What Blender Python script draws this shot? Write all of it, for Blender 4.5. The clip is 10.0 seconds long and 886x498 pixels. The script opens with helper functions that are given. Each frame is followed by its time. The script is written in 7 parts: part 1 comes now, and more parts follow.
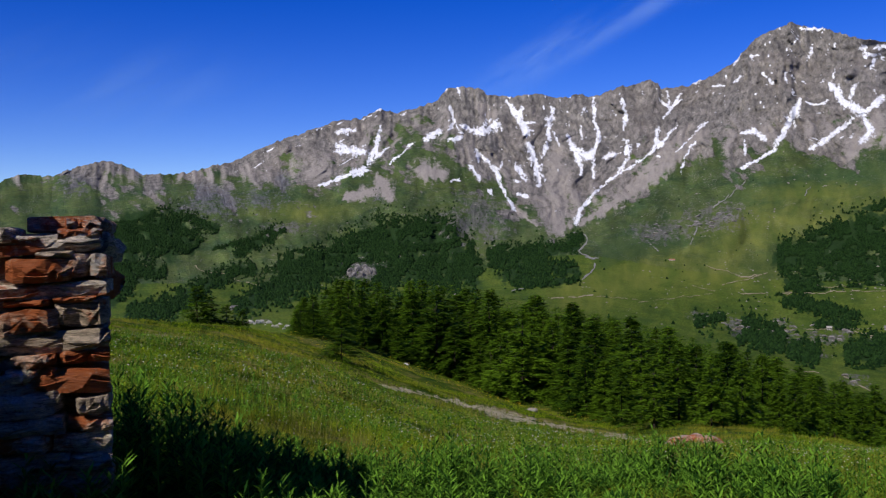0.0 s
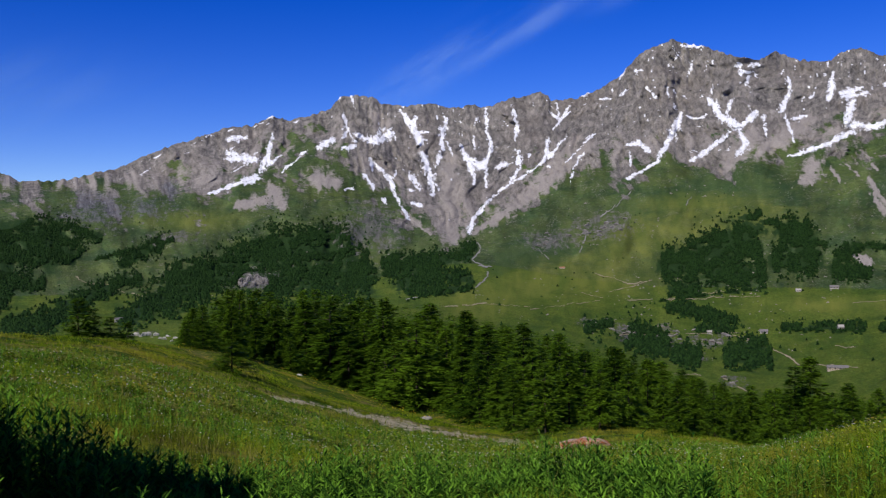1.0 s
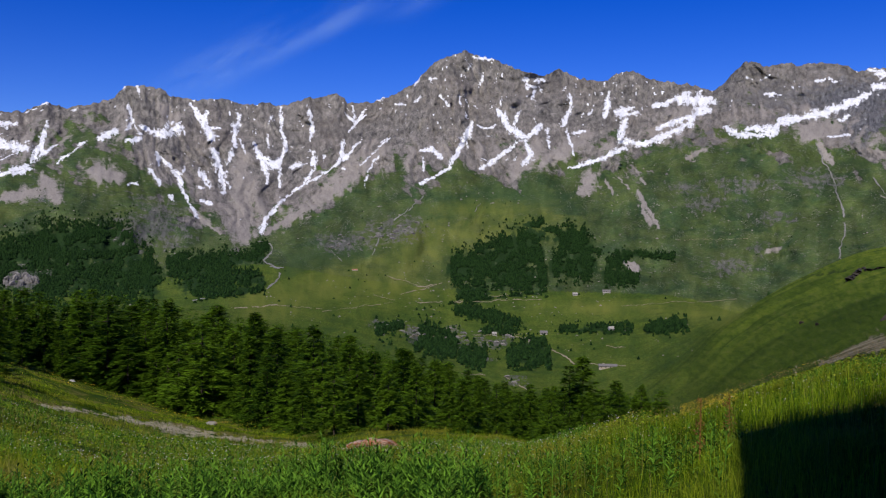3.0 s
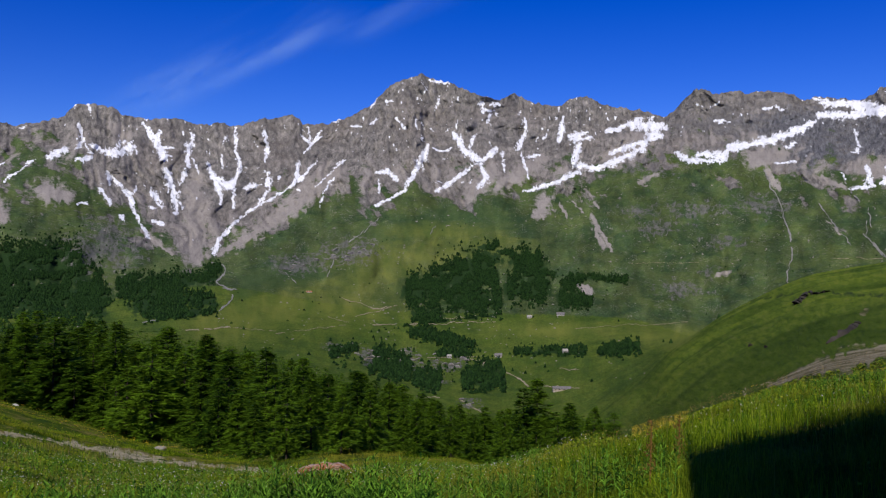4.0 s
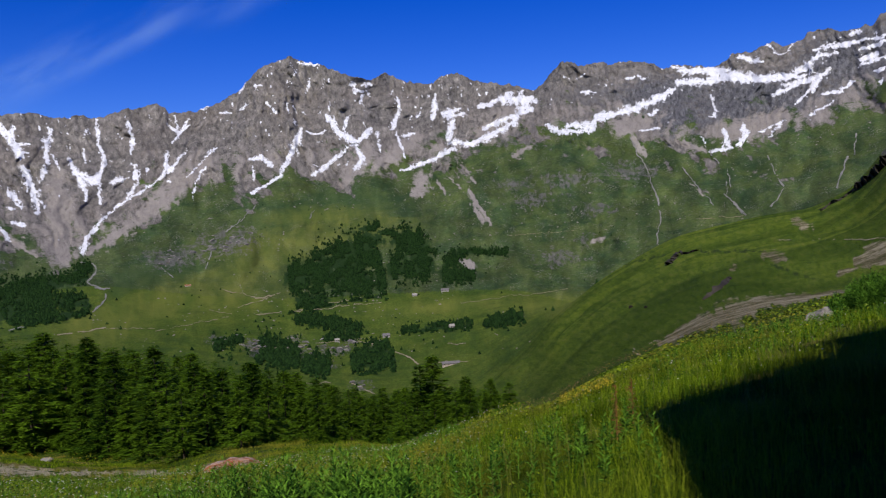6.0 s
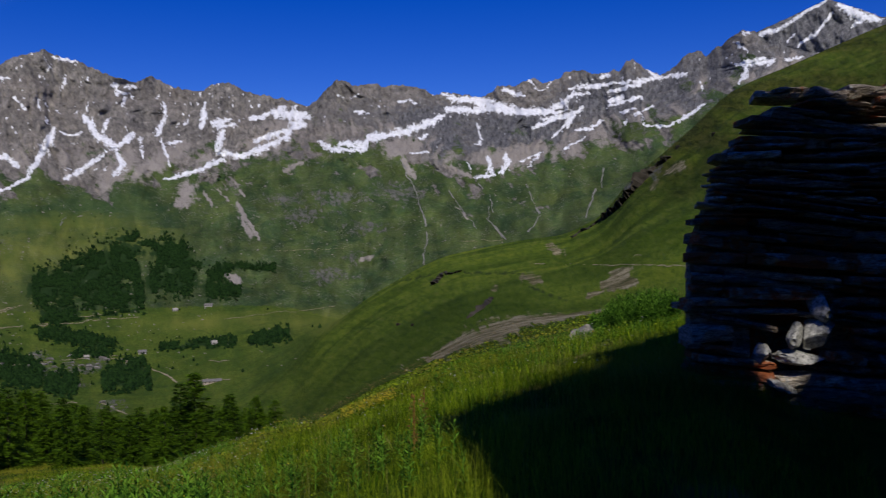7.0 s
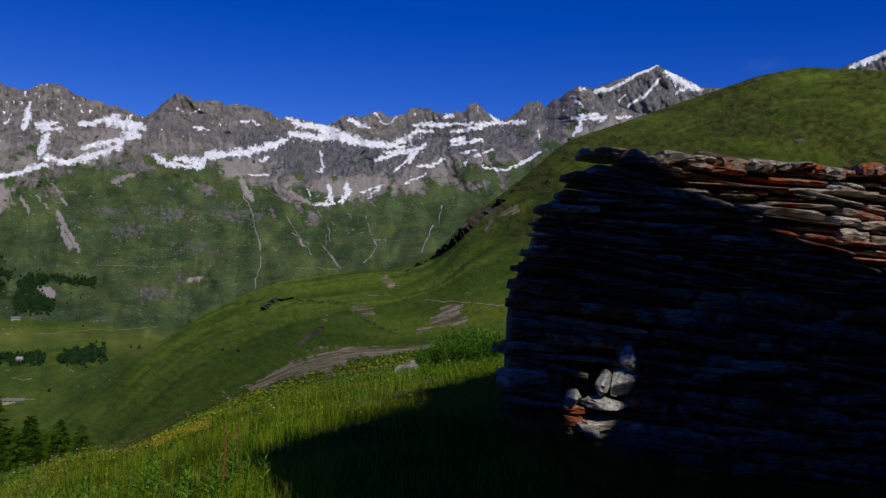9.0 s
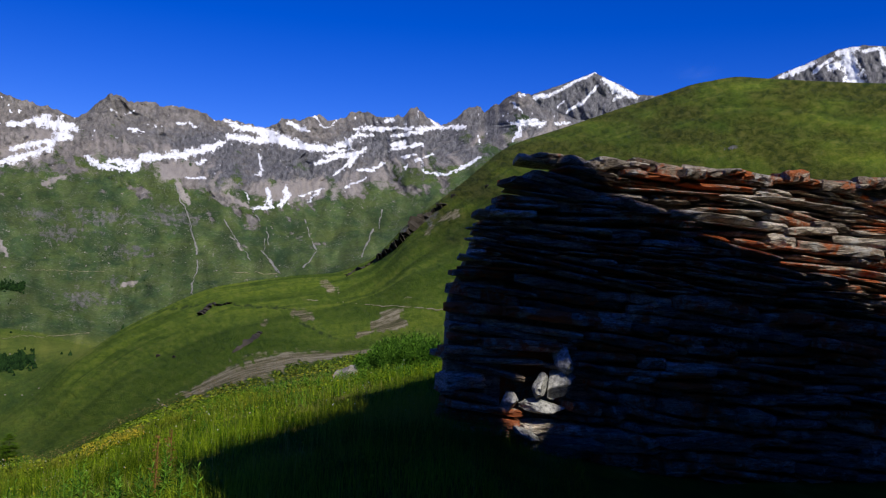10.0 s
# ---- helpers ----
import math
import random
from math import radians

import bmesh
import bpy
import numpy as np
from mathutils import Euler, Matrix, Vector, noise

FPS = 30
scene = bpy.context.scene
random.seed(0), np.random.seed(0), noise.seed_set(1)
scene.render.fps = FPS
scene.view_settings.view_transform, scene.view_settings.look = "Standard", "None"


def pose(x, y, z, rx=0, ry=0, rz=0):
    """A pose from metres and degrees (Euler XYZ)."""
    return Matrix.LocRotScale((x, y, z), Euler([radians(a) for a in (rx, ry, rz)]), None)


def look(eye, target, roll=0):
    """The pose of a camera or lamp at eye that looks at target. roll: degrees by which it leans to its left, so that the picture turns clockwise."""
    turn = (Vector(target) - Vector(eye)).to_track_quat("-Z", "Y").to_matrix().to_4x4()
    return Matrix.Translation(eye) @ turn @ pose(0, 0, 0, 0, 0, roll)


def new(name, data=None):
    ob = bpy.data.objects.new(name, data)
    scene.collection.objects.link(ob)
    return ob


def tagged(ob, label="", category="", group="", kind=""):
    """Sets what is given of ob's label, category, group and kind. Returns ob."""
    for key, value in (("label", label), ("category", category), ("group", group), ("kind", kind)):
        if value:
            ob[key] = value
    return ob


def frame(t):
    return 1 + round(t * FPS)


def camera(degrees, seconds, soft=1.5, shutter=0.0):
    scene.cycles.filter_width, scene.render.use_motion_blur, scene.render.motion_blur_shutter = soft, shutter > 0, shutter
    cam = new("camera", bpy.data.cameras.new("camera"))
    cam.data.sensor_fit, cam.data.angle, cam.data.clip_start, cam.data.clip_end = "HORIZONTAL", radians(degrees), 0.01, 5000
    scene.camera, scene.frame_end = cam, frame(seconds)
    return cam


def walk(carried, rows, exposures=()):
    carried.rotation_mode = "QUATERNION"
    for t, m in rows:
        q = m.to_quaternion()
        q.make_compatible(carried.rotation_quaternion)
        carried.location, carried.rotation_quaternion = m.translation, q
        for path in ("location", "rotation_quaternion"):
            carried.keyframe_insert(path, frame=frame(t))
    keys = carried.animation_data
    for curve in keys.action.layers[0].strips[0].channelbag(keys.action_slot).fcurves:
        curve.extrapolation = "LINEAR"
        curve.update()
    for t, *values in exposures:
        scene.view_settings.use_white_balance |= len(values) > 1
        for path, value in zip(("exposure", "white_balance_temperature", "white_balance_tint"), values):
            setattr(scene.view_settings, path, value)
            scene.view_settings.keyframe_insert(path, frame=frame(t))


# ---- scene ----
# camera and its walk
cam = camera(53.58, 10.0, 1.2, 0.2)
walk(cam, [
    (0, pose(0.000, 0.000, 1.600, 89.00, 1.00, 0.00)),
    (0.2, pose(0.008, -0.000, 1.600, 89.28, 1.28, -1.36)),
    (0.5, pose(0.020, -0.001, 1.600, 89.56, 1.27, -3.47)),
    (0.8, pose(0.032, -0.003, 1.600, 89.49, 1.33, -5.54)),
    (1, pose(0.040, -0.005, 1.600, 89.45, 1.11, -6.90)),
    (1.2, pose(0.048, -0.007, 1.600, 89.32, 1.08, -8.36)),
    (1.5, pose(0.059, -0.011, 1.600, 89.12, 1.02, -10.67)),
    (1.7, pose(0.067, -0.015, 1.600, 89.19, 0.99, -12.10)),
    (2, pose(0.078, -0.020, 1.600, 89.29, -0.14, -14.24)),
    (2.2, pose(0.085, -0.024, 1.600, 89.35, -0.43, -15.60)),
    (2.5, pose(0.095, -0.030, 1.600, 89.35, -0.32, -17.61)),
    (2.7, pose(0.097, -0.033, 1.600, 89.37, -0.44, -18.88)),
    (3.8, pose(0.111, -0.047, 1.600, 90.22, 0.53, -22.89)),
    (4, pose(0.110, -0.047, 1.600, 90.93, -0.41, -23.25)),
    (4.2, pose(0.109, -0.049, 1.600, 91.23, -1.10, -23.64)),
    (4.5, pose(0.108, -0.053, 1.600, 91.57, -1.17, -26.25)),
    (4.7, pose(0.105, -0.058, 1.600, 91.72, -1.10, -29.57)),
    (4.8, pose(0.104, -0.060, 1.600, 91.98, -0.70, -30.81)),
    (4.9, pose(0.102, -0.063, 1.600, 92.28, -0.21, -31.69)),
    (5, pose(0.101, -0.065, 1.600, 92.36, -0.13, -32.74)),
    (5.2, pose(0.098, -0.069, 1.600, 90.78, 0.97, -35.01)),
    (6.3, pose(-0.416, 0.410, 1.600, 89.47, 3.86, -30.06)),
    (6.4, pose(-0.422, 0.409, 1.600, 89.90, 3.35, -30.84)),
    (6.5, pose(-0.429, 0.409, 1.600, 89.96, 2.14, -33.86)),
    (6.7, pose(-0.465, 0.433, 1.584, 90.52, 1.19, -38.97)),
    (6.8, pose(-0.484, 0.446, 1.576, 90.52, 1.20, -41.84)),
    (7, pose(-0.520, 0.470, 1.560, 89.97, 1.33, -45.98)),
    (7.2, pose(-0.512, 0.461, 1.572, 89.95, -0.34, -48.25)),
    (7.3, pose(-0.509, 0.456, 1.578, 90.18, -0.76, -49.19)),
    (7.5, pose(-0.501, 0.447, 1.590, 90.24, -1.34, -50.61)),
    (7.7, pose(-0.500, 0.445, 1.594, 90.49, -1.11, -51.08)),
    (8, pose(-0.498, 0.443, 1.600, 91.20, -1.35, -51.25)),
    (8.5, pose(-0.494, 0.434, 1.600, 91.34, -1.61, -53.97)),
    (8.8, pose(-0.490, 0.426, 1.600, 92.13, -2.26, -55.66)),
    (9, pose(-0.487, 0.420, 1.600, 92.08, -2.35, -56.74)),
    (9.2, pose(-0.486, 0.416, 1.600, 92.23, -2.23, -57.92)),
    (9.5, pose(-0.484, 0.410, 1.600, 92.45, -1.78, -58.86)),
    (10, pose(-0.481, 0.400, 1.600, 92.52, -2.25, -60.64)),
], [(0, 0.12), (2.5, 0.06), (4.5, 0.05), (5.2, 0.03), (6.3, 0.0), (6.5, -0.05), (7.0, -0.28), (8.0, -0.28), (9.1, -0.34), (9.5, 0.2), (10, 0.2)])

# world, sun, exposure
SUN_AZ, SUN_EL = 218.0, 42.0          # clockwise from +y, degrees
world = bpy.data.worlds.new("alpine_sky")
world.use_nodes = True
scene.world = world
wn = world.node_tree.nodes
sky = wn.new("ShaderNodeTexSky")
sky.sky_type, sky.sun_disc = "NISHITA", False
sky.sun_elevation, sky.sun_rotation = radians(SUN_EL), radians(SUN_AZ)
sky.altitude, sky.air_density, sky.dust_density, sky.ozone_density = 2600, 1.0, 0.1, 4.0
wn["Background"].inputs["Strength"].default_value = 0.119
deep = wn.new("ShaderNodeHueSaturation")
deep.inputs["Saturation"].default_value = 1.39
deep.inputs["Hue"].default_value = 0.531
world.node_tree.links.new(sky.outputs[0], deep.inputs["Color"])
world.node_tree.links.new(deep.outputs[0], wn["Background"].inputs["Color"])
sun_data = bpy.data.lights.new("sun", "SUN")
sun_data.energy, sun_data.angle, sun_data.color = 4.5, radians(0.5), (1.0, 0.95, 0.87)
sun = new("sun", sun_data)
TO_SUN = Vector((math.sin(radians(SUN_AZ)) * math.cos(radians(SUN_EL)), math.cos(radians(SUN_AZ)) * math.cos(radians(SUN_EL)), math.sin(radians(SUN_EL))))
sun.matrix_world = look(TO_SUN * 60, (0, 0, 0))

# ---- materials ----
def material(name):
    m = bpy.data.materials.new(name)
    m.use_nodes = True
    return m, m.node_tree.nodes, m.node_tree.links, m.node_tree.nodes["Principled BSDF"]


def add(nodes, kind, **values):
    n = nodes.new("ShaderNode" + kind)
    for k, v in values.items():
        if k in n.inputs:
            n.inputs[k].default_value = v
    return n


def noise_of(nodes, links, coord, scale, detail=4.0, rough=0.55, distort=0.0):
    n = add(nodes, "TexNoise", Scale=scale, Detail=detail, Roughness=rough, Distortion=distort)
    links.new(coord, n.inputs["Vector"])
    return n.outputs["Fac"]


def ramp(nodes, links, fac, *stops):
    n = nodes.new("ShaderNodeValToRGB")
    e = n.color_ramp.elements
    while len(e) < len(stops):
        e.new(0.5)
    for i, (p, c) in enumerate(stops):
        e[i].position = p
        e[i].color = (*c, 1) if len(c) == 3 else c
    links.new(fac, n.inputs["Fac"])
    return n.outputs["Color"]


def grey(v):
    return (v, v, v)


def mix(nodes, links, fac, a, b, mode="MIX"):
    n = nodes.new("ShaderNodeMix")
    n.data_type, n.blend_type = "RGBA", mode
    for slot, v in ((0, fac), (6, a), (7, b)):
        if isinstance(v, (int, float)):
            n.inputs[slot].default_value = v
        elif isinstance(v, tuple):
            n.inputs[slot].default_value = (*v, 1)
        else:
            links.new(v, n.inputs[slot])
    return n.outputs[2]


def calc(nodes, links, op, a, b=0.0, clamp=False):
    n = nodes.new("ShaderNodeMath")
    n.operation, n.use_clamp = op, clamp
    for slot, v in ((0, a), (1, b)):
        if isinstance(v, (int, float)):
            n.inputs[slot].default_value = v
        else:
            links.new(v, n.inputs[slot])
    return n.outputs[0]


def bump(nodes, links, shader, height, strength, distance):
    n = add(nodes, "Bump", Strength=strength, Distance=distance)
    links.new(height, n.inputs["Height"])
    links.new(n.outputs[0], shader.inputs["Normal"])


def land_material(name, meadow):
    """Grass, rock, scree, snow, tracks, chosen by the sheet's own masks, broken up by noise."""
    m, n, l, sh = material(name)
    pos = n.new("ShaderNodeNewGeometry").outputs["Position"]

    def mask(attr, wobble, soft, edge=0.5):
        a = n.new("ShaderNodeAttribute")
        a.attribute_name = attr
        near = calc(n, l, "MULTIPLY", a.outputs["Fac"], 3.0, True)
        v = calc(n, l, "ADD", a.outputs["Fac"], calc(n, l, "MULTIPLY", wobble, near))
        return calc(n, l, "MULTIPLY", calc(n, l, "SUBTRACT", v, edge - soft / 2), 1 / soft, True)

    big = noise_of(n, l, pos, 0.0045, 5, 0.6)
    mid = noise_of(n, l, pos, 0.03, 6, 0.65)
    fine = noise_of(n, l, pos, 0.22, 5, 0.7)
    close = noise_of(n, l, pos, 2.2, 5, 0.7)
    dm = calc(n, l, "MULTIPLY", calc(n, l, "SUBTRACT", mid, 0.5), 0.9)
    df = calc(n, l, "MULTIPLY", calc(n, l, "SUBTRACT", fine, 0.5), 0.8)
    rag = calc(n, l, "ADD", dm, df)
    grass = ramp(n, l, big, (0.32, (0.022, 0.052, 0.013)), (0.5, (0.042, 0.078, 0.016)), (0.68, (0.08, 0.108, 0.02)))
    grass = mix(n, l, ramp(n, l, mid, (0.4, grey(0)), (0.62, grey(0.75))), grass, (0.028, 0.05, 0.016))
    grass = mix(n, l, ramp(n, l, fine, (0.45, grey(0)), (0.68, grey(0.5 if meadow else 0.3))), grass, (0.095, 0.108, 0.034))
    if meadow:
        grass = mix(n, l, ramp(n, l, close, (0.35, grey(0)), (0.7, grey(0.8))), grass, (0.075, 0.12, 0.012))
    field = noise_of(n, l, pos, 0.013, 4, 0.6, 0.4)
    grass = mix(n, l, ramp(n, l, field, (0.5, grey(0)), (0.66, grey(0.42))), grass, (0.09, 0.115, 0.022))
    grass = mix(n, l, ramp(n, l, field, (0.34, grey(0.65)), (0.46, grey(0))), grass, (0.02, 0.045, 0.014))
    stones = noise_of(n, l, pos, 0.09, 3, 0.8)
    grass = mix(n, l, ramp(n, l, stones, (0.58 if not meadow else 0.68, grey(0)), (0.66 if not meadow else 0.74, grey(0.5 if not meadow else 0.35))), grass, (0.22, 0.2, 0.17))
    if not meadow:
        grass = mix(n, l, 0.25, grass, (0.06, 0.078, 0.046))
    stretch = n.new("ShaderNodeMapping")
    stretch.inputs["Scale"].default_value = (1, 1, 0.28)
    l.new(pos, stretch.inputs["Vector"])
    beds_at = n.new("ShaderNodeCombineXYZ")
    for slot, key in ((0, "across"), (1, "down")):
        a = n.new("ShaderNodeAttribute")
        a.attribute_name = key
        l.new(a.outputs["Fac"], beds_at.inputs[slot])
    ribs = n.new("ShaderNodeMapping")
    ribs.inputs["Rotation"].default_value = (0, 0, 0.25)
    ribs.inputs["Scale"].default_value = (1, 0.42, 1)
    l.new(beds_at.outputs[0], ribs.inputs["Vector"])
    crack = noise_of(n, l, ribs.outputs[0], 4.6, 12, 0.8, 0.5)
    pasture = noise_of(n, l, beds_at.outputs[0], 0.55, 6, 0.62, 0.8)
    grass = mix(n, l, ramp(n, l, pasture, (0.5, grey(0)), (0.62, grey(0.5))), grass, (0.1, 0.125, 0.024) if meadow else (0.085, 0.108, 0.036))
    grass = mix(n, l, ramp(n, l, pasture, (0.36, grey(0.7)), (0.47, grey(0))), grass, (0.022, 0.05, 0.014) if meadow else (0.026, 0.05, 0.022))
    turf = noise_of(n, l, beds_at.outputs[0], 7.0, 6, 0.75, 0.4)
    grass = mix(n, l, 0.8 if meadow else 0.5, grass, ramp(n, l, turf, (0.35, grey(0.5)), (0.65, grey(1.4))), "MULTIPLY")
    frost = noise_of(n, l, pos, 0.1, 5, 0.7)
    # pasture streaked down the fall line, flecked with stones and low scrub
    fall = n.new("ShaderNodeMapping")
    fall.inputs["Rotation"].default_value = (0, 0, -0.35)
    fall.inputs["Scale"].default_value = (1, 0.4, 1)
    l.new(beds_at.outputs[0], fall.inputs["Vector"])
    runs = noise_of(n, l, fall.outputs[0], 0.8, 7, 0.58, 0.5)
    grass = mix(n, l, 0.35 if meadow else 0.9, grass, ramp(n, l, runs, (0.32, grey(0.68)), (0.5, grey(1.0)), (0.68, grey(1.5))), "MULTIPLY")
    if not meadow:
        fleck = noise_of(n, l, beds_at.outputs[0], 13.0, 3, 0.6)
        herd = noise_of(n, l, beds_at.outputs[0], 0.9, 5, 0.65, 0.5)
        stony = calc(n, l, "MULTIPLY", ramp(n, l, fleck, (0.57, grey(0)), (0.63, grey(1))), ramp(n, l, herd, (0.52, grey(0)), (0.64, grey(0.75))))
        grass = mix(n, l, stony, grass, (0.27, 0.25, 0.21))
        scrub = calc(n, l, "MULTIPLY", ramp(n, l, fleck, (0.36, grey(1)), (0.42, grey(0))), ramp(n, l, herd, (0.4, grey(0.9)), (0.52, grey(0.15))))
        grass = mix(n, l, scrub, grass, (0.02, 0.038, 0.014))
    rock = ramp(n, l, crack, (0.37, (0.055, 0.054, 0.053)), (0.46, (0.155, 0.149, 0.142)), (0.55, (0.22, 0.21, 0.198)), (0.67, (0.4, 0.38, 0.35)))
    beds = noise_of(n, l, stretch.outputs[0], 0.011, 5, 0.6, 1.2)
    rock = mix(n, l, 0.85, rock, ramp(n, l, beds, (0.35, (0.5, 0.48, 0.46)), (0.65, (1.12, 1.07, 1.0))), "MULTIPLY")
    rock = mix(n, l, ramp(n, l, big, (0.45, grey(0)), (0.7, grey(0.3))), rock, (0.2, 0.165, 0.14))
    scree = ramp(n, l, calc(n, l, "ADD", calc(n, l, "MULTIPLY", fine, 0.45), calc(n, l, "MULTIPLY", crack, 0.55)), (0.38, (0.16, 0.145, 0.13)), (0.46, (0.24, 0.215, 0.19)), (0.7, (0.35, 0.318, 0.285)))
    path = ramp(n, l, close if meadow else fine, (0.3, (0.32, 0.27, 0.16)), (0.7, (0.6, 0.52, 0.35)))
    dirt = ramp(n, l, calc(n, l, "ADD", calc(n, l, "MULTIPLY", close, 0.4), calc(n, l, "MULTIPLY", fine, 0.6)), (0.4, (0.05, 0.055, 0.018)), (0.5, (0.14, 0.122, 0.062)), (0.58, (0.3, 0.265, 0.17)))
    wood = ramp(n, l, fine, (0.3, (0.01, 0.026, 0.008)), (0.7, (0.025, 0.05, 0.014)))
    if meadow:
        # lush hay meadow round the viewpoint, with yellower and browner drifts
        lush = ramp(n, l, close, (0.3, (0.03, 0.06, 0.004)), (0.55, (0.075, 0.11, 0.008)), (0.75, (0.15, 0.16, 0.02)))
        drifts = noise_of(n, l, pos, 0.32, 5, 0.65, 0.6)
        lush = mix(n, l, ramp(n, l, drifts, (0.5, grey(0)), (0.6, grey(0.8))), lush, (0.22, 0.18, 0.05))
        lush = mix(n, l, ramp(n, l, drifts, (0.38, grey(0.8)), (0.47, grey(0))), lush, (0.03, 0.07, 0.008))
        grass = mix(n, l, mask("lush", dm, 0.5), grass, lush)
        slope = n.new("ShaderNodeCombineXYZ")
        for slot, key in ((0, "across"), (1, "down")):
            a = n.new("ShaderNodeAttribute")
            a.attribute_name = key
            l.new(a.outputs["Fac"], slope.inputs[slot])
        tussock = noise_of(n, l, slope.outputs[0], 2.2, 10, 0.72, 0.5)
        rough_grass = ramp(n, l, tussock, (0.36, (0.045, 0.08, 0.007)), (0.475, (0.078, 0.122, 0.01)), (0.55, (0.105, 0.148, 0.014)), (0.7, (0.16, 0.165, 0.036)))
        hill = n.new("ShaderNodeAttribute")
        hill.attribute_name = "hill"
        grass = mix(n, l, calc(n, l, "MULTIPLY", hill.outputs["Fac"], 0.68), grass, rough_grass)
        folds = noise_of(n, l, pos, 0.016, 5, 0.55, 0.8)
        grass = mix(n, l, hill.outputs["Fac"], grass, mix(n, l, 1.0, grass, ramp(n, l, folds, (0.36, (0.55, 0.62, 0.6)), (0.5, grey(1.0)), (0.64, (1.4, 1.25, 1.1))), "MULTIPLY"))
        high = n.new("ShaderNodeAttribute")
        high.attribute_name = "heath"
        grass = mix(n, l, high.outputs["Fac"], grass, ramp(n, l, tussock, (0.38, (0.018, 0.026, 0.005)), (0.5, (0.045, 0.055, 0.008)), (0.62, (0.085, 0.085, 0.018))))
        speck = noise_of(n, l, pos, 0.55, 6, 0.8)
        grass = mix(n, l, ramp(n, l, speck, (0.34, grey(0.45)), (0.44, grey(0))), grass, (0.018, 0.038, 0.01))
    col = grass
    rockm = mask("rock", calc(n, l, "MULTIPLY", rag, 1.5), 0.25)
    cragm = mask("crag", calc(n, l, "MULTIPLY", calc(n, l, "ADD", rag, calc(n, l, "SUBTRACT", crack, 0.5)), 3.0), 0.28, 0.74)
    rock = mix(n, l, calc(n, l, "MULTIPLY", cragm, 0.45), rock, (0.1, 0.1, 0.108))
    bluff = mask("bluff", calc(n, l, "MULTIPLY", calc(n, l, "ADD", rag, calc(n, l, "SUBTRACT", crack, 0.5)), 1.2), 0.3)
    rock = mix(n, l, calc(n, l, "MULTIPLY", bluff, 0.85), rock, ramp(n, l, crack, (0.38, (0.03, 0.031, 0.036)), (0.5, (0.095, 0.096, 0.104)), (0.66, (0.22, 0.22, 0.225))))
    rockm = calc(n, l, "MAXIMUM", rockm, calc(n, l, "MULTIPLY", cragm, 0.75))
    screem = mask("scree", rag, 0.35)
    melt = noise_of(n, l, ribs.outputs[0], 7.0, 7, 0.72, 0.8)
    thaw = calc(n, l, "ADD", calc(n, l, "MULTIPLY", calc(n, l, "SUBTRACT", frost, 0.5), 0.7), calc(n, l, "MULTIPLY", calc(n, l, "SUBTRACT", melt, 0.5), 2.7))
    snowm = mask("snow", calc(n, l, "ADD", calc(n, l, "MULTIPLY", rag, 0.35), thaw), 0.26)
    # slope above the shoulder: its shaded look is mixed into the colour
    col = mix(n, l, calc(n, l, "MULTIPLY", mask("shade_side", rag, 0.6), 0.55), col, (0.03, 0.062, 0.022))
    # sunlit yellow-green of pastures and shoulder is put into the grass colour
    col = mix(n, l, calc(n, l, "MULTIPLY", mask("sunlit_tint", rag, 0.7), 0.65), col, ramp(n, l, runs, (0.35, (0.085, 0.12, 0.022)), (0.65, (0.17, 0.175, 0.035))))
    for attr, wob, soft, c in (("terrace", rag, 0.5, (0.03, 0.05, 0.012)), ("wood", rag, 0.3, wood), ("dirt", calc(n, l, "MULTIPLY", rag, 1.9), 0.4, dirt)):
        col = mix(n, l, mask(attr, wob, soft), col, c)
    col = mix(n, l, rockm, col, rock)
    col = mix(n, l, screem, col, scree)
    col = mix(n, l, calc(n, l, "MULTIPLY", mask("path", calc(n, l, "MULTIPLY", calc(n, l, "ADD", calc(n, l, "MULTIPLY", df, 1.8), calc(n, l, "MULTIPLY", calc(n, l, "SUBTRACT", close, 0.5), 1.2 if meadow else 0.0)), 1.1), 0.35), 0.85), col, path)
    col = mix(n, l, snowm, col, ramp(n, l, frost, (0.35, (0.56, 0.56, 0.58)), (0.6, (0.78, 0.79, 0.82))))
    l.new(col, sh.inputs["Base Color"])
    sh.inputs["Roughness"].default_value = 0.95
    sh.inputs["Specular IOR Level"].default_value = 0.03
    rough = calc(n, l, "MULTIPLY", crack, calc(n, l, "SUBTRACT", 1.0, snowm))
    rough = calc(n, l, "MULTIPLY", rough, calc(n, l, "ADD", rockm, 0.35))
    bump(n, l, sh, rough if not meadow else calc(n, l, "ADD", calc(n, l, "ADD", calc(n, l, "MULTIPLY", close, 0.03), calc(n, l, "ADD", calc(n, l, "MULTIPLY", calc(n, l, "ADD", fine, speck), 0.3), calc(n, l, "MULTIPLY", calc(n, l, "MULTIPLY", tussock, hill.outputs["Fac"]), 0.3))), rough), 0.42 if not meadow else 0.55, 18.0 if not meadow else 2.5)
    return m


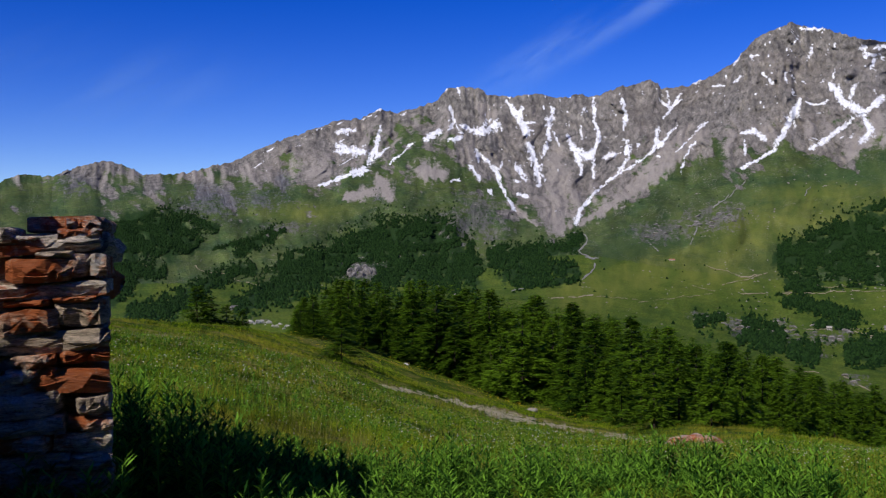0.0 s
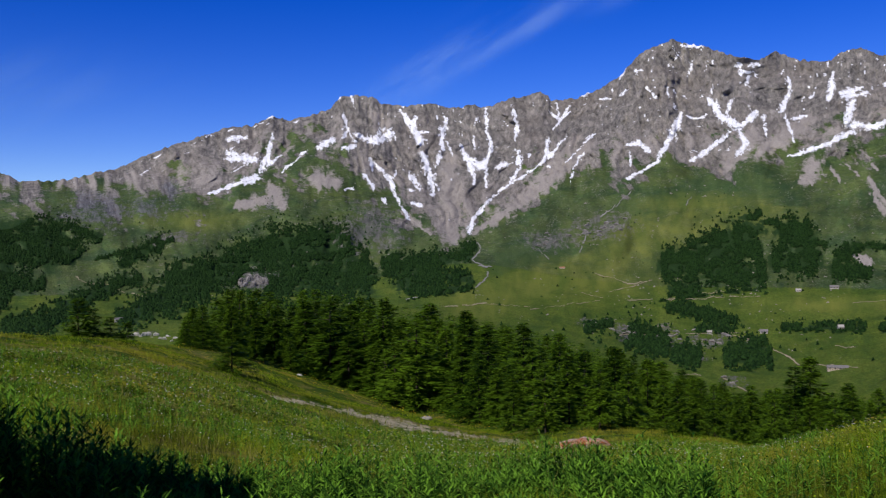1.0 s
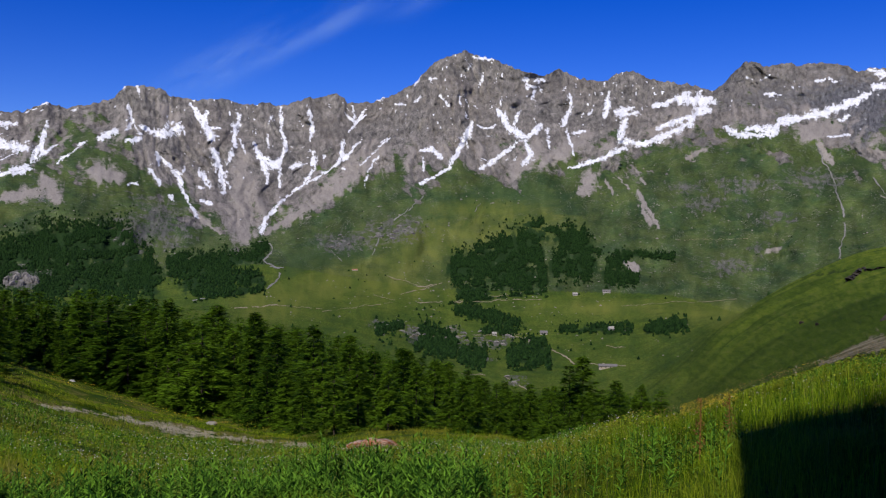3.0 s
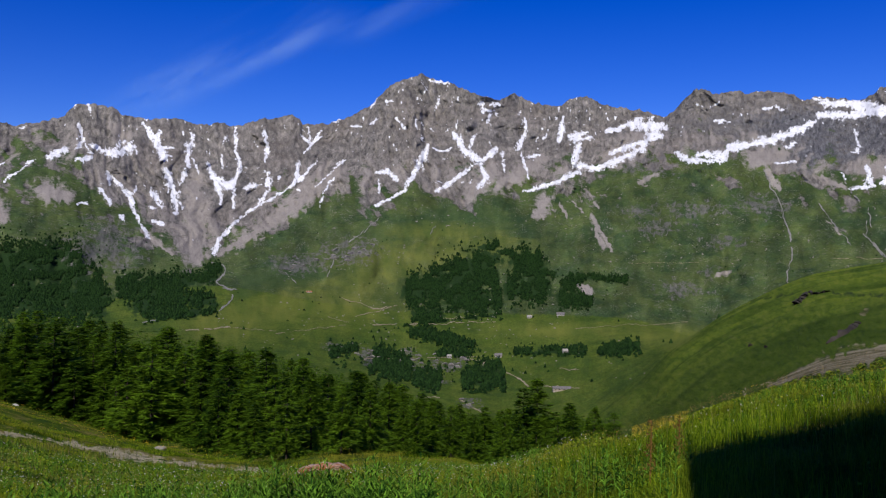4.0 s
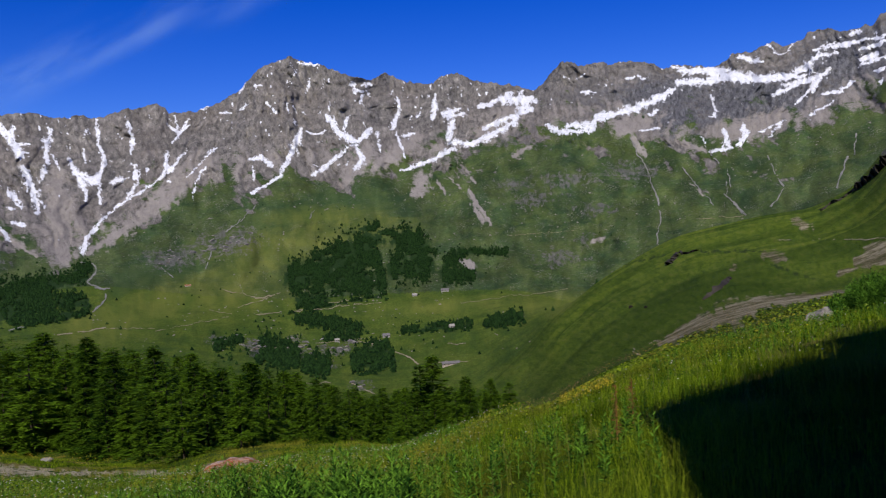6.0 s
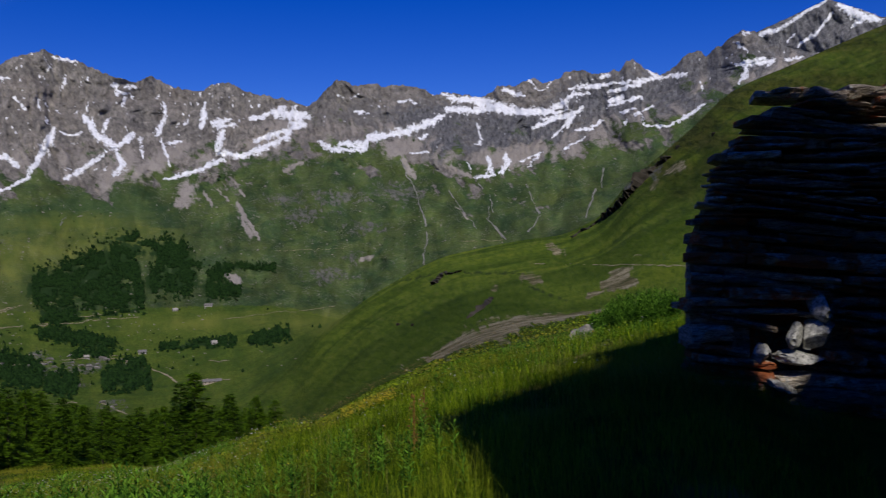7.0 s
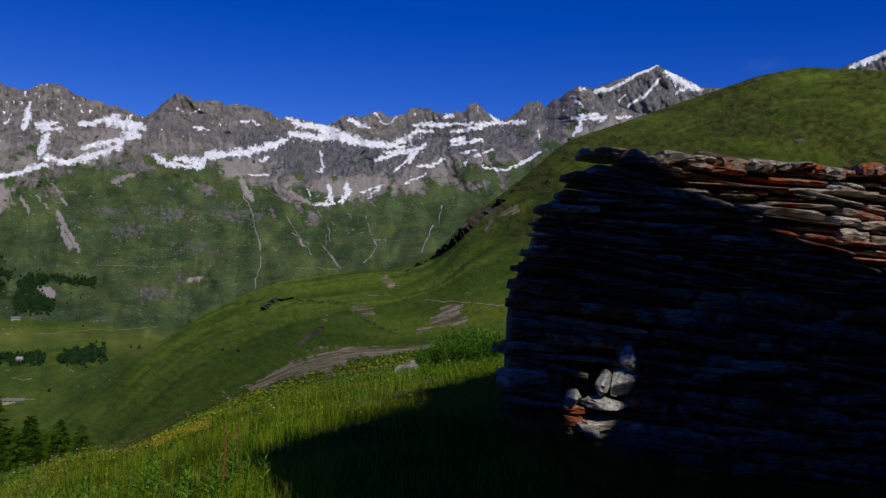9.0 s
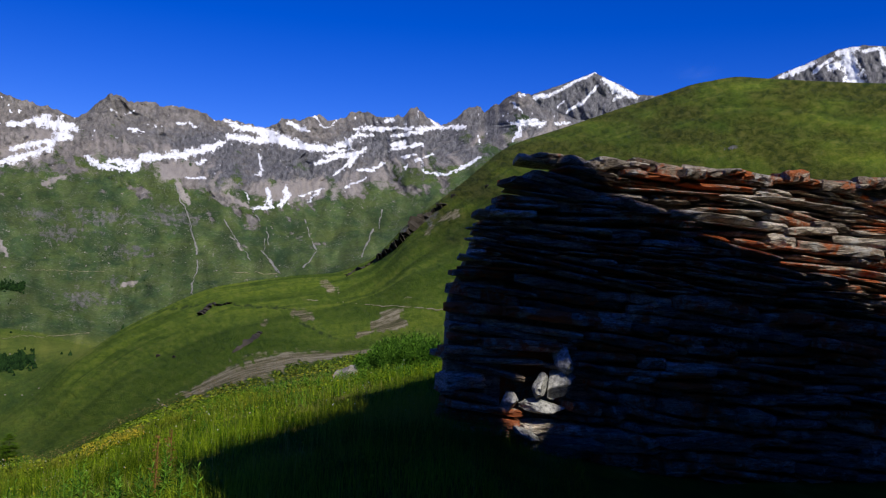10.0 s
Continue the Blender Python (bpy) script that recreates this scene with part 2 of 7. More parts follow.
def leaf_material(name, dark, light, spread=0.5, through_light=0.35, drift=None):
    m, n, l, sh = material(name)
    info = n.new("ShaderNodeObjectInfo").outputs["Random"]
    isl = n.new("ShaderNodeNewGeometry").outputs["Random Per Island"]
    f = calc(n, l, "ADD", calc(n, l, "MULTIPLY", info, 1 - spread), calc(n, l, "MULTIPLY", isl, spread))
    c = ramp(n, l, f, (0.1, dark), (0.9, light))
    if drift:
        pos = n.new("ShaderNodeNewGeometry").outputs["Position"]
        c = mix(n, l, ramp(n, l, noise_of(n, l, pos, 0.17, 6, 0.66, 0.5), (0.46, grey(0)), (0.6, grey(0.95))), c, drift)
        c = mix(n, l, ramp(n, l, noise_of(n, l, pos, 0.4, 6, 0.68, 0.6), (0.48, grey(0)), (0.6, grey(0.85))), c, tuple(v * 0.45 for v in dark))
    l.new(c, sh.inputs["Base Color"])
    sh.inputs["Roughness"].default_value = 0.7
    sh.inputs["Specular IOR Level"].default_value = 0.04
    tr = n.new("ShaderNodeBsdfTranslucent")
    l.new(c, tr.inputs["Color"])
    mx = n.new("ShaderNodeMixShader")
    mx.inputs[0].default_value = through_light
    l.new(sh.outputs[0], mx.inputs[1])
    l.new(tr.outputs[0], mx.inputs[2])
    l.new(mx.outputs[0], n["Material Output"].inputs["Surface"])
    return m


def stone_material(name, lichen, tones):
    """Split schist: layered grain, orange and pale lichen in patches."""
    m, n, l, sh = material(name)
    info = n.new("ShaderNodeObjectInfo").outputs["Random"]
    isl = n.new("ShaderNodeNewGeometry").outputs["Random Per Island"]
    pos = n.new("ShaderNodeNewGeometry").outputs["Position"]
    lay = n.new("ShaderNodeMapping")
    lay.inputs["Scale"].default_value = (1, 1, 7)
    l.new(pos, lay.inputs["Vector"])
    strata = noise_of(n, l, lay.outputs[0], 5, 8, 0.7, 0.5)
    grain = noise_of(n, l, pos, 45, 5, 0.7)
    patch = noise_of(n, l, pos, 3.2, 6, 0.65, 0.4)
    spot = noise_of(n, l, pos, 14, 5, 0.7)
    tone = ramp(n, l, calc(n, l, "FRACT", calc(n, l, "ADD", info, isl)), *zip((0.0, 0.35, 0.7, 1.0), tones))
    col = mix(n, l, 0.75, tone, ramp(n, l, strata, (0.36, grey(0.16)), (0.48, grey(0.9)), (0.65, grey(1.75))), "MULTIPLY")
    col = mix(n, l, ramp(n, l, grain, (0.45, grey(0)), (0.7, grey(0.35))), col, (0.1, 0.085, 0.075))
    pits = noise_of(n, l, lay.outputs[0], 22, 6, 0.75, 0.3)
    col = mix(n, l, 0.85, col, ramp(n, l, pits, (0.38, grey(0.35)), (0.5, grey(1.0)), (0.64, grey(1.4))), "MULTIPLY")
    fac = calc(n, l, "ADD", patch, calc(n, l, "MULTIPLY", calc(n, l, "SUBTRACT", info, 0.5), 0.3))
    fac = calc(n, l, "ADD", fac, calc(n, l, "MULTIPLY", calc(n, l, "SUBTRACT", spot, 0.5), 0.5))
    col = mix(n, l, ramp(n, l, fac, (lichen, grey(0)), (lichen + 0.1, grey(0.85))), col, mix(n, l, grain, (0.24, 0.05, 0.014), (0.6, 0.15, 0.03)))
    pale = calc(n, l, "ADD", calc(n, l, "SUBTRACT", 1.0, patch), calc(n, l, "MULTIPLY", calc(n, l, "SUBTRACT", spot, 0.5), 0.7))
    col = mix(n, l, ramp(n, l, pale, (0.58, grey(0)), (0.65, grey(0.75))), col, (0.52, 0.51, 0.47))
    l.new(col, sh.inputs["Base Color"])
    sh.inputs["Roughness"].default_value = 0.92
    sh.inputs["Specular IOR Level"].default_value = 0.02
    h = calc(n, l, "ADD", strata, calc(n, l, "MULTIPLY", calc(n, l, "ADD", pits, spot), 0.6))
    bump(n, l, sh, h, 1.0, 0.07)
    return m


def plain_material(name, colour, rough=0.8, scale=3.0, spread=0.25):
    m, n, l, sh = material(name)
    pos = n.new("ShaderNodeNewGeometry").outputs["Position"]
    f = noise_of(n, l, pos, scale, 5, 0.65)
    l.new(ramp(n, l, f, (0.3, tuple(c * (1 - spread) for c in colour)), (0.7, tuple(c * (1 + spread) for c in colour))), sh.inputs["Base Color"])
    sh.inputs["Roughness"].default_value = rough
    sh.inputs["Specular IOR Level"].default_value = 0.15
    return m


M_MEADOW = land_material("meadow_and_slopes", True)
M_MOUNTAIN = land_material("mountain_rock_and_snow", False)
M_LARCH = leaf_material("larch_needles", (0.009, 0.035, 0.003), (0.135, 0.24, 0.013), 0.6, 0.42)
M_FARWOOD = leaf_material("dark_conifers", (0.005, 0.016, 0.004), (0.017, 0.042, 0.009), 1.0, 0.1)
M_BARK = plain_material("bark", (0.055, 0.042, 0.032), 0.95, 9.0, 0.4)
M_GRASS = leaf_material("meadow_grass", (0.03, 0.09, 0.003), (0.3, 0.4, 0.018), 1.0, 0.45, (0.3, 0.28, 0.03))
M_HERB = leaf_material("herb_leaves", (0.014, 0.055, 0.007), (0.175, 0.35, 0.032), 1.0, 0.35)
M_STONE = stone_material("grey_lichened_schist", 0.55, ((0.12, 0.095, 0.07), (0.46, 0.375, 0.285), (0.26, 0.22, 0.175), (0.7, 0.61, 0.49)))
M_RUIN = stone_material("brown_lichened_schist", 0.51, ((0.42, 0.28, 0.19), (0.6, 0.39, 0.27), (0.5, 0.41, 0.3), (0.78, 0.66, 0.53)))
M_CAP = stone_material("orange_lichened_schist", 0.4, ((0.4, 0.25, 0.17), (0.55, 0.38, 0.28), (0.45, 0.36, 0.28), (0.7, 0.6, 0.5)))
M_STRAW = leaf_material("straw", (0.15, 0.17, 0.03), (0.33, 0.32, 0.075), 1.0, 0.4)
M_PALE = plain_material("pale_limestone", (0.42, 0.4, 0.34), 0.9, 4.0, 0.25)
M_YELLOW = leaf_material("yellow_petals", (0.55, 0.36, 0.02), (0.8, 0.6, 0.05), 1.0, 0.3)
M_WHITE = leaf_material("pale_petals", (0.5, 0.48, 0.4), (0.8, 0.78, 0.7), 1.0, 0.3)
M_PLASTER = plain_material("weathered_plaster", (0.29, 0.27, 0.24), 0.9, 0.6, 0.2)
M_BLOCK = plain_material("pale_grey_stone", (0.25, 0.245, 0.22), 0.95, 26.0, 0.85)
M_TRACK = plain_material("pale_track", (0.26, 0.225, 0.14), 0.95, 0.15, 0.3)
M_BED = plain_material("stony_stream_bed", (0.2, 0.195, 0.175), 0.9, 0.1, 0.4)
M_GREYROCK = plain_material("grey_boulder", (0.22, 0.2, 0.17), 0.95, 5.0, 0.45)
M_RUST = plain_material("rusty_rock", (0.2, 0.15, 0.09), 0.9, 3.0, 0.4)
# near-black base colour carries the shade of the hill's cliff faces
M_CLIFF_SHADE = plain_material("cliff_rock", (0.04, 0.034, 0.025), 0.95, 0.35, 0.6)
M_PALECLIFF = plain_material("pale_cliff", (0.2, 0.185, 0.17), 0.95, 0.12, 0.6)
M_SLATE = plain_material("slate_roof", (0.14, 0.13, 0.125), 0.85, 0.8, 0.3)
M_GAP = plain_material("dark_opening", (0.03, 0.028, 0.026), 0.7, 1.0, 0.2)

SNOW_WEST_SLOPE = [
    (-8.07, 3.2, -6.32, 3.84, 0.22, 0.3), (-6.32, 3.84, -4.85, 4.44, 0.3, 0.37), (-4.85, 4.44, -4.28, 5.53, 0.37, 0.52),
    (-4.28, 5.53, -3.99, 7.08, 0.44, 0.19), (-4.29, 4.98, -3.36, 5.7, 0.3, 0.11), (-6.7, 6.63, -5.61, 6.8, 0.44, 0.37),
    (-6.94, 5.44, -5.01, 5.42, 0.37, 0.59), (-6.65, 5.8, -5.2, 5.28, 0.3, 0.3), (-3.38, 4.61, -2.26, 5.61, 0.15, 0.15),
    (-2.18, 5.76, -1.7, 5.93, 0.22, 0.19), (-5.66, 3.83, -4.67, 4.26, 0.37, 0.15), (-1.07, 6.1, -0.1, 6.74, 0.3, 0.44),
    (-0.85, 6.03, -0.59, 6.46, 0.3, 0.22), (-4.23, 8.02, -3.75, 8.12, 0.3, 0.15), (-6.65, 5.65, -6.83, 5.91, 0.22, 0.15),
]
SNOW_WEST_SLOPE += [
    (-7.71, 6.99, -8.07, 6.81, 0.15, 0.15),
]
SNOW_GULLIES = [
    (0.62, 8.28, 0.9, 7.27, 0.19, 0.37), (0.9, 7.27, 0.52, 6.8, 0.3, 0.3), (1.37, 7, 2.54, 6.51, 0.3, 0.59),
    (2.54, 6.51, 3.84, 7.02, 0.59, 0.52), (3.28, 6.74, 3.66, 7.39, 0.37, 0.3), (0.51, 6.08, 1.36, 6.28, 0.37, 0.37),
    (4.59, 8.26, 5.48, 6.8, 0.22, 0.59), (5.32, 8.06, 5.12, 7.17, 0.3, 0.37), (5.3, 6.8, 5.65, 6.25, 0.52, 0.37),
    (5.64, 5.71, 6.17, 4.42, 0.44, 0.59), (6.17, 4.42, 6.33, 2.96, 0.59, 0.3), (6.52, 3.69, 6.7, 3.32, 0.37, 0.22),
    (7.32, 7.99, 7.01, 6.75, 0.19, 0.52), (7.01, 6.75, 6.91, 5.49, 0.37, 0.3), (6.91, 5.49, 6.47, 4.78, 0.37, 0.15),
]
SNOW_GULLIES += [
    (4.23, 8.52, 5.47, 6.51, 0.15, 0.22),
]
SNOW_LOWER_GULLIES = [
    (2.34, 5.42, 2.51, 4.51, 0.3, 0.22), (1.85, 4.45, 2.49, 3.41, 0.22, 0.3), (2.59, 5.05, 3.6, 3.94, 0.15, 0.3),
    (3.6, 3.94, 3.98, 4.66, 0.3, 0.19), (3.61, 4.12, 3.67, 3.39, 0.37, 0.22), (3.67, 3.39, 4.31, 2.09, 0.19, 0.26),
    (4.31, 2.09, 4.84, 1.23, 0.3, 0.15), (4.82, 4.35, 5.25, 3.72, 0.37, 0.44), (5.25, 3.72, 5.49, 3.16, 0.37, 0.15),
    (4.86, 2.44, 5.59, 2.32, 0.3, 0.22), (2.96, 2.85, 3.28, 2.48, 0.19, 0.19), (0.65, 3.45, 1.09, 3.44, 0.19, 0.19),
    (7.29, 6.38, 7.64, 5.47, 0.15, 0.15), (5.3, 7.16, 6.21, 7.03, 0.22, 0.15), (5.47, 6.43, 6.02, 6.6, 0.22, 0.15),
]
SNOW_LOWER_GULLIES += [
    (4.77, 3.44, 5.06, 3.28, 0.22, 0.19),
]
SNOW_CIRQUE = [
    (8.12, 6.25, 8.64, 5.08, 0.22, 0.52), (8.64, 5.08, 9.06, 3.98, 0.52, 0.3), (9.06, 3.98, 8.98, 3.55, 0.3, 0.15),
    (8.72, 5.25, 9.61, 4.69, 0.37, 0.52), (9.61, 4.69, 9.98, 5.32, 0.52, 0.3), (9.79, 4.5, 9.77, 3.42, 0.3, 0.15),
    (9.98, 5.32, 10.24, 6.1, 0.22, 0.22), (9.84, 8.43, 9.89, 7.01, 0.26, 0.22), (9.89, 7.01, 10.17, 6.1, 0.26, 0.19),
    (9.04, 7.4, 9.3, 7.92, 0.22, 0.15), (9.03, 6.68, 9.09, 5.96, 0.26, 0.19), (11.62, 8.53, 11.85, 7.28, 0.15, 0.3),
    (11.85, 7.28, 11.7, 6.4, 0.3, 0.15), (11.86, 5.68, 11.99, 4.79, 0.33, 0.44), (11.99, 4.68, 11.38, 3.73, 0.3, 0.19),
]
SNOW_CIRQUE += [
    (10.32, 4.66, 11.57, 4.98, 0.3, 0.3),
]
SNOW_LONG_GULLY = [
    (14.42, 8.66, 14.58, 7.85, 0.22, 0.22), (15.34, 8.61, 14.22, 7, 0.11, 0.22), (13.87, 6.48, 13.68, 5.43, 0.3, 0.37),
    (15.08, 6.6, 14.2, 5.59, 0.19, 0.3), (14.2, 5.59, 12.97, 4.57, 0.3, 0.22), (12.97, 4.57, 10.84, 3.28, 0.19, 0.19),
    (10.84, 3.28, 9.57, 2.16, 0.19, 0.22), (9.57, 2.16, 8.84, 1.26, 0.26, 0.33), (8.84, 1.26, 8.65, 0.54, 0.3, 0.3),
    (16.88, 6.69, 16.37, 6.26, 0.15, 0.26), (16.37, 6.26, 14.89, 4.85, 0.11, 0.11), (12.63, 5.48, 12.56, 5.23, 0.22, 0.19),
    (13.85, 4.72, 13.95, 4.61, 0.26, 0.22), (16.09, 5.44, 15.4, 4.48, 0.19, 0.11), (15.4, 4.48, 15.21, 3.43, 0.11, 0.11),
]
SNOW_PEAK = [
    (18.78, 5.83, 19.6, 5.95, 0.19, 0.52), (19.6, 5.95, 20.25, 5.37, 0.44, 0.3), (19.04, 5.54, 19.09, 4.5, 0.11, 0.11),
    (22.19, 7.72, 21.86, 6.73, 0.22, 0.59), (21.86, 6.73, 21.21, 5.59, 0.67, 0.52), (21.21, 5.59, 20.56, 4.6, 0.37, 0.22),
    (20.56, 4.6, 18.75, 3.65, 0.22, 0.15), (19.74, 4.12, 18.75, 3.75, 0.3, 0.19), (23.91, 8.47, 24.51, 7.38, 0.3, 0.52),
    (24.51, 7.38, 25.71, 6.63, 0.52, 0.52), (25.71, 6.63, 26.61, 7.37, 0.44, 0.44), (25.28, 8.29, 24.97, 7.67, 0.19, 0.3),
    (25.71, 6.3, 26, 5.47, 0.3, 0.59), (26, 5.47, 25.4, 4.75, 0.52, 0.19), (25.11, 6.35, 24.19, 5.58, 0.19, 0.26),
]
SNOW_PEAK += [
    (24.19, 5.58, 22.79, 4.66, 0.33, 0.3),
]
SNOW_SUMMIT = [
    (22.39, 11.81, 23.48, 11.64, 0.26, 0.3), (24.55, 11.33, 26.87, 10.76, 0.15, 0.22), (22.22, 11.34, 21.75, 10.9, 0.11, 0.11),
    (23, 10.94, 22.68, 9.89, 0.15, 0.15), (25.45, 10.37, 25.89, 10.33, 0.3, 0.22), (25.74, 9.93, 26.34, 9.87, 0.37, 0.22),
    (26.34, 10.31, 26.87, 10.26, 0.3, 0.3), (26.33, 9.64, 26.03, 9.13, 0.19, 0.11), (18.83, 10.55, 18.49, 10.1, 0.15, 0.22),
    (17.16, 9.76, 18, 10.04, 0.22, 0.15), (17.31, 8.8, 17.98, 8.79, 0.3, 0.19), (19.49, 10.5, 19.97, 10.46, 0.19, 0.15),
    (18.48, 8.99, 18.98, 9.29, 0.19, 0.15), (20.13, 9.38, 20.76, 8.66, 0.11, 0.19), (21.41, 9.27, 21.5, 8.6, 0.15, 0.15),
]
SNOW_SUMMIT += [
    (16.48, 9.3, 15.73, 9, 0.26, 0.15),
]
SNOW_SADDLE = [
    (28.5, 9.46, 28.63, 8.56, 0.19, 0.26), (28.63, 8.56, 28.03, 7.31, 0.3, 0.37), (28.32, 7.31, 28.8, 5.49, 0.19, 0.19),
    (28.77, 6.92, 29.47, 7.04, 0.3, 0.22), (27.1, 7.11, 27.24, 5.9, 0.37, 0.15), (29.63, 8.21, 29.86, 8.14, 0.26, 0.22),
    (30.98, 9.38, 30.78, 7.96, 0.22, 0.44), (31.52, 7.97, 32.83, 8.09, 0.37, 0.3), (32, 7.79, 31.73, 6.37, 0.52, 0.59),
    (31.73, 6.37, 33.27, 6.16, 0.52, 0.37), (33.27, 6.16, 36.07, 7.37, 0.44, 0.44), (28.37, 4.67, 30.43, 5.22, 0.19, 0.37),
    (30.43, 5.22, 32.03, 5.97, 0.37, 0.44), (33.74, 8.49, 35.22, 8.88, 0.3, 0.44), (35.22, 8.88, 37.23, 8.76, 0.59, 0.81),
]
SNOW_SADDLE += [
    (36.84, 8.37, 36.07, 7.58, 0.74, 0.44),
]
SNOW_SNOWMTN = [
    (81.98, 13.71, 83.25, 14.24, 0.37, 0.3), (84.5, 14.71, 85.73, 14.94, 0.37, 0.3), (85.12, 14.67, 85.46, 13.03, 0.74, 0.89),
    (84.2, 13.92, 85.13, 14.18, 0.37, 0.44), (87, 14.68, 87.19, 13.97, 0.3, 0.37), (81.34, 13.48, 81.66, 13.66, 0.19, 0.19),
    (84.19, 14.41, 83.26, 13.65, 0.19, 0.19), (86.04, 14.76, 86.94, 14.85, 0.22, 0.22),
]
SNOW_BLOCK = [
    (40.26, 6.68, 41.15, 6.76, 0.33, 0.44), (40.62, 6.48, 41.16, 6.51, 0.3, 0.22), (41.32, 7.38, 43.67, 7.55, 0.44, 0.44),
    (43.67, 7.55, 45.48, 8.26, 0.44, 0.67), (45.48, 8.26, 46.2, 8.58, 0.67, 0.3), (44.59, 7.15, 45.13, 7.46, 0.3, 0.22),
    (46.38, 9.01, 48.04, 8.89, 0.52, 0.52), (48.04, 8.89, 49.51, 9.04, 0.52, 0.67), (47.83, 9.64, 49.5, 9.4, 0.37, 0.52),
    (49.5, 9.22, 50.99, 8.78, 0.59, 0.52), (50.99, 8.78, 52.84, 8.75, 0.44, 0.52), (52.84, 8.57, 54.12, 9.13, 0.52, 0.67),
    (52.67, 8.2, 54.32, 8.34, 0.3, 0.44), (50.04, 10.13, 51.52, 9.73, 0.22, 0.3), (46.17, 9.94, 46.91, 9.89, 0.19, 0.19),
]
SNOW_BLOCK += [
    (40.38, 8.97, 41.28, 8.88, 0.22, 0.22),
]
SNOW_BOWL = [
    (54.15, 7.68, 54.87, 8.6, 0.37, 0.52), (54.87, 8.6, 55.23, 8.85, 0.37, 0.19), (54.71, 7.4, 55.81, 7.41, 0.22, 0.19),
    (55.81, 7.52, 56.53, 8, 0.3, 0.19), (48.14, 4.56, 49.43, 4.74, 0.22, 0.44), (49.03, 5.94, 49.24, 4.84, 0.3, 0.52),
    (50.13, 6.07, 50.33, 5.42, 0.3, 0.44), (50.33, 5.42, 49.79, 4.75, 0.37, 0.3), (51.07, 5.51, 52.53, 6.02, 0.15, 0.22),
    (52.53, 6.02, 51.63, 5.16, 0.19, 0.15), (54, 6.23, 55.27, 6.9, 0.22, 0.15), (43.88, 6.25, 45.16, 6.3, 0.15, 0.19),
    (44.28, 9.47, 44.64, 9.49, 0.19, 0.15), (47.56, 5.64, 47.94, 5.18, 0.11, 0.15), (48.42, 8.1, 48.63, 7.02, 0.19, 0.15),
]
SNOW_BOWL += [
    (48.45, 6.91, 48.64, 6.66, 0.22, 0.19),
]
SNOW_RIDGE = [
    (54.83, 10.14, 55.56, 10.22, 0.22, 0.15), (55.57, 10.04, 56.84, 10.15, 0.3, 0.37), (56.46, 10.68, 57.01, 10.76, 0.3, 0.22),
    (56.85, 9.69, 58.66, 10.05, 0.22, 0.3), (58.66, 10.05, 60.09, 10.57, 0.37, 0.3), (59.36, 10.93, 59.73, 10.57, 0.3, 0.37),
    (54.65, 9.85, 54.12, 9.13, 0.3, 0.37), (54.29, 9.67, 55.76, 9.68, 0.19, 0.15), (56.87, 9.15, 57.77, 9.34, 0.3, 0.3),
    (57.77, 9.34, 57.42, 8.98, 0.3, 0.15), (57.61, 8.37, 58.51, 8.62, 0.3, 0.22), (57.99, 7.9, 57.81, 7.54, 0.15, 0.11),
    (58.88, 8.27, 59.01, 7.55, 0.22, 0.15), (59.08, 7.44, 60.52, 7.37, 0.15, 0.19), (60.52, 7.37, 61.93, 8.08, 0.22, 0.22),
]
SNOW_RIDGE += [
    (61.93, 8.08, 62.81, 8.61, 0.19, 0.15),
]
SNOW_FAR = [
    (64.71, 10.83, 66.74, 10.8, 0.3, 0.52), (65.26, 10.95, 66.36, 11.08, 0.37, 0.37), (65.27, 10.59, 65, 9.86, 0.44, 0.3),
    (65, 9.86, 64.75, 9.67, 0.3, 0.15), (67.47, 10.81, 68.56, 10.97, 0.22, 0.15), (64.66, 12.19, 65.42, 11.49, 0.15, 0.19),
    (62.52, 9.97, 62.72, 9.43, 0.15, 0.15), (38.07, 7.07, 39.04, 6.5, 0.3, 0.44), (39.04, 6.57, 40.96, 6.45, 0.37, 0.37),
    (39.42, 6.89, 41.16, 6.94, 0.37, 0.52), (41.16, 7.12, 44.01, 7.7, 0.52, 0.44),
]
SNOW_SNOWPEAK = [
    (66.23, 12.51, 67.22, 12.67, 0.3, 0.26), (67.22, 12.67, 68.12, 13.14, 0.26, 0.19), (68.12, 13.14, 69.98, 14.09, 0.15, 0.19),
    (70.58, 13.67, 71.21, 13.14, 0.22, 0.52), (71.21, 13.14, 72.29, 12.68, 0.59, 0.52), (72.11, 12.79, 72.66, 12.54, 0.44, 0.3),
    (71.58, 12.62, 71.23, 12.34, 0.3, 0.15), (68.18, 11.54, 69.25, 12.26, 0.15, 0.22), (69.25, 12.26, 70.13, 13.04, 0.15, 0.15),
    (67.62, 11.89, 68.15, 12.25, 0.15, 0.11), (69.77, 12.79, 70.3, 13.32, 0.15, 0.11),
]
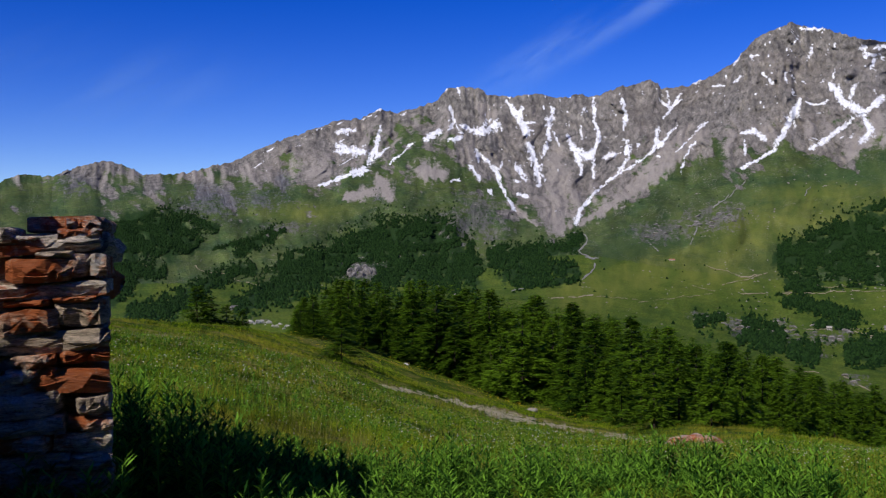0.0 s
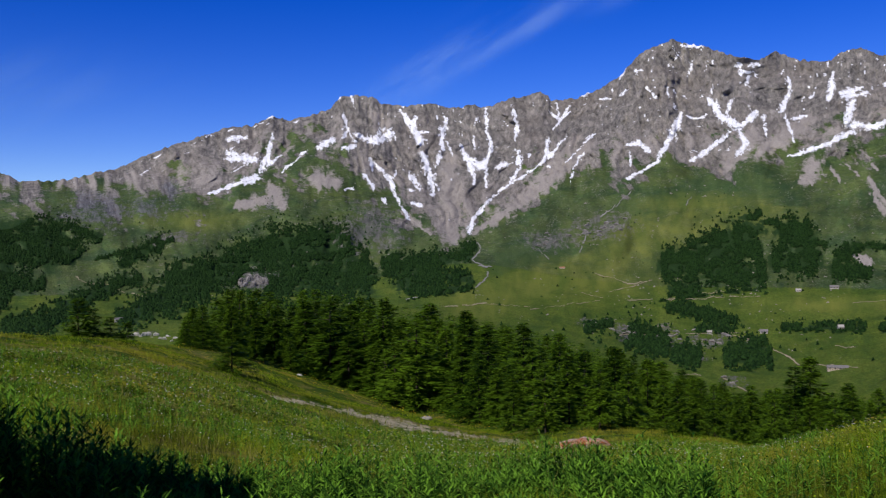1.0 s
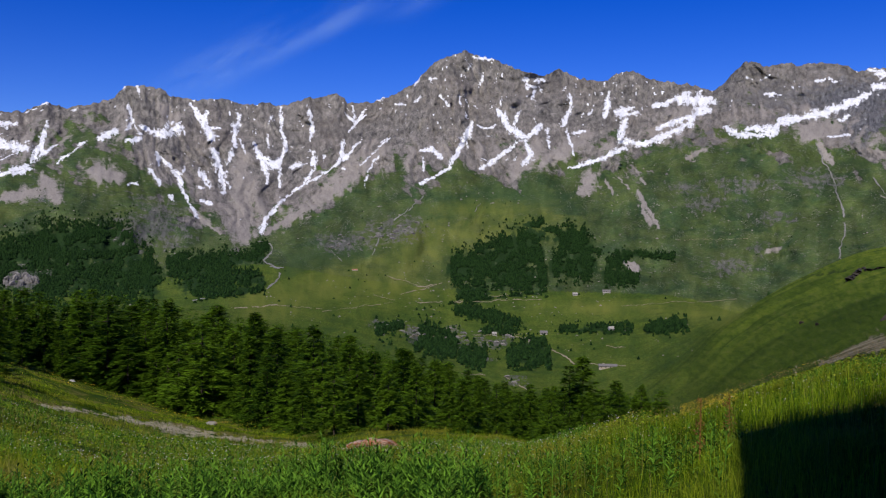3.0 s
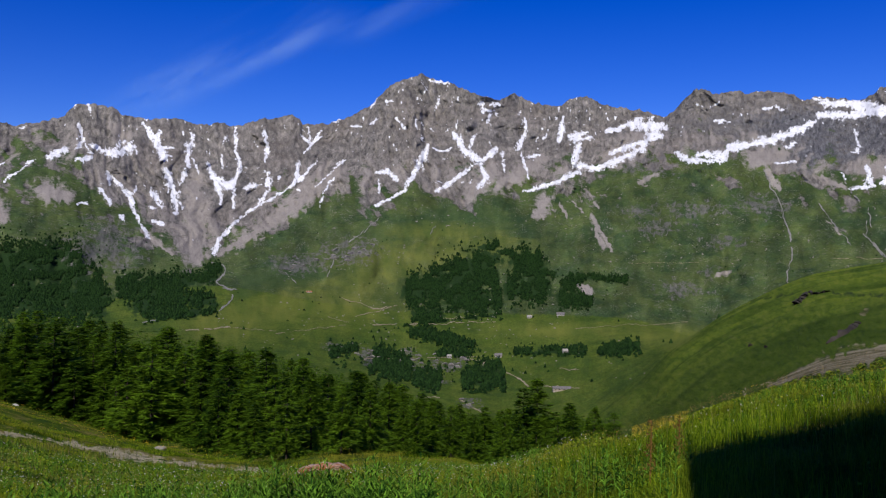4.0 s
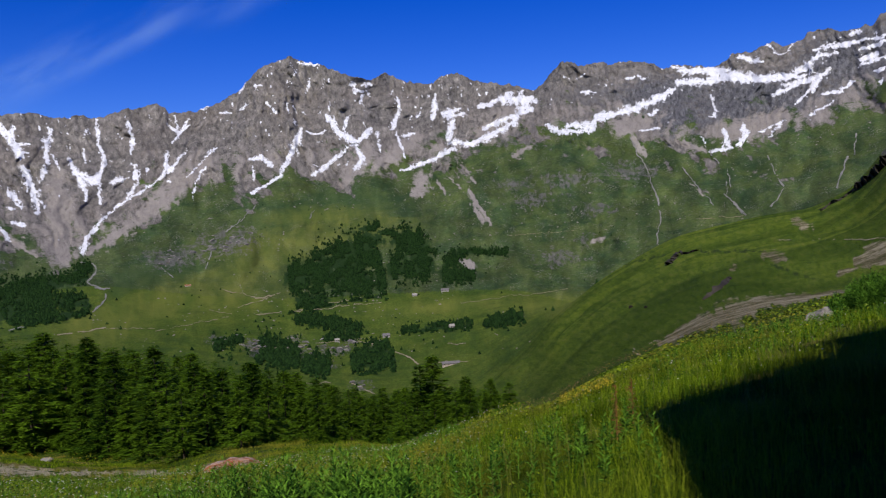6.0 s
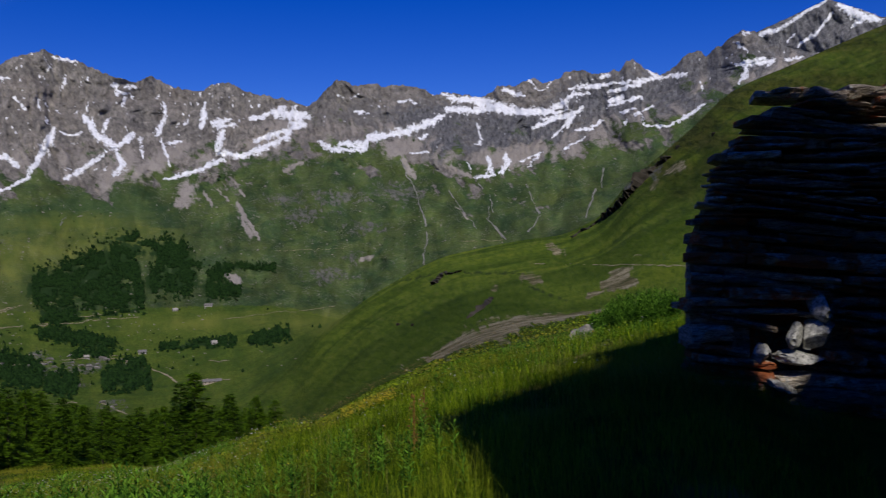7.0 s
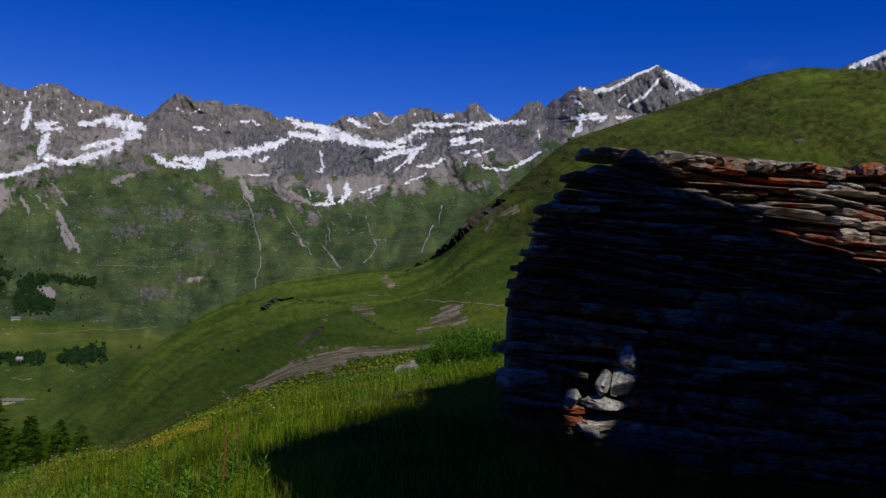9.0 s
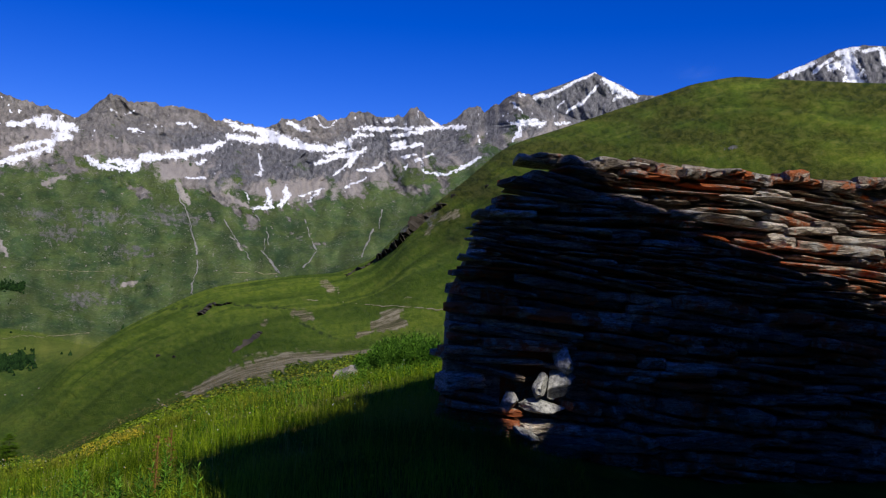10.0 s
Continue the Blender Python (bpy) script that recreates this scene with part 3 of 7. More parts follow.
SCREE = [
    (7.45, 5.11, 7.56, 0.38, 1.33, 1.85), (16.61, 6, 12.6, 2.8, 0.81, 1.11), (12.6, 2.8, 9.01, 0.53, 0.96, 0.52),
    (2.57, 8.13, 3.29, 7.21, 0.81, 1.11), (-1.55, 4.21, -0.08, 3.82, 1.11, 1.11), (-4.13, 3.52, -3.42, 2.41, 1.11, 0.74),
    (4.3, 1.91, 6.11, 0.4, 0.37, 0.3), (-6.35, 2.45, -4.51, 2.79, 0.59, 0.74), (26.35, 6.03, 24.73, 4.09, 1.48, 0.74),
    (29.66, 6.82, 26.74, 4.94, 1.11, 0.74), (29.36, 3.15, 29.9, 4.08, 0.81, 1.11), (33.61, 1.02, 32.84, 3.2, 0.37, 0.3),
    (42.54, 6.47, 44.56, 6.79, 1.11, 1.11), (49.1, 5.67, 52.76, 6.25, 1.48, 1.11), (43.56, 5.76, 44.24, 4.7, 0.59, 0.3),
]
SCREE += [
    (34.06, 6.86, 36.21, 7.94, 1.48, 1.48),
]
SCREE_LOW = [
    (15.72, 6.44, 12.28, 3.07, 0.89, 0.74), (32.01, -1.21, 32.93, -1.92, 0.52, 0.74), (21.31, 0.4, 18.02, 1.06, 0, 0),
    (33.03, 2.91, 34.16, 0.84, 0.26, 0.33), (32.64, 4.63, 33.27, 3.65, 0.19, 0.22), (30.78, 3.87, 31.31, 2.99, 0.22, 0.26),
    (31.55, 4.14, 32.29, 3.38, 0.19, 0.22), (46.86, 2.78, 47.74, 1.76, 0.15, 0.15), (29.58, 3.33, 29.74, 2.78, 0.33, 0.33),
    (36.96, 5.78, 35.89, 5.24, 0.52, 0.52), (46.22, 5.38, 47.84, 4.67, 0.59, 0.74), (40.56, -0.65, 41.25, -0.46, 0.52, 0.52),
]
SNOW_FIELDS = [
    (34.39, 8.48, 36.0, 9.3, 0.22, 0.36), (35.47, 8.66, 37.27, 8.72, 0.47, 0.55), (35.85, 7.65, 37.2, 8.22, 0.36, 0.44),
    (34.05, 7.04, 35.85, 7.76, 0.29, 0.4), (31.47, 8.22, 32.64, 8.48, 0.33, 0.29), (43.18, 9.52, 44.19, 9.63, 0.15, 0.15),
    (46.55, 9.7, 48.38, 9.54, 0.33, 0.44), (48.38, 9.43, 50.8, 8.62, 0.47, 0.44), (50.62, 8.61, 53.95, 8.57, 0.33, 0.44),
    (51.94, 7.64, 54.14, 8.36, 0.29, 0.33), (53.26, 6.95, 54.76, 8.56, 0.15, 0.18), (54.28, 9.96, 57.23, 10.24, 0.18, 0.22),
    (57.23, 10.17, 61.81, 10.5, 0.22, 0.33), (56.83, 8.86, 58.92, 9.26, 0.26, 0.26), (58.39, 8.16, 59.56, 8.61, 0.18, 0.22),
]
STREAMS = [
    (8.28, -0.07, 9.18, -0.2, 0.11, 0.11), (9.18, -0.2, 9.28, -0.75, 0.15, 0.15), (9.28, -0.75, 8.77, -1.29, 0.18, 0.18),
    (8.77, -1.29, 9.7, -1.77, 0.15, 0.15), (9.7, -1.77, 9.76, -2.39, 0.22, 0.22), (9.76, -2.39, 8.96, -3.11, 0.18, 0.18),
    (9.16, -1.66, 10.05, -1.74, 0.11, 0.11), (6.23, -3.38, 4.39, -3.79, 0.11, 0.11), (13.77, -1.35, 13.08, -0.63, 0.07, 0.07),
    (18.07, 1.93, 19.07, 2.94, 0.07, 0.07), (15.74, -0.91, 16.2, 0.39, 0.15, 0.15), (18.07, 2.1, 17.12, 1.32, 0.07, 0.11),
    (22.92, 2.63, 22.42, 1.9, 0.07, 0.11), (43.29, 5.93, 44.25, 3.82, 0.11, 0.11), (44.25, 3.82, 44.74, 2.24, 0.11, 0.11),
]
STREAMS += [
    (44.74, 2.24, 44.95, 0.57, 0.15, 0.15), (44.95, 0.57, 44.64, -0.98, 0.11, 0.11), (46.4, 3.82, 47.7, 1.92, 0.09, 0.09),
    (47.7, 1.92, 48.19, 1.24, 0.09, 0.09), (49.12, 3.46, 49.28, 2.28, 0.09, 0.09), (48.82, 1.93, 49.92, 0.59, 0.11, 0.15),
    (48.64, 3.81, 47.84, 5.01, 0.11, 0.11), (51.49, 4.07, 51.9, 2.79, 0.11, 0.11), (51.9, 2.79, 52.36, 2.07, 0.15, 0.15),
    (52.36, 2.07, 51.51, 0.94, 0.11, 0.15), (49.03, 2.7, 48.98, 1.78, 0.11, 0.11), (48.98, 1.78, 50.05, 0.53, 0.11, 0.15),
    (56.45, 4.94, 56.31, 3.65, 0.11, 0.11), (55.94, 3.64, 55.25, 1.78, 0.15, 0.15),
]
TRACKS = [
    (-19.35, -1.69, -18.35, -1.65, 0.09, 0.09), (-15.83, -1.72, -15.25, -2.16, 0.09, 0.09), (-15.25, -2.16, -13.94, -2.31, 0.05, 0.05),
    (-13.42, -2.64, -12.38, -2.96, 0.09, 0.09), (-12.38, -2.96, -11.68, -3.27, 0.11, 0.11), (-12.57, -3.6, -11.68, -3.27, 0.07, 0.07),
    (6.95, -4.3, 9.66, -4.1, 0.11, 0.11), (9.66, -4.17, 12.5, -4.4, 0.05, 0.05), (16.68, -2.27, 18.68, -2.91, 0.07, 0.07),
    (18.68, -2.98, 20.16, -2.77, 0.11, 0.11), (15.81, -3.51, 17.17, -3.86, 0.05, 0.05), (12.5, -4.57, 17.0, -4.03, 0.05, 0.05),
    (18.67, -4.03, 26.76, -3.78, 0.07, 0.07), (5.91, -0.88, 7.91, -0.73, 0.04, 0.04), (21.55, -8.6, 23.13, -8.7, 0.07, 0.07),
]
TRACKS += [
    (17.59, -3.5, 20.28, -2.74, 0.07, 0.07), (18.19, -6.2, 25.49, -6.04, 0.07, 0.07), (24.76, -6.13, 26.79, -6.63, 0.09, 0.09),
    (26.79, -6.63, 28.09, -7.32, 0.11, 0.11), (28.09, -7.32, 28.91, -7.91, 0.15, 0.15), (25.44, -3.38, 21.04, -4.0, 0.05, 0.05),
    (30.65, -6.71, 32.1, -6.74, 0.07, 0.07), (31.88, -4.14, 38.86, -3.56, 0.04, 0.04), (24.45, -8.83, 25.93, -9.62, 0.11, 0.11),
    (35.25, 0.09, 39.51, 0.18, 0.04, 0.04), (47.24, 0.44, 50.07, 0.46, 0.05, 0.05), (29.57, -7.82, 32.13, -7.92, 0.07, 0.07),
]
WOODS = [
    (22.82, -1.41, 26.48, -0.53, 1.02, 1.09), (23.76, -2.31, 26.89, -2.36, 0.73, 0.66), (20.99, -1.74, 23.19, -1.77, 0.73, 0.95),
    (21.32, -3.34, 23.04, -3.31, 0.44, 0.51), (24.45, -0.2, 26.83, 0.36, 0.58, 0.58), (25.71, 1.04, 26.82, 1.25, 0.22, 0.29),
    (26.82, 0.81, 27.93, 0.61, 0.15, 0.26), (28.02, 0.09, 29.35, -0.1, 0.73, 0.88), (27.61, -1.68, 29.89, -1.56, 0.73, 0.8),
    (28.75, 0.62, 29.88, -1.27, 0.51, 0.58), (30.93, -2.2, 32.83, -2.3, 0.47, 0.4), (31.1, -1.53, 32.29, -0.77, 0.33, 0.29),
    (31.63, -0.71, 34.98, -1.0, 0.11, 0.22), (21.24, -4.58, 23.26, -4.84, 0.29, 0.29), (23.26, -4.84, 25.18, -5.46, 0.29, 0.33),
]
WOODS += [
    (22.91, -5.79, 24.82, -5.8, 0.26, 0.22), (28.06, -5.73, 30.26, -5.64, 0.15, 0.18), (30.44, -5.67, 32.45, -5.61, 0.22, 0.22),
    (33.46, -5.58, 35.76, -5.18, 0.29, 0.36), (18.74, -6.38, 21.11, -6.83, 0.66, 0.58), (21.49, -7.32, 23.03, -7.67, 0.44, 0.44),
    (24.72, -7.64, 27.18, -7.52, 0.47, 0.47), (25.51, -6.91, 26.98, -6.73, 0.33, 0.33), (21.05, -4.07, 26.91, -3.31, 0.05, 0.05),
    (16.03, -5.85, 17.63, -5.48, 0.26, 0.18),
]
WOODS_WEST = [
    (-19.62, 0.99, -19.49, -0.92, 0.95, 0.95), (-18.62, 1.33, -17.33, -0.62, 1.02, 1.02), (-17.29, 1.07, -15.97, -0.65, 0.8, 0.66),
    (-16.27, 1.2, -14.4, 0.57, 0.44, 0.29), (-13.22, -1.14, -11.25, 0.05, 0.33, 0.44), (-11.25, 0.05, -10.28, 0.54, 0.4, 0.26),
    (-14.6, -0.75, -12.5, -0.18, 0.11, 0.11), (-13.87, -2.13, -12.18, -2.1, 0.29, 0.33), (-20.5, -1.94, -17.7, -2.09, 0.47, 0.36),
    (-20.6, -3.66, -19.52, -2.24, 0.58, 0.36), (-17.75, -4.41, -13.94, -2.41, 0.55, 0.44), (-19.74, -4.66, -17.75, -4.34, 0.44, 0.51),
    (-13.29, -4.58, -10.97, -3.36, 0.51, 0.73), (-10.97, -3.36, -7.89, -2.1, 0.88, 0.95), (-10.4, -1.93, -6.06, -1.66, 0.66, 0.95),
]
WOODS_WEST += [
    (-6.79, -1.39, -3.46, 0.02, 0.88, 0.88), (-4.21, -0.52, 0.58, -0.6, 1.17, 1.24), (-5.34, -2.15, 1.66, -2.17, 1.24, 1.31),
    (-3.09, 0.27, 0.41, 0.36, 0.55, 0.44), (0.58, -0.79, 1.83, -2.91, 0.8, 0.73), (3.08, -1.02, 4.07, -1.47, 0.36, 0.36),
    (3.07, -1.83, 6.45, -1.36, 0.58, 0.58), (4.23, -2.69, 6.62, -2.17, 0.8, 0.66), (6.45, -1.29, 8.7, -1.03, 0.4, 0.33),
    (8.09, -0.55, 9.0, -0.38, 0.29, 0.26), (6.61, -2.35, 8.6, -2.56, 0.33, 0.44), (5.32, -3.37, 8.67, -3.14, 0.22, 0.26),
]
CLEARINGS = [(-5.34, -2.41, 1.0, 0.65), (-0.6, -0.44, 0.8, 0.3), (27.07, -0.29, 0.22, 0.7), (32.82, -1.57, 0.5, 0.55)]
BANK = [
    (43.84, -7.29, 45.95, -6.2, 0.18, 0.47), (45.95, -6.2, 48.11, -5.66, 0.47, 0.73), (48.11, -5.52, 49.55, -5.05, 0.62, 0.36),
    (49.55, -4.91, 53.22, -4.6, 0.33, 0.22), (53.21, -4.53, 56.52, -4.14, 0.18, 0.11), (55.92, -2.55, 57.65, -2.38, 0.4, 0.44),
    (56.45, -1.87, 57.55, -1.65, 0.26, 0.26), (54.66, -3.39, 55.82, -2.88, 0.09, 0.11), (50.75, -2.03, 51.86, -2.26, 0.33, 0.33),
    (52.72, -0.06, 53.54, -0.41, 0.26, 0.26), (48.76, -2.81, 49.19, -2.58, 0.11, 0.11), (60.14, 4.4, 61.22, 4.86, 0.22, 0.36),
    (59.79, 4.03, 59.25, 3.43, 0.18, 0.15),
]
HILL_PATHS = [
    (43.83, -7.08, 42.77, -7.3, 0.09, 0.15), (42.77, -7.3, 42.29, -7.76, 0.18, 0.22), (42.29, -7.76, 42.88, -8.36, 0.22, 0.22),
    (51.38, -0.98, 52.45, -1.17, 0.15, 0.11), (52.45, -1.17, 55.33, -1.28, 0.11, 0.09), (55.33, -1.28, 58.28, -1.34, 0.09, 0.09),
    (58.28, -1.34, 61.38, -1.5, 0.09, 0.11), (57.82, -0.84, 58.34, -0.75, 0.07, 0.07), (45.25, -6.85, 43.83, -7.15, 0.07, 0.07),
]
LEDGES = [
    (54.18, 0.42, 56.36, 1.66, 0.11, 0.22), (56.36, 1.66, 57.44, 2.5, 0.29, 0.4), (57.44, 2.5, 58.23, 3.33, 0.44, 0.51),
    (58.23, 3.33, 59.59, 4.76, 0.51, 0.36), (59.59, 4.76, 60.49, 5.29, 0.33, 0.26), (46.92, -4.67, 48.24, -3.74, 0.11, 0.26),
    (48.24, -3.74, 48.66, -3.36, 0.29, 0.15), (45.11, -2.38, 45.81, -1.79, 0.18, 0.18), (45.81, -1.79, 47.08, -1.54, 0.11, 0.11),
    (42.62, -4.95, 42.83, -4.84, 0.15, 0.15), (43.51, -5.01, 43.65, -4.94, 0.15, 0.15), (63.17, 6.7, 63.55, 5.98, 0.18, 0.29),
    (61.02, 5.95, 61.39, 5.59, 0.18, 0.18),
]
TERRACES = [
    (41.2, -2.32, 45.09, -1.73, 0.07, 0.07), (47.26, -1.64, 51.29, -1.76, 0.07, 0.07), (45.95, -6.13, 48.08, -4.65, 0.07, 0.07),
    (50.95, -2.57, 53.56, -3.61, 0.07, 0.07),
]
# upper edge of the pasture shoulder across the valley; its sunlit tone is painted
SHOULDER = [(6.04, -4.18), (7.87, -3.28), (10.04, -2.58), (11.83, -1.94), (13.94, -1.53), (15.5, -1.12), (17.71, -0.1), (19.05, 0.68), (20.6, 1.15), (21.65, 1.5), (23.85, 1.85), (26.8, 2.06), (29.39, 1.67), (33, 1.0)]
CRAGS = [
    (-14.88, 2.18, 1.67, 1.04), (-11.74, 2.33, 1.48, 0.74), (-10.3, 3.4, 0.44, 0.81),
    (-22.77, 3.24, 0.93, 0.67), (-4.15, 2.79, 0.74, 0.67), (2.45, 1.02, 1.67, 1.56),
    (-4.98, -2.34, 1.56, 0.67), (-10.18, 0.5, 1.48, 0.3), (17.39, 0.72, 1.85, 0.74),
    (13.79, -0.1, 1.48, 0.59), (-12.26, -5.59, 1.11, 0.3), (1.53, 0.64, 1.48, 1.3),
]
CRAGS_EAST = [
    (45.53, 8.32, 2.96, 1.11), (50.95, 7.47, 4.07, 1.48), (46.21, 6.76, 1.48, 1.11),
    (21.09, -5.81, 0.67, 0.33), (22.93, -6.51, 0.44, 0.44), (18.18, -5.84, 0.67, 0.3),
    (24.58, -6.31, 0.52, 0.3), (41.14, 8.6, 3.33, 1.48), (36.23, 6.5, 1.85, 0.74),
    (50.35, 4.64, 0, 0), (43.25, 3.65, 1.48, 0.59), (37.01, 2.35, 1.48, 0.44),
    (40.88, 1.5, 1.11, 0.37), (39.11, 3.45, 2.22, 0.44), (56.79, 9.19, 3.33, 1.85),
    (60.86, 9.55, 2.59, 1.48), (13.42, -0.27, 1.48, 0.41), (14.82, 0.08, 1.11, 0.37),
    (17.48, 0.76, 1.41, 0.56), (16.49, -5.52, 0.74, 0.3), (21.92, -7.17, 0.41, 0.67),
    (23.89, -6.68, 0.52, 0.3),
]
CRAGS_EAST += [
    (24.93, -9.07, 0.74, 0.37), (18.59, -6.01, 0.33, 0.67), (38.48, -1.53, 1.48, 0.48),
    (40.32, -0.41, 0.59, 0.33), (41.22, 1.68, 0.52, 0.22), (35.92, 3.42, 1.11, 0.33),
    (42.57, 4, 0.74, 0.44), (21.1, -6.35, 0.52, 0.33), (22.96, -7.59, 0.52, 0.33),
]

# ---- the land: one sheet from the viewer's feet to the ridges ----
EYE = 1.6


def hashed(ix, iy, seed):
    h = (ix.astype(np.int64) * 374761393 + iy.astype(np.int64) * 668265263 + seed * 2246822519) & 0xFFFFFFFF
    h = ((h ^ (h >> 13)) * 1274126177) & 0xFFFFFFFF
    return ((h ^ (h >> 16)) & 0xFFFF) / 65535.0


def vnoise(x, y, seed=0):
    x, y = np.asarray(x, float), np.asarray(y, float)
    ix, iy = np.floor(x), np.floor(y)
    fx, fy = x - ix, y - iy
    ux, uy = fx * fx * (3 - 2 * fx), fy * fy * (3 - 2 * fy)
    a, b = hashed(ix, iy, seed), hashed(ix + 1, iy, seed)
    c, d = hashed(ix, iy + 1, seed), hashed(ix + 1, iy + 1, seed)
    return (a + (b - a) * ux) * (1 - uy) + (c + (d - c) * ux) * uy - 0.5


def fbm(x, y, octaves=5, seed=0, gain=0.5, ridged=False):
    total, amp = 0.0, 1.0
    for o in range(octaves):
        v = vnoise(x * 2 ** o, y * 2 ** o, seed + o)
        total = total + amp * ((0.25 - np.abs(v)) * 2 if ridged else v)
        amp *= gain
    return total


def along(az, pts, col):
    return np.interp(az, [p[0] for p in pts], [p[col] for p in pts])


def eased(az, pts, col, width):
    """The same, with its corners rounded over some degrees."""
    return sum(along(az + width * k / 6, pts, col) * math.cos(k / 7 * math.pi / 2) for k in range(-6, 7)) / sum(math.cos(k / 7 * math.pi / 2) for k in range(-6, 7))


# crests as seen from the viewpoint: bearing, rise in degrees (and distance in metres)
NEAR_Z = [(-180, 0.2), (-60, 0.05), (-27, -0.15), (-12, -0.32), (0, -0.35), (25, -0.25), (40, 0.15), (50, 0.36), (56, 0.36), (62, 0.0), (75, -0.2), (95, -0.2), (180, 0.2)]
MEADOW_EDGE = [(-180, 2, 60), (-90, -1, 60), (-30, -4.5, 40), (-21, -4.8, 44), (-14, -5.6, 56), (-10, -6.3, 70), (-7, -6.9, 84), (-4, -7.95, 92),
    (-1, -9, 92), (2, -10.15, 85), (4, -10.9, 80), (8, -11.95, 68), (14, -13.1, 44), (20, -13.5, 30), (26.7, -13.5, 22), (29, -12.5, 20), (32.5, -11.3, 18),
    (36, -10.9, 17), (38, -10.1, 17), (40.6, -9.0, 17), (44.7, -7.75, 17), (48, -6.95, 18), (53, -5.8, 19), (57, -4.95, 19), (60, -4.5, 19), (70, -2, 20), (95, -1, 20), (180, 2, 60)]
MEADOW_MID = [(-180, -2, 22), (-90, -3, 22), (-30, -7.6, 18), (-21, -8.2, 19), (-14, -9.2, 20), (-10, -10.2, 21), (-7, -11.2, 22), (-4, -12.4, 22), (0, -13.6, 22), (8, -14.4, 20), (14, -14.5, 18), (20, -14.4, 16), (26.7, -14.2, 13), (29, -13.9, 12), (32.5, -12.6, 11), (36, -11.8, 10.5), (40.6, -10.2, 10.5), (44.7, -9.0, 10.5), (48, -8.2, 11), (53, -6.9, 11), (60, -5.8, 11), (65, -7.2, 11), (72, -8, 12), (95, -8, 12), (180, -2, 22)]
FOREST_FLOOR = [(-180, 4, 200), (-90, -2, 200), (-30, -10, 240), (-14, -8.5, 240), (-9, -6.6, 240), (0, -5.7, 240), (8, -7.2, 230), (14, -9.0, 220), (20, -10.9, 210), (24, -12.0, 195), (26, -12.8, 185), (31, -13.2, 160),
    (36, -11.4, 110), (40, -8.8, 80), (43.7, -7.2, 70), (47, -5.5, 70), (50, -4.7, 70), (54, -4.25, 70), (58, -3.75, 70), (61, -3.4, 70), (95, 0, 80), (180, 4, 200)]
HILL_LOW = [(-180, 9, 900), (-90, 2, 900), (-27, -5.5, 700), (-10, -5.5, 750), (5, -5.4, 850), (10, -6.3, 900), (15, -7.2, 900), (20, -8.8, 850), (25, -10.0, 800), (29, -10.5, 750), (33, -9.8, 650)]
HILL_CREST = HILL_LOW + [
    (36, -7.6, 560), (37.8, -5.4, 560), (40.6, -3.32, 580), (42.3, -2.31, 600), (44.4, -1.2, 620), (46, -0.5, 640), (48, -0.1, 660), (51, 0.42, 690), (53.7, 0.68, 720), (56, 1.7, 750), (57.2, 3.0, 760),
    (58, 4.1, 780), (59.8, 5.4, 800), (62, 7.2, 830), (63.8, 8.9, 860), (65.3, 9.68, 880), (68.2, 10.64, 900), (71.8, 11.9, 930), (74.6, 12.76, 950), (76, 13.26, 960), (78.7, 13.69, 960), (81, 13.43, 960), (87.2, 12.82, 960), (110, 12, 940), (180, 9, 900)]
SKY_WEST = [(-26.71, 3.47), (-25.52, 3.88), (-24.0, 3.8), (-22.75, 4.32), (-21.02, 4.81), (-20.03, 4.55), (-18.73, 3.94), (-16.21, 4.09), (-14.66, 4.52), (-13.09, 4.88), (-11.67, 5.66), (-10.24, 6.2), (-8.62, 6.74), (-6.61, 7.42),
    (-5.16, 7.52), (-3.97, 8.13), (-2.95, 7.86), (-1.48, 8.21), (-0.18, 8.62), (0.38, 9.32), (1.49, 9.48), (2.59, 9.31), (3.03, 8.95), (4.41, 8.73), (6.24, 8.92), (7.51, 8.52), (9.13, 8.71), (9.84, 8.54), (11.27, 9.07), (13.56, 9.4), (14.07, 8.89), (15.11, 8.86), (15.62, 8.94), (16.81, 9.27)]
SKY_MIDDLE = [(18.5, 10.17), (19.49, 11.26), (20.48, 11.83), (21.6, 12.15), (23.64, 11.66), (25.13, 11.02), (26.81, 10.59), (27.8, 11), (29.22, 10.34), (30.89, 10.1), (31.43, 10.6), (32.35, 10.75), (33.45, 10.28), (34, 9.99), (36, 9.8), (37.26, 9.26), (37.97, 9.64), (38.66, 10.41), (39.36, 11.02), (40.24, 10.72), (40.7, 10.54), (41.24, 10.75), (41.88, 10.78), (42.14, 10.55), (43.23, 10.6), (43.78, 10.56), (45.06, 10.25), (45.62, 9.99), (46.35, 10.09), (47.27, 9.94), (48.09, 9.79), (48.94, 9.74)]
SKY_EAST = [(49.79, 10.39), (50.87, 10.36), (51.76, 10.7), (52.2, 10.8), (52.69, 10.4), (53.3, 10.62), (53.77, 10.72), (54.05, 11.03), (54.86, 11.18), (55.41, 11.11), (55.91, 10.84), (56.71, 10.99), (57.64, 11.04), (57.99, 11.42), (58.47, 11.69), (59.01, 11.1), (60.08, 10.53), (60.81, 10.81), (61.53, 11.49), (62.26, 11.84), (62.63, 11.78), (62.9, 11.43), (63.55, 11.91), (64.1, 12.18), (64.64, 12.62), (65.11, 12.91), (65.74, 12.75), (66.32, 12.05), (68.18, 11.36), (71.83, 10.5), (95, 9)]
SKYLINE = [(-180, 8), (-60, 5)] + SKY_WEST + SKY_MIDDLE + SKY_EAST + [(180, 8)]
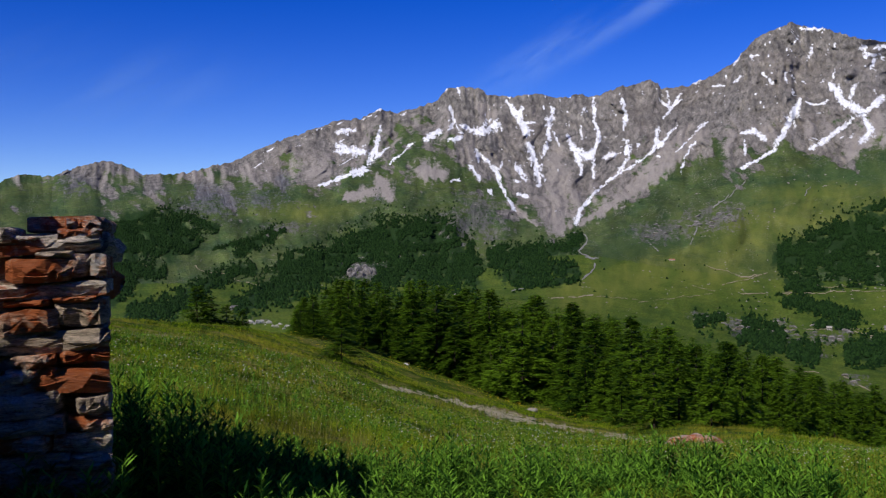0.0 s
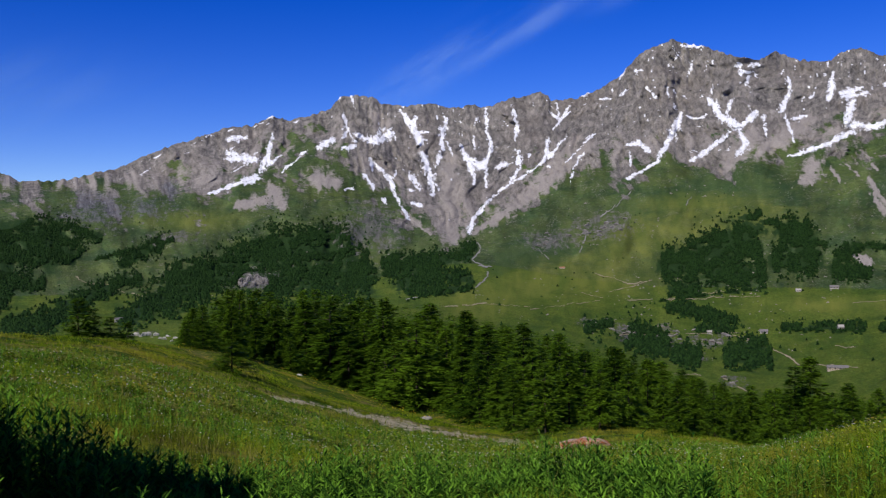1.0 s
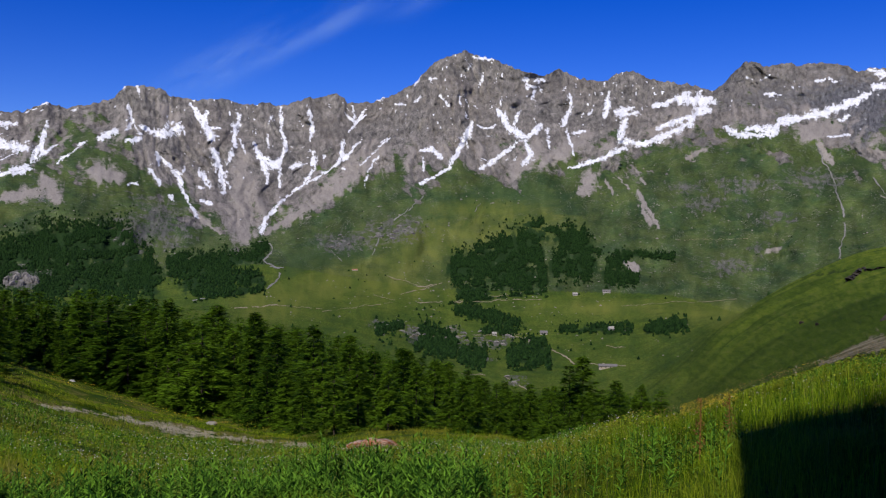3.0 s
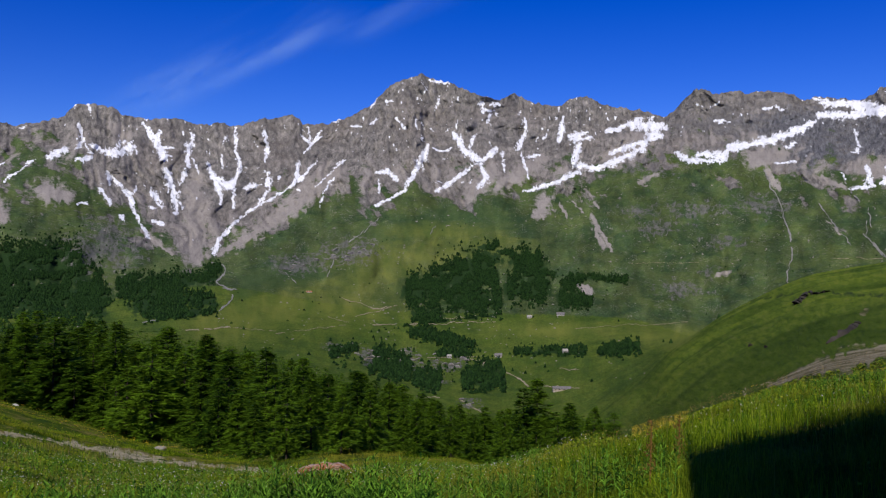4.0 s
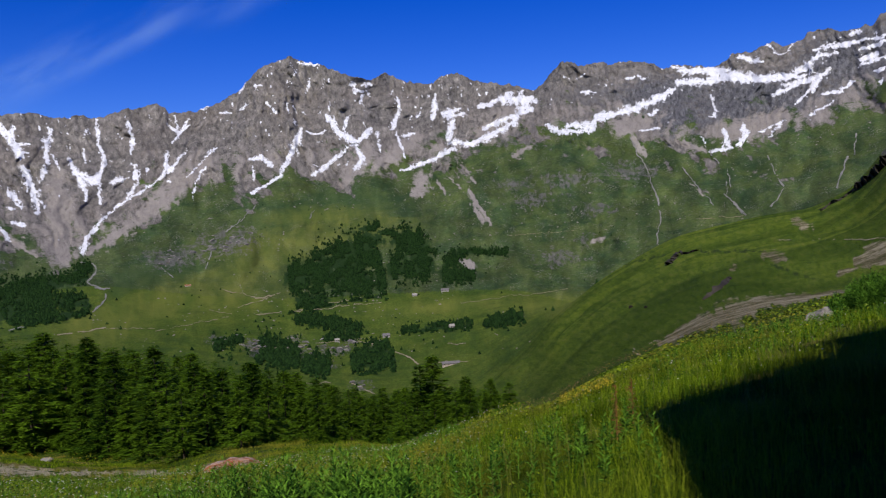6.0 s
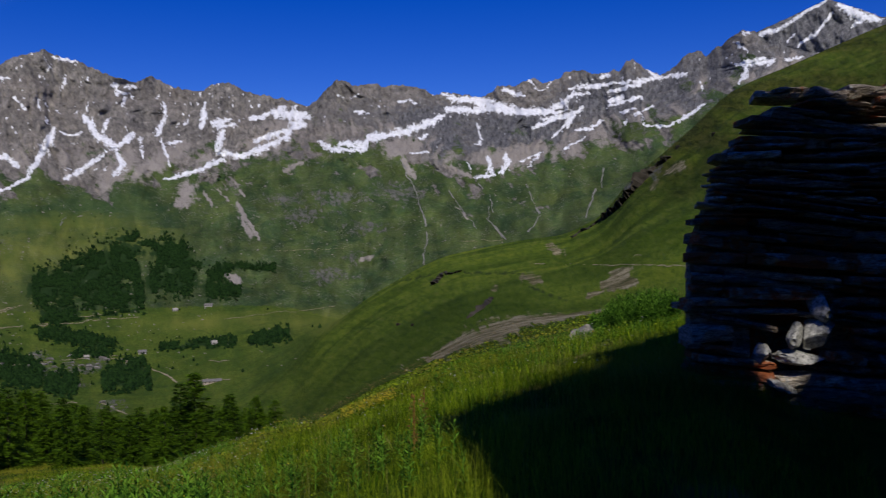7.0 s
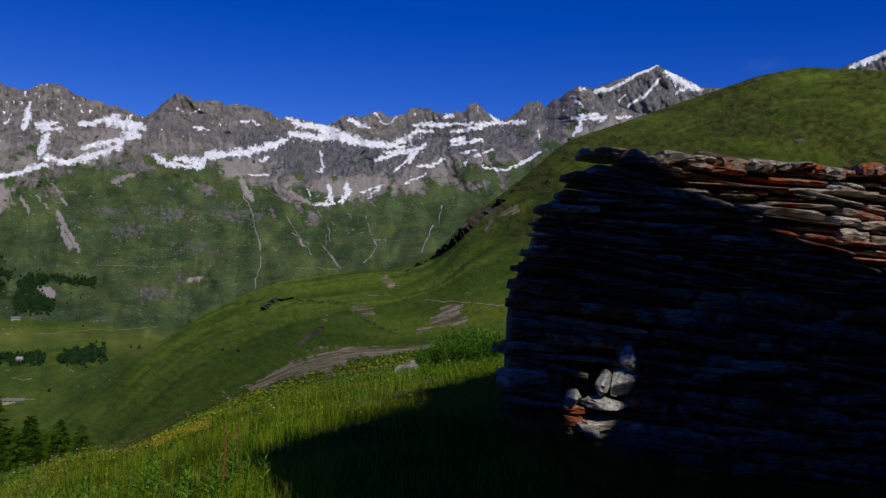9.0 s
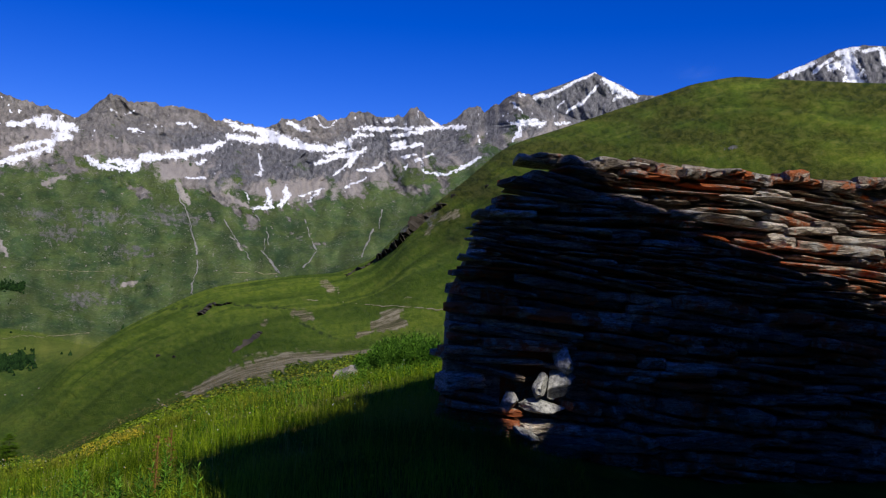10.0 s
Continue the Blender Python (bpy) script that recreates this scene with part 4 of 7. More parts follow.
ROCKLINE = [(-180, 5), (-24, 3.3), (-19, 3.5), (-14, 3.2), (-8, 3.2), (-3, 5.5), (0.6, 6.0), (2.5, 3.2), (6, 1.2), (9, 0.8), (12, 2.6), (15, 4.2), (19.5, 4.7), (24.5, 4.4), (29, 4.6), (34, 6.1), (37.6, 6.9), (42.8, 6.5), (48, 4.6), (52, 5.0), (57, 6.5), (60.7, 7.5), (63.6, 8.6), (70, 9.5), (180, 6)]
VALLEY_FAR = [(-180, 4), (-60, -3), (-27, -2.6), (-10, -3), (0, -3), (6, -1.6), (9, -1.4), (14, -2.4), (20, -3.2), (36, -3.4), (40, -5), (46, -2.5), (53, -1.3), (58, 1.5), (64, 6), (80, 11), (180, 4)]
MID_SLOPE = [(-180, 5), (-60, 0), (-27, 0.8), (-10, 1.4), (0, 2.6), (6, 1.2), (9, 0.9), (13, 1.6), (20, 2.2), (30, 2.0), (40, 2.4), (50, 2.2), (58, 3.6), (66, 7.5), (80, 9.5), (180, 5)]
HIGH_SLOPE = [(-180, 6), (-60, 2), (-27, 2.1), (-18, 2.8), (-10, 3.9), (0, 5.8), (5, 4.6), (9, 4.4), (14, 5.2), (20, 6.6), (30, 6.2), (38, 6.6), (50, 6.3), (60, 7.6), (66, 9.6), (80, 8.5), (180, 6)]

ROWS = [14, 50, 60, 34, 64, 44, 78, 84, 106, 8]
HILL_CRAGS = [(59.4, 4.5, 0.9, 0.5), (58.0, 3.6, 0.5, 0.4), (78.2, 9.4, 0.8, 0.16)]
SUNLIT_PASTURES = [(16.5, -2.6, 4.5, 1.1), (19.5, 0.2, 3.2, 1.0), (23, 2.0, 3.0, 0.5), (10.5, -3.7, 2.6, 0.5), (31, -4.3, 4.5, 0.45), (-9, 1.5, 2.5, 0.5), (0, -1.2, 2.2, 0.6), (38, -4.5, 3, 0.6)]
TRAIL = [(-4.4, -9.65, -1.1, -10.45, 0.25, 0.35), (-1.1, -10.45, 1.5, -11.14, 0.35, 0.45), (1.5, -11.14, 4.1, -11.87, 0.65, 1.0), (4.1, -11.87, 5.9, -12.22, 1.0, 0.6), (5.9, -12.22, 9.9, -12.87, 0.4, 0.4), (9.9, -12.87, 13.4, -13.36, 0.45, 0.4)]


def land(AZ, first=0):
    """The sheet over these bearings, from its ring `first` outwards: places and masks."""
    AZW = (AZ + 180) % 360 - 180
    rad, ele = [], []
    for name, pts in (("mid", MEADOW_MID), ("edge", MEADOW_EDGE), ("forest", FOREST_FLOOR), ("hill", HILL_CREST)):
        rad.append(eased(AZW, pts, 2, 3.0)), ele.append(eased(AZW, pts, 1, 0.8))
    one = np.ones_like(AZ)
    z1 = along(AZW, NEAR_Z, 1)
    ring_r = [0.05 * one, 6.0 * one, *rad, 1700 * one, 2450 * one, 3050 * one, (3700 + 250 * vnoise(AZ * 0.35, AZ * 0, 5)), 4500 * one]
    sky_el = along(AZW, SKYLINE, 1) + 0.15 * fbm(AZ * 3.6, AZ * 0, 4, 11, 0.6)
    ring_e = [np.degrees(np.arctan2(-EYE * one, 0.05)), np.degrees(np.arctan2(z1 - EYE, 6.0)), *ele, eased(AZW, VALLEY_FAR, 1, 3.0), eased(AZW, MID_SLOPE, 1, 3.0), eased(AZW, HIGH_SLOPE, 1, 3.0), sky_el, sky_el - 3.0]
    rr, ee, seg = [], [], []
    for k, count in enumerate(ROWS):
        if k < first:
            continue
        r0, r1, e0, e1 = ring_r[k], ring_r[k + 1], ring_e[k], ring_e[k + 1]
        z0, zz1 = r0 * np.tan(np.radians(e0)), r1 * np.tan(np.radians(e1))
        for i in range(count + (k == len(ROWS) - 1)):
            f = i / count
            if k < 5:
                r = r0 * (r1 / r0) ** f
                g = (r - r0) / (r1 - r0)
                e = np.degrees(np.arctan2(z0 + (zz1 - z0) * g, r))
            else:
                r = r0 + (r1 - r0) * f
                if 6 <= k <= 8:
                    em, ep = ring_e[k - 1], ring_e[min(k + 2, 9)]
                    t0 = (e1 - em) * 0.5 if k > 6 else (e1 - e0)
                    t1 = (ep - e0) * 0.5 if k < 8 else (e1 - e0) * 1.1
                    e = (2 * f ** 3 - 3 * f ** 2 + 1) * e0 + (f ** 3 - 2 * f ** 2 + f) * t0 + (-2 * f ** 3 + 3 * f ** 2) * e1 + (f ** 3 - f ** 2) * t1
                else:
                    e = e0 + (e1 - e0) * f
            rr.append(r), ee.append(e), seg.append(k - 1 + f if k else f * 0.5)
    RR, EE, SEG = np.array(rr), np.array(ee), np.array(seg)
    A2 = np.broadcast_to(AZW, RR.shape)

    # relief: spurs and gullies run down the fall line; near by, hummocks
    rock_edge = along(AZW, ROCKLINE, 1)
    rocky = np.clip((EE - rock_edge + 4.0 * fbm((A2 + 0.5 * EE) * 0.8, EE * 0.8, 6, 21, 0.64)) / 1.8 + 0.5, 0, 1) * (SEG[:, None] > 5)
    far = np.clip((SEG - 4.6) / 0.8, 0, 1)[:, None]
    top_fade = np.clip((9.0 - SEG) / 0.9, 0, 1)[:, None]
    warp = 1.6 * fbm(A2 * 0.3, EE * 0.35, 4, 31) + 0.22 * EE * np.sin(A2 * 0.35)
    spur = fbm((A2 + warp) * 0.45, EE * 0.16, 3, 41, 0.5, True)
    rib = fbm((A2 + warp) * 1.7, EE * 0.5, 4, 51, 0.55, True)
    swell = fbm(A2 * 0.3, EE * 0.5, 4, 61)
    shift = far * top_fade * (0.022 * spur + 0.0085 * rib * (0.3 + 1.1 * rocky) + 0.035 * swell)
    shift = shift * np.clip((8.35 - SEG) / 0.8, 0.35, 1)[:, None]
    shift += far * top_fade * rocky * 0.0055 * fbm((A2 + warp) * 4.0, EE * 0.9, 4, 71, 0.6, True)
    RR2 = RR * (1 + shift)
    X = RR2 * np.sin(np.radians(A2))
    Y = RR2 * np.cos(np.radians(A2))
    Z = EYE + RR2 * np.tan(np.radians(EE))
    hum = np.clip((RR - 3) / 8, 0, 1) * np.clip((2.06 - SEG) / 0.06, 0.0, 1)[:, None]
    Z = Z + hum * (np.clip(RR * 0.006, 0.05, 0.5) * 1.2 * fbm(X * 0.22, Y * 0.22, 4, 81) + np.clip((RR - 6) / 10, 0, 1) * 0.16 * fbm(X * 0.6, Y * 0.6, 3, 83)) * np.clip((2.0 - SEG)[:, None] * 8, 0.15, 1)
    on_hill = np.clip((SEG - 2.1) / 0.4, 0, 1)[:, None] * np.clip((4.0 - SEG) / 0.35, 0, 1)[:, None]
    Z = Z + on_hill * (9.0 * fbm(X * 0.012, Y * 0.012, 6, 91, 0.55) * np.clip(RR / 300, 0.2, 1))
    ELV = np.degrees(np.arctan2(Z - EYE, np.hypot(X, Y)))

    WARP_A = A2 + 0.15 * fbm(A2 * 4.0, EE * 4.0, 4, 111, 0.6)
    WARP_E = ELV + 0.15 * fbm(A2 * 4.0, EE * 4.0, 4, 121, 0.6)
    FRAY = np.clip(1 + 1.0 * fbm(A2 * 4.5, EE * 2.2, 4, 125, 0.65), 0.35, 1.6)

    def stroke_mask(groups, lift=1.0, warp_by=1.0):
        out = np.zeros_like(RR)
        for a0, e0, a1, e1, w0, w1 in groups:
            w = max(w0, w1, 0.1)
            cols = np.where((AZW > min(a0, a1) - 2 * w) & (AZW < max(a0, a1) + 2 * w))[0]
            if not len(cols) or max(w0, w1) == 0:
                continue
            c0, c1 = cols[0], cols[-1] + 1
            A = A2[:, c0:c1] * (1 - warp_by) + WARP_A[:, c0:c1] * warp_by
            E = ELV[:, c0:c1] * (1 - warp_by) + WARP_E[:, c0:c1] * warp_by
            d = np.array([a1 - a0, e1 - e0])
            t = np.clip(((A - a0) * d[0] + (E - e0) * d[1]) / max(d @ d, 1e-6), 0, 1)
            wid = np.maximum(w0 + (w1 - w0) * t, 0.1) * lift * (FRAY[:, c0:c1] if warp_by else 1) * np.clip(0.72 + 1.6 * t * (1 - t), 0, 1)
            dist = np.hypot(A - a0 - t * d[0], E - e0 - t * d[1])
            out[:, c0:c1] = np.maximum(out[:, c0:c1], np.clip(1 - dist / wid, 0, 1))
        return out

    def oval_mask(ovals, hard=1.0):
        out = np.zeros_like(RR)
        for a, e, ra, re_ in ovals:
            if ra:
                d = np.hypot((WARP_A - a + 0.6 * (WARP_E - ELV)) / ra, (WARP_E - e) / re_)
                out = np.maximum(out, np.clip(1 - d * 0.5 * hard, 0, 1))
        return out

    beyond = (SEG > 4.02)[:, None]
    sunlit_tint = oval_mask(SUNLIT_PASTURES) * ((SEG > 3.9) & (SEG < 6.6))[:, None]
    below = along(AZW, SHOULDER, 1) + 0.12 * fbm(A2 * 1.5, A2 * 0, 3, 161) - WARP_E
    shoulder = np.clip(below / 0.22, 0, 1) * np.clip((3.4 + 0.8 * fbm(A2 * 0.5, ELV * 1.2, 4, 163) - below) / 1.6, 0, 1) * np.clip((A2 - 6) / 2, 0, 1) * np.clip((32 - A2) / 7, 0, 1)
    sunlit_tint = np.maximum(sunlit_tint, shoulder * (0.75 + 0.5 * fbm(A2 * 1.1, ELV * 2.4, 4, 165)) * ((SEG > 3.9) & (SEG < 7))[:, None])
    snow = stroke_mask(SNOW_WEST_SLOPE + SNOW_GULLIES + SNOW_LOWER_GULLIES + SNOW_CIRQUE + SNOW_LONG_GULLY + SNOW_PEAK + SNOW_SUMMIT + SNOW_SADDLE + SNOW_BLOCK + SNOW_BOWL + SNOW_RIDGE + SNOW_FAR + SNOW_FIELDS, 0.8) * beyond
    # small patches lie along the fall line: steep below the crest, slanting on the western slope
    steep = fbm((A2 - 0.5 * ELV * np.sin(A2 * 0.5)) * 6.0, ELV * 1.5, 5, 101, 0.6)
    slant = fbm(A2 * 1.1 + ELV * 0.6, (ELV * 0.88 - A2 * 0.48) * 6.0, 5, 103, 0.6) + 0.1
    specks = np.where(A2 < -1, slant, steep) + 0.25 * np.clip((ELV - rock_edge) / 4, 0, 1)
    snow = np.maximum(snow, np.where((specks > 0.74) & (rocky > 0.9), 0.5 + (specks - 0.74) * 2, 0) * beyond)
    fans = np.clip(0.62 - rib * 0.8, 0, 1) * np.clip((ELV - rock_edge + 0.8) / 1.2, 0, 1) * np.clip((rock_edge + 3.4 - ELV) / 2.0, 0, 1)
    scree = np.maximum(np.maximum(stroke_mask(SCREE), stroke_mask(SCREE_LOW, 0.6)), 0.85 * fans) * beyond
    tracks = np.zeros_like(RR)
    woods = stroke_mask(WOODS + WOODS_WEST, 1.9) * (SEG > 4.0)[:, None]
    crags = oval_mask(CRAGS + CRAGS_EAST) * beyond
    crags = np.maximum(crags, oval_mask(HILL_CRAGS) * ((SEG > 2.2) & (SEG < 4.0))[:, None])
    rocky = rocky * 0.9
    crags = np.clip(crags * 1.0 + 0.5 * fbm(A2 * 4, ELV * 3, 5, 151, 0.65), 0, 1) * (crags > 0.02)
    tracks = np.maximum(tracks, stroke_mask(TRAIL, 0.62, 0.9) * ((SEG > 0.6) & (SEG < 2.0))[:, None])
    dirt = stroke_mask(BANK, 1.7, 0.7) * ((SEG > 2.0) & (SEG < 4.0))[:, None]
    dirt = np.maximum(dirt, stroke_mask([(14.4, -13.45, 16.0, -13.55, 0.4, 0.35)]) * ((SEG > 0.6) & (SEG < 2.05))[:, None])
    terrace = stroke_mask(TERRACES, 1.1, 0.8) * ((SEG > 2.6) & (SEG < 4.0))[:, None]
    # painted shade band just above the shoulder's edge
    shade_side = np.clip(-below / 0.15, 0, 1) * np.clip((2.4 + below) / 1.4, 0, 1) * np.clip((A2 - 9) / 2, 0, 1) * np.clip((31 - A2) / 6, 0, 1) * ((SEG > 4) & (SEG < 7.2))[:, None]
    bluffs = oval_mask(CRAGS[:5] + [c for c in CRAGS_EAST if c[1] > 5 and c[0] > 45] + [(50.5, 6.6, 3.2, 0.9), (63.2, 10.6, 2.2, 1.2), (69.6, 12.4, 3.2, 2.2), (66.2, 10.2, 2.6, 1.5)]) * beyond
    heath = np.clip((A2 - 50 + 6 * fbm(A2 * 0.5, ELV * 0.7, 4, 171)) / 10, 0, 1) * np.clip((ELV - 1.5) / 3, 0, 1) * (0.75 + 0.9 * fbm(A2 * 0.45, ELV * 1.3, 5, 173, 0.62)) * ((SEG > 2.6) & (SEG < 4.2))[:, None]
    masks = {"heath": np.clip(heath, 0, 1), "bluff": bluffs, "shade_side": shade_side, "terrace": terrace, "snow": snow, "rock": rocky, "scree": scree, "path": tracks, "wood": woods, "dirt": dirt, "crag": crags, "sunlit_tint": sunlit_tint, "hill": (np.clip((SEG - 2.05) / 0.3, 0, 1) * np.clip((4.3 - SEG) / 0.3, 0.5, 1))[:, None] * np.clip((A2 - 33) / 5, 0.6, 1), "across": A2 * 1.0, "down": ELV * 1.5, "lush": np.clip((2.35 - SEG) / 0.5, 0, 1)[:, None] * np.ones_like(RR)}
    return AZW, SEG, X, Y, Z, ELV, masks


AZ = np.concatenate([np.arange(-29, 89.6, 0.125), np.arange(90, 330.9, 3.0)])
AZW, SEG, X, Y, Z, ELV, MASKS = land(AZ)
AZ_FINE = np.concatenate([np.arange(-28, 72, 0.095), np.arange(72.5, 331.6, 2.5)])
_, SEG_F, X_F, Y_F, Z_F, _, MASKS_F = land(AZ_FINE, 6)


def sheet(name, X, Y, Z, last, mat, label, category, attrs):
    first = 0
    n = last - first
    m = X.shape[1]
    co = np.stack([X[first:last], Y[first:last], Z[first:last]], -1).reshape(-1, 3)
    i, j = np.meshgrid(np.arange(n - 1), np.arange(m), indexing="ij")
    j2 = (j + 1) % m
    quads = np.stack([i * m + j, i * m + j2, (i + 1) * m + j2, (i + 1) * m + j], -1).reshape(-1, 4)[:, ::-1]
    me = bpy.data.meshes.new(name)
    me.vertices.add(len(co)), me.loops.add(quads.size), me.polygons.add(len(quads))
    me.vertices.foreach_set("co", co.ravel())
    me.loops.foreach_set("vertex_index", quads.ravel())
    me.polygons.foreach_set("loop_start", np.arange(0, quads.size, 4))
    me.polygons.foreach_set("use_smooth", np.ones(len(quads), bool))
    me.update(calc_edges=True)
    for key, values in attrs.items():
        me.attributes.new(key, "FLOAT", "POINT").data.foreach_set("value", values[first:last].astype(np.float32).ravel())
    me.materials.append(mat)
    return tagged(new(name, me), label, category, kind="structure")


SPLIT = sum(ROWS[:6])
sheet("ground", X, Y, Z, SPLIT + 2, M_MEADOW, "green alpine meadow falling into a grassy valley", "ground", MASKS)
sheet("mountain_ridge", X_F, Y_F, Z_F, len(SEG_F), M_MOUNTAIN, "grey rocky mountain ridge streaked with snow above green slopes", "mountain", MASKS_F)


def column(az):
    return int(np.argmin(np.abs(AZW - az)))


def land_at(az, el, low, high):
    """The place on the sheet in that direction, between two of its crests."""
    c = column(az)
    rows = np.where((SEG >= low) & (SEG <= high))[0]
    k = int(np.argmin(np.abs(ELV[rows, c] - el)))
    r = rows[k]
    q = rows[min(max(k + (1 if ELV[r, c] < el else -1), 0), len(rows) - 1)]
    span = ELV[q, c] - ELV[r, c]
    f = min(max((el - ELV[r, c]) / span, 0), 1) if abs(span) > 1e-4 else 0
    d = math.hypot(X[r, c], Y[r, c]) * (1 - f) + math.hypot(X[q, c], Y[q, c]) * f
    return Vector((d * math.sin(radians(az)), d * math.cos(radians(az)), Z[r, c] * (1 - f) + Z[q, c] * f))


def height_at(az, dist):
    c = column(az)
    return float(np.interp(dist, np.hypot(X[:, c], Y[:, c]), Z[:, c]))


def heights(x, y):
    """Heights of the sheet under many points at once."""
    az = np.degrees(np.arctan2(x, y))
    c = np.clip(np.rint((az + 29) / 0.125).astype(int), 0, 948)
    d = np.hypot(x, y)
    R = np.hypot(X, Y)
    out = np.empty(len(x))
    for k in np.unique(c):
        pick = c == k
        out[pick] = np.interp(d[pick], R[:, k], Z[:, k])
    return out


def ribbon(name, strokes, low, high, width, mat, label, category):
    """Tracks and stream beds: narrow strips laid over the land, wavering a little."""
    co, quads = [], []
    for a0, e0, a1, e1, w0, w1 in strokes:
        ln = math.hypot(a1 - a0, e1 - e0)
        if ln < 0.05:
            continue
        nx, ny = -(e1 - e0) / ln, (a1 - a0) / ln
        count = max(2, int(ln / 0.06) + 1)
        for i in range(count + 1):
            t = i / count
            a, e = a0 + (a1 - a0) * t, e0 + (e1 - e0) * t
            sway = (0.16 * float(fbm(np.array(a * 2.1), np.array(e * 2.1), 3, 77)) + 0.07 * float(fbm(np.array(a * 8.0), np.array(e * 8.0), 3, 79))) * math.sin(math.pi * t)
            w = (w0 + (w1 - w0) * t) * width * (1 + 1.5 * float(vnoise(a * 5, e * 5, 78)))
            for s in (sway - w / 2, sway + w / 2):
                p = land_at(a + nx * s, e + ny * s, low, high)
                co.append(p + (Vector((0, 0, EYE)) - p) * 0.0025)
            if i and float(vnoise(a * 2.5, e * 2.5, 79)) < 0.33:
                b = len(co) - 4
                quads.append((b, b + 1, b + 3, b + 2))
    me = bpy.data.meshes.new(name)
    me.from_pydata(co, [], quads)
    me.materials.append(mat)
    return tagged(new(name, me), label, category, kind="structure")


ribbon("valley_track", TRACKS, 3.3, 6.2, 0.5, M_TRACK, "pale farm tracks across the valley meadows", "track")
ribbon("stream_bed", STREAMS, 4.02, 7.6, 0.55, M_BED, "stony stream beds running down the green slopes", "stream")
ribbon("hill_path", HILL_PATHS, 2.3, 3.98, 0.45, M_TRACK, "narrow pale footpath across the green hill", "path")

# ---- building helpers ----
def mesh_of(name, co, faces, mat, smooth=False):
    """A mesh from arrays: corners and equal-sided faces."""
    co, faces = np.asarray(co, float), np.asarray(faces, int)
    me = bpy.data.meshes.new(name)
    k = faces.shape[1]
    me.vertices.add(len(co)), me.loops.add(faces.size), me.polygons.add(len(faces))
    me.vertices.foreach_set("co", co.ravel())
    me.loops.foreach_set("vertex_index", faces.ravel())
    me.polygons.foreach_set("loop_start", np.arange(0, faces.size, k))
    me.polygons.foreach_set("use_smooth", np.full(len(faces), smooth))
    me.update(calc_edges=True)
    me.materials.append(mat)
    return me


def part(name, data, parent, m=None, label=""):
    ob = new(name, data)
    ob.parent = parent
    if m is not None:
        ob.matrix_local = m
    return tagged(ob, label)


def thing(name, m, label, category, group="", kind=""):
    ob = new(name)
    ob.matrix_world = m
    return tagged(ob, label, category, group, kind)


def tube(points, radii, sides=7):
    """Corners and triangles of a tapered tube along points."""
    co, tri = [], []
    for i, (p, r) in enumerate(zip(points, radii)):
        for s in range(sides):
            a = 2 * math.pi * s / sides
            co.append((p[0] + r * math.cos(a), p[1] + r * math.sin(a), p[2]))
        if i:
            for s in range(sides):
                a, b = (i - 1) * sides + s, (i - 1) * sides + (s + 1) % sides
                tri += [(a, b, b + sides), (a, b + sides, a + sides)]
    return np.array(co), np.array(tri)


# ---- larches ----
def larch(seed, branches, sprays, height=10.0, width=2.4):
    """Trunk with limbs, and needle sprays in drooping tiers; ten metres tall."""
    rng = np.random.RandomState(seed)
    lean = rng.uniform(-0.25, 0.25, 2)
    hs = np.linspace(0, height * 0.97, 8)
    pts = np.stack([lean[0] * (hs / height) ** 2, lean[1] * (hs / height) ** 2, hs - 0.4 * (hs == 0)], 1)
    tco, ttri = tube(pts, 0.13 * (1 - hs / height) + 0.01)
    co, tri = [], []
    f = np.sort(rng.uniform(0.03, 1.0, branches) ** 0.95)
    for k, t in enumerate(f):
        z0 = height * t
        reach = width * (1.02 - t) ** 0.85 * rng.uniform(0.5, 1.25) + 0.12
        a = k * 2.39996 + rng.uniform(-0.5, 0.5)
        d = np.array([math.cos(a), math.sin(a)])
        rise = rng.uniform(-0.22, 0.12) + 0.5 * max(0, t - 0.75)
        if k % 3 == 0:
            end = np.array([d[0] * reach * 0.8, d[1] * reach * 0.8, z0 + rise * reach])
            b = len(tco)
            tco = np.vstack([tco, [[0, 0, z0 - 0.04], [0, 0, z0 + 0.05], end]])
            ttri = np.vstack([ttri, [[b, b + 1, b + 2]]])
        n = max(4, int(sprays * (0.35 + reach / width)))
        u = rng.uniform(0.12, 1, n) ** 0.8
        root = np.stack([d[0] * reach * u, d[1] * reach * u, z0 + rise * reach * u - 0.18 * reach * u * u + 0.1 * (u > 0.8)], 1)
        root += rng.normal(0, 0.06 + 0.1 * reach / width, (n, 3))
        sw = rng.uniform(-1.15, 1.15, n)
        dirx = d[0] * np.cos(sw) - d[1] * np.sin(sw)
        diry = d[0] * np.sin(sw) + d[1] * np.cos(sw)
        ln = rng.uniform(0.4, 0.85, n) * (0.75 + 0.35 * (1 - t))
        tip = root + np.stack([dirx * ln, diry * ln, rng.uniform(-0.3, 0.22, n) * ln], 1)
        side = np.stack([-diry, dirx, rng.uniform(-0.5, 0.5, n)], 1) * (ln * rng.uniform(0.1, 0.2, n))[:, None]
        b = sum(len(c) for c in co)
        co.append(np.stack([root - side, root + side, tip], 1).reshape(-1, 3))
        tri.append(b + 3 * np.arange(n)[:, None] + np.array([[0, 1, 2]]))
    return tco, ttri, np.vstack(co), np.vstack(tri)


